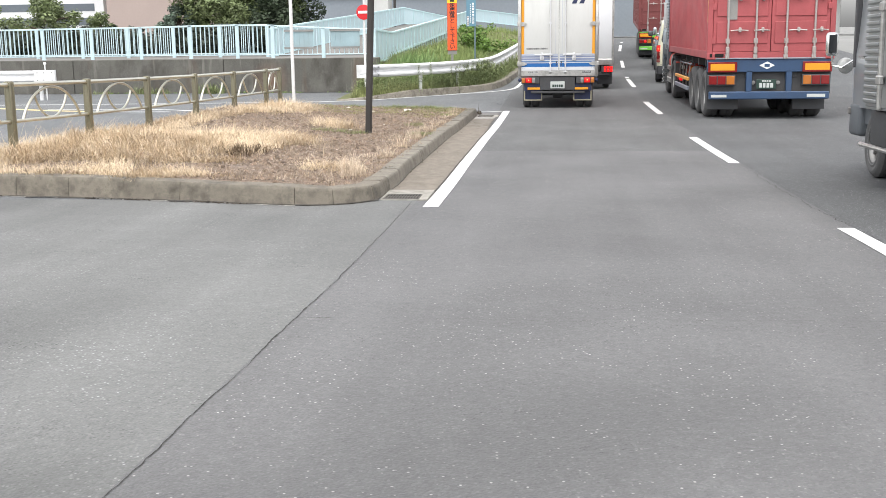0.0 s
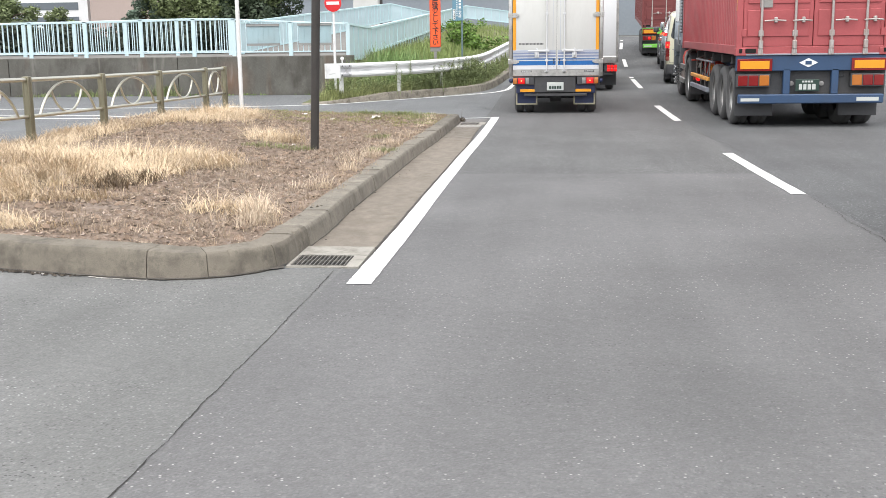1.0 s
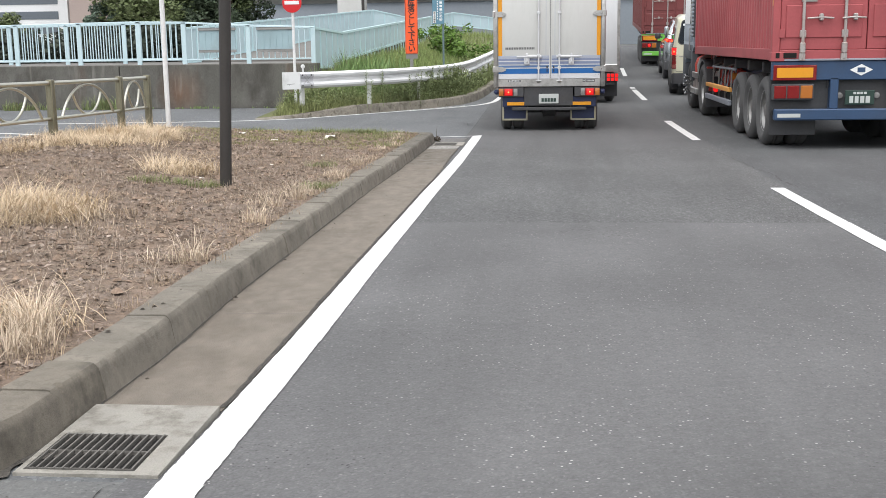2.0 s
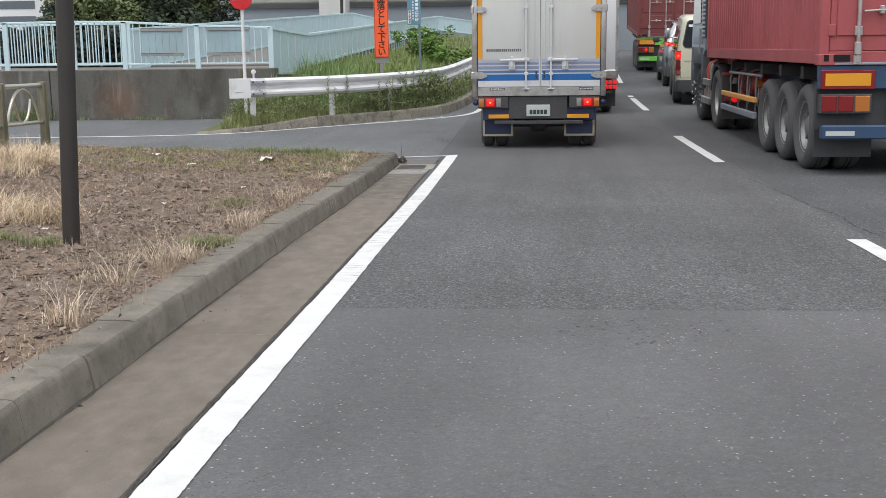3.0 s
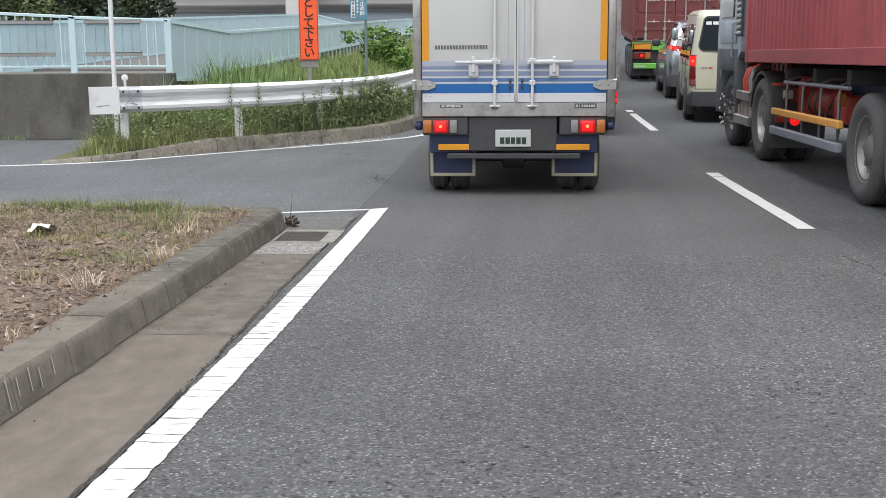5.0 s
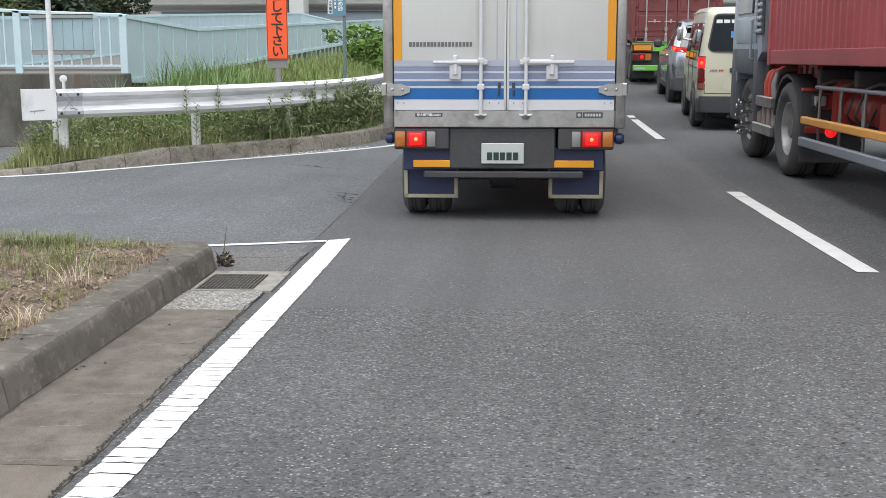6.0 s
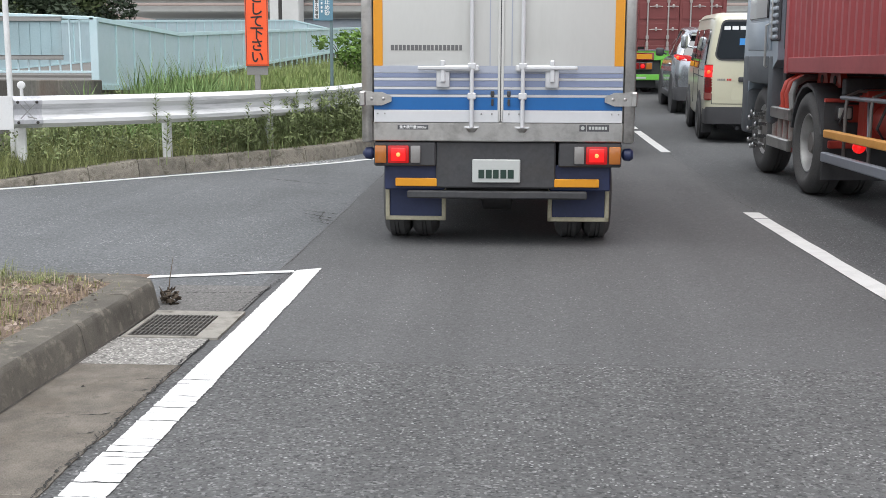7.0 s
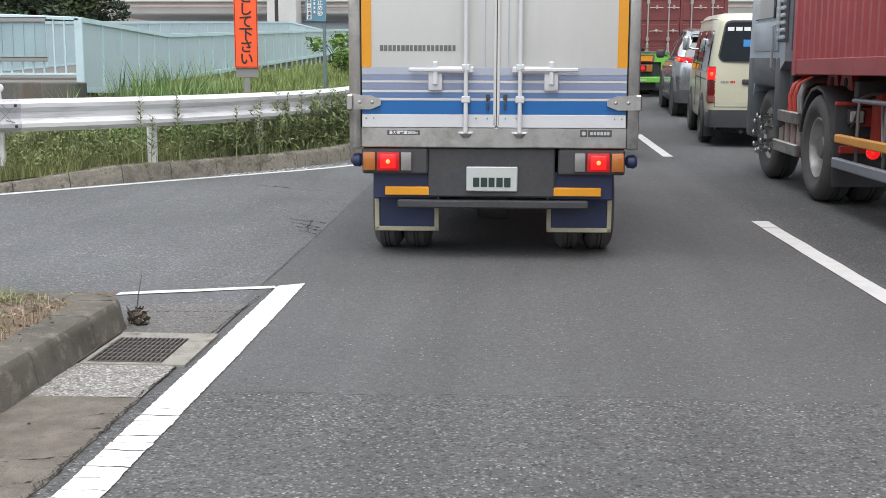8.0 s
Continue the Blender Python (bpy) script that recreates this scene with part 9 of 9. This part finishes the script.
for i, (x, y, h) in enumerate(((-2.95, 5.25, 0.78), (-2.68, 5.5, 0.82), (-2.2, 6.05, 0.66), (-2.02, 6.35, 0.72), (-1.62, 6.95, 0.72), (-1.45, 7.3, 0.8), (-1.33, 7.45, 0.75), (-1.2, 7.75, 0.82), (-1.1, 8.0, 0.7),
                               (-1.25, 8.2, 0.85), (-3.3, 5.0, 0.5), (-1.0, 8.3, 0.7), (-1.12, 8.45, 0.8), (-0.95, 8.6, 0.75), (-1.05, 8.8, 0.72), (-1.3, 7.6, 0.62), (-1.55, 7.15, 0.55), (-0.9, 9.0, 0.75), (-1.15, 9.2, 0.8), (-1.75, 6.7, 0.5))):
    x = min(x, verge_x(y) - 0.32)
    weed_plant(x, y, verge_z(x, y), h, i)
for i, (x, y, h) in enumerate(((-2.73, 5.5, 0.78), (-2.43, 5.88, 0.8), (-2.66, 5.58, 0.55), (-1.93, 6.43, 0.62), (-1.72, 6.68, 0.7))):
    weed_plant(x, y, gz(y) + 0.15, h, 50 + i)
# dry weed at the island's end and small ones in the gutter
dead = thing("dead_weed", "dry brown dead weed growing at the kerb's end", "weed")
V = []
bm = bmesh.new()
rr = random.Random(3)
for i in range(16):
    a = rr.uniform(0, math.tau)
    L = rr.uniform(0.03, 0.11) if i else 0.24
    p = Vector((-0.64, -1.13, 0.0))
    q = p + Vector((math.cos(a) * L * 0.45, math.sin(a) * L * 0.45, L))
    tube(bm, [p, p.lerp(q, 0.5) + Vector((0, 0, 0.02)), q], [0.004, 0.003, 0.0015], 5)
part("twigs", bm, M_BARK, dead)
leaf_mesh("leaf_scraps", [(-0.625, -1.13, 0.04, 0.055, 80)], 0.012, M_BARK, dead, 4)

shrub = thing("roadside_shrub", "rounded bright green shrub on the bank by the ramp", "shrub")
bm = bmesh.new()
SB = Vector((-2.35, 19.5, 0.74))
for i in range(7):
    a = i * 0.9
    tube(bm, [SB, SB + Vector((0.25 * math.cos(a), 0.25 * math.sin(a), 0.5)), SB + Vector((0.6 * math.cos(a), 0.6 * math.sin(a), 1.0))], [0.03, 0.02, 0.008], 6)
part("stems", bm, M_BARK, shrub)
rr = random.Random(7)
cl = [(SB.x + rr.gauss(0.15, 0.42), SB.y + rr.gauss(0, 0.5), SB.z + rr.uniform(0.25, 1.2), 0.2, 40) for _ in range(48)]
cl += [(SB.x + 0.5 + rr.gauss(0, 0.4), SB.y + rr.gauss(0.6, 0.4), SB.z + rr.uniform(0.1, 0.6), 0.22, 34) for _ in range(22)]
leaf_mesh("foliage", cl, 0.04, M_LEAF_BRIGHT, shrub, 8)


def tree(x, y, z, h, crown_r, lumps, leaves, size, leaf_m, label, seed, low=0.25):
    """A tree: tapered trunk with limbs and a crown of many leaves in uneven clumps."""
    r = random.Random(seed)
    t = thing("tree", label, "tree", group="trees behind the walkway")
    base = Vector((x, y, z))
    bm = bmesh.new()
    tube(bm, [base - Vector((0, 0, 0.1)), base + Vector((0.1, 0, h * 0.3)), base + Vector((0.0, 0.1, h * 0.6)), base + Vector((0.1, 0, h * 0.85))], [0.2, 0.16, 0.1, 0.04], 10)
    part("trunk", bm, M_BARK, t)
    bm = bmesh.new()
    cl = []
    for i in range(lumps):
        a = r.uniform(0, math.tau)
        f = r.uniform(low, 1.0)
        rad = crown_r * math.sqrt(r.uniform(0.05, 1)) * math.sin(math.pi * min(0.97, 0.18 + 0.78 * f))
        p = Vector((x + rad * math.cos(a), y + rad * math.sin(a), z + h * f))
        cl.append((p.x, p.y, p.z, crown_r * r.uniform(0.16, 0.28), leaves // lumps))
        if i % 4 == 0:
            b = base + Vector((0, 0, h * f * 0.7))
            tube(bm, [b, b.lerp(p, 0.5) + Vector((0, 0, 0.15)), p], [0.05, 0.035, 0.012], 6)
    part("limbs", bm, M_BARK, t)
    leaf_mesh("crown", cl, size, leaf_m, t, seed + 1)
    return t


TZ = WALL_TOP - 0.02
tree(-13.2, 25.0, TZ, 5.4, 2.75, 170, 46000, 0.052, M_LEAF, "broad olive-green tree with dense foliage", 51, 0.16)
tree(-10.9, 24.2, TZ, 5.0, 1.75, 100, 26000, 0.052, M_LEAF_DARK, "dark green leafy tree beside the walkway", 52, 0.16)
tree(-15.75, 24.0, TZ, 2.05, 0.95, 36, 6500, 0.036, M_LEAF_BLUE, "low blue-green feathery shrub tree", 53, 0.1)
tree(-22.4, 25.0, TZ, 2.3, 1.9, 44, 8000, 0.046, M_LEAF, "low green bushy tree", 54, 0.1)
tree(-27.0, 26.0, TZ, 3.4, 2.4, 44, 8000, 0.05, M_LEAF, "green bushy tree behind the walkway", 55, 0.1)
tree(-19.4, 24.0, TZ, 1.6, 1.0, 26, 4200, 0.04, M_LEAF, "low green bush behind the walkway", 56, 0.1)
M_HEDGE = mat("hedge_dark_leaf", (0.035, 0.046, 0.03), 0.7, var=0.3, scale=1, fine=20, island=0.5)
hedge = thing("hedge", "dark clipped hedge behind the walkway railing", "hedge")
rr = random.Random(9)
bm = bmesh.new()
for i in range(26):
    xx = -33 + i * 0.95
    tube(bm, [(xx, 15.0, TZ - 0.05), (xx + 0.1, 15.0, TZ + 0.6)], [0.03, 0.012], 5)
part("stems", bm, M_BARK, hedge)
leaf_mesh("foliage", [(rr.uniform(-34, -9), rr.gauss(14.0, 0.5), TZ + rr.uniform(0.1, 0.85), 0.34, 60) for _ in range(560)], 0.06, M_HEDGE, hedge, 10)

# ---- distance ----
M_BROWN_WALL = mat("brown_rendered_wall", (0.36, 0.29, 0.26), 0.9, var=0.06, scale=0.3, fine=4)
M_PALE_WALL = mat("pale_wall", (0.72, 0.73, 0.73), 0.8, var=0.05, scale=0.2, fine=4)
M_GREY_WALL = mat("grey_blue_wall", (0.25, 0.28, 0.31), 0.8, var=0.1, scale=0.2, fine=4)
M_VIADUCT = mat("viaduct_pale_concrete", (0.56, 0.56, 0.54), 0.85, var=0.07, scale=0.3, fine=5, stain=(0.42, 0.42, 0.4), stain_amount=0.4, stain_scale=0.4)
M_BAND = mat("dark_window_band", (0.12, 0.14, 0.16), 0.3, var=0.1)


def building(name, x0, x1, y0, y1, h, wall_m, floors, label, bays=0):
    b = thing(name, label, "building")
    bm = bmesh.new()
    bx(bm, x0, x1, y0, y1, 0, h)
    part("wall", bm, wall_m, b)
    bm = bmesh.new()
    bx(bm, x0 - 0.3, x1 + 0.3, y0 - 0.3, y1 + 0.3, h, h + 0.6)
    part("roof", bm, wall_m, b)
    for f in range(floors):
        z = 3.2 + f * (h - 3.5) / max(1, floors)
        n = max(1, bays)
        for k in range(n):
            w = (x1 - x0 - 2) / n
            bm = bmesh.new()
            bx(bm, x0 + 1 + k * w + 0.3, x0 + 1 + (k + 1) * w - 0.3, y0 - 0.06, y0 + 0.05, z, z + 1.0, 0.0)
            part("window", bm, M_BAND, b)
    return b


building("apartment_building", -57, -33, 118, 140, 26, M_BROWN_WALL, 0, "large plain brown building behind the trees")
building("office_building", -110, -61.5, 128, 150, 15, M_PALE_WALL, 6, "white low building with horizontal window bands", 3)
building("warehouse", -32, 26, 100, 120, 5.6, M_GREY_WALL, 0, "grey-blue warehouse wall under the elevated road")
via = thing("elevated_road", "pale concrete elevated road on thick piers", "viaduct", kind="structure")
bm = bmesh.new()
bx(bm, -30, 120, 80, 92, 5.3, 6.6, 0.1)
part("girder", bm, M_VIADUCT, via)
bm = bmesh.new()
bx(bm, -30, 120, 79.6, 79.9, 6.2, 8.4, 0.05)
part("parapet", bm, M_VIADUCT, via)
bm = bmesh.new()
bx(bm, -30, 120, 79.3, 79.58, 5.75, 5.95, 0.02)
part("edge_pipe", bm, M_BROWN_WALL, via, "brownish pipe along the girder")
bm = bmesh.new()
bx(bm, -16.3, -14.1, 76.8, 79.0, 0, 13, 0.15, 2)
part("pier", bm, M_VIADUCT, via)
for x in (4.0, 26.0, 48.0):
    bm = bmesh.new()
    bx(bm, x - 0.9, x + 0.9, 83, 86, 0, 5.35, 0.2, 2)
    bx(bm, x - 2.4, x + 2.4, 82, 88, 4.6, 5.3, 0.2, 2)
    part("pier", bm, M_VIADUCT, via)

bm = bmesh.new()
tube(bm, [(-8.58, 42.03, 0.4), (-8.58, 42.03, 9.0)], [0.085, 0.07], 12)
tagged(link_mesh("street_pole", bm, M_DARK_POLE), "slender dark brown pole behind the ramp", "pole")

# ---- small things lying about ----
# flaked white paint beside the street's edge line
V, F, k = [], [], 0
fr = random.Random(23)
for i in range(420):
    f = fr.random()
    x = -2.1 + 1.3 * f + fr.gauss(0, 0.05)
    y = 6.25 + 1.35 * f + fr.gauss(0, 0.12)
    r = fr.uniform(0.006, 0.022)
    V += [(x + r * math.cos(a + fr.uniform(0, 0.8)), y + r * math.sin(a + fr.uniform(0, 0.8)), gz(y) + 0.004) for a in (0, 1.6, 3.1, 4.7)]
    F.append((k, k + 1, k + 2, k + 3))
    k += 4
tagged(pydata("paint_flakes", V, F, M_PAINT), "flaked white road paint beside the edge line", "marking", kind="stuff")

M_PAPER = mat("cream_paper", (0.64, 0.6, 0.53), 0.8, var=0.08)
rr = random.Random(17)
for x, y, s in ((-2.0, -2.5, 0.075), (-3.2, -2.7, 0.045), (-2.56, -3.5, 0.045), (-3.75, -1.3, 0.045), (-1.9, -6.4, 0.02), (-2.2, -7.9, 0.02), (-1.6, -5.1, 0.02)):
    bm = bmesh.new()
    bmesh.ops.create_grid(bm, x_segments=4, y_segments=4, size=s)
    for v in bm.verts:
        v.co.z += rr.uniform(-0.35, 0.35) * s + 0.3 * s
        v.co.x *= rr.uniform(0.8, 1.1)
    bmesh.ops.rotate(bm, verts=bm.verts, cent=(0, 0, 0), matrix=Matrix.Rotation(rr.uniform(0, 3), 3, "Z"))
    bmesh.ops.translate(bm, verts=bm.verts, vec=(x, y, soil_z(x, y) + 0.01))
    ob = link_mesh("paper_scrap", bm, M_PAPER)
    tagged(ob, "crumpled white paper scrap on the soil", "litter", group="litter on the island")

# dirt gathered along the foot of the kerb
V, F, k = [], [], 0
for i in range(900):
    j = int(nrng.uniform(0, len(outline) - 1))
    p, q = outline[j], plan_normals(outline[max(0, j - 1):j + 2])[0]
    if p.x < -5.5 or p.y > -1.0:
        continue
    o = abs(nrng.normal(0, 0.03)) + 0.004
    if noise.noise((p.x * 1.6, p.y * 1.6, 7.0)) < nrng.uniform(0.0, 0.5) or (p.y > -14.3 and nrng.uniform() < 0.6):
        continue
    r = nrng.uniform(0.003, 0.011)
    c = Vector((p.x + q.x * o, p.y + q.y * o, gz(p.y) + r * 0.5))
    for d in ((1, 0, 0), (0, 1, 0), (-1, 0, 0), (0, -1, 0), (0, 0, 0.7)):
        V.append(tuple(c + Vector(d) * r * nrng.uniform(0.7, 1.8)))
    F += [(k, k + 1, k + 4), (k + 1, k + 2, k + 4), (k + 2, k + 3, k + 4), (k + 3, k, k + 4)]
    k += 5
for cx, n in ((-3.53, 26), (-3.06, 40), (-2.95, 24), (-2.3, 40), (-2.17, 30), (-1.97, 20), (-4.6, 14)):
    for i in range(n):
        x = nrng.normal(cx, 0.06)
        y, r = bend(x, NEAR_X, NEAR_Y) - 0.02 - abs(nrng.normal(0, 0.02)), nrng.uniform(0.004, 0.012)
        c = Vector((x, y, gz(y) + r * 0.5))
        for d in ((1, 0, 0), (0, 1, 0), (-1, 0, 0), (0, -1, 0), (0, 0, 0.9)):
            V.append(tuple(c + Vector(d) * r * nrng.uniform(0.7, 1.8)))
        F += [(k, k + 1, k + 4), (k + 1, k + 2, k + 4), (k + 2, k + 3, k + 4), (k + 3, k, k + 4)]
        k += 5
for i in range(160):
    y = nrng.uniform(-13.9, -1.6)
    if noise.noise((y * 0.9, 3.0, 8.0)) < nrng.uniform(-0.2, 0.5):
        continue
    r = nrng.uniform(0.004, 0.011)
    c = Vector((kerb_x(y) - nrng.uniform(0.12, 0.24), y, gz(y) + 0.153 + r * 0.4))
    for d in ((1, 0, 0), (0, 1, 0), (-1, 0, 0), (0, -1, 0), (0, 0, 0.6)):
        V.append(tuple(c + Vector(d) * r * nrng.uniform(0.7, 1.8)))
    F += [(k, k + 1, k + 4), (k + 1, k + 2, k + 4), (k + 2, k + 3, k + 4), (k + 3, k, k + 4)]
    k += 5
dr = np.random.default_rng(61)
V2, F2, k2 = [], [], 0
for i in range(500):
    x = -0.55 - abs(dr.normal(0, 1.3))
    y = near_edge(max(x, -5.0)) - 0.06 - abs(dr.normal(0, 0.32)) if x < -0.7 else dr.uniform(-15.7, -15.1)
    r = dr.uniform(0.001, 0.004)
    V2 += [(x + r * math.cos(a) * dr.uniform(0.6, 1.4), y + r * math.sin(a) * dr.uniform(0.6, 1.4), gz(y) + 0.003) for a in (0.3, 1.8, 3.5, 5.0)]
    F2.append((k2, k2 + 1, k2 + 2, k2 + 3))
    k2 += 4
M_DIRT = mat("kerb_dirt", (0.05, 0.041, 0.032), 0.97, var=0.3, fine=40, island=0.6)
tagged(pydata("kerb_dirt", V, F, M_DIRT), "dark dirt and leaf crumbs along the kerb's foot", "dirt", kind="stuff")
tagged(pydata("road_grit", V2, F2, M_DIRT), "brown grit scattered on asphalt before the kerb", "dirt", kind="stuff")
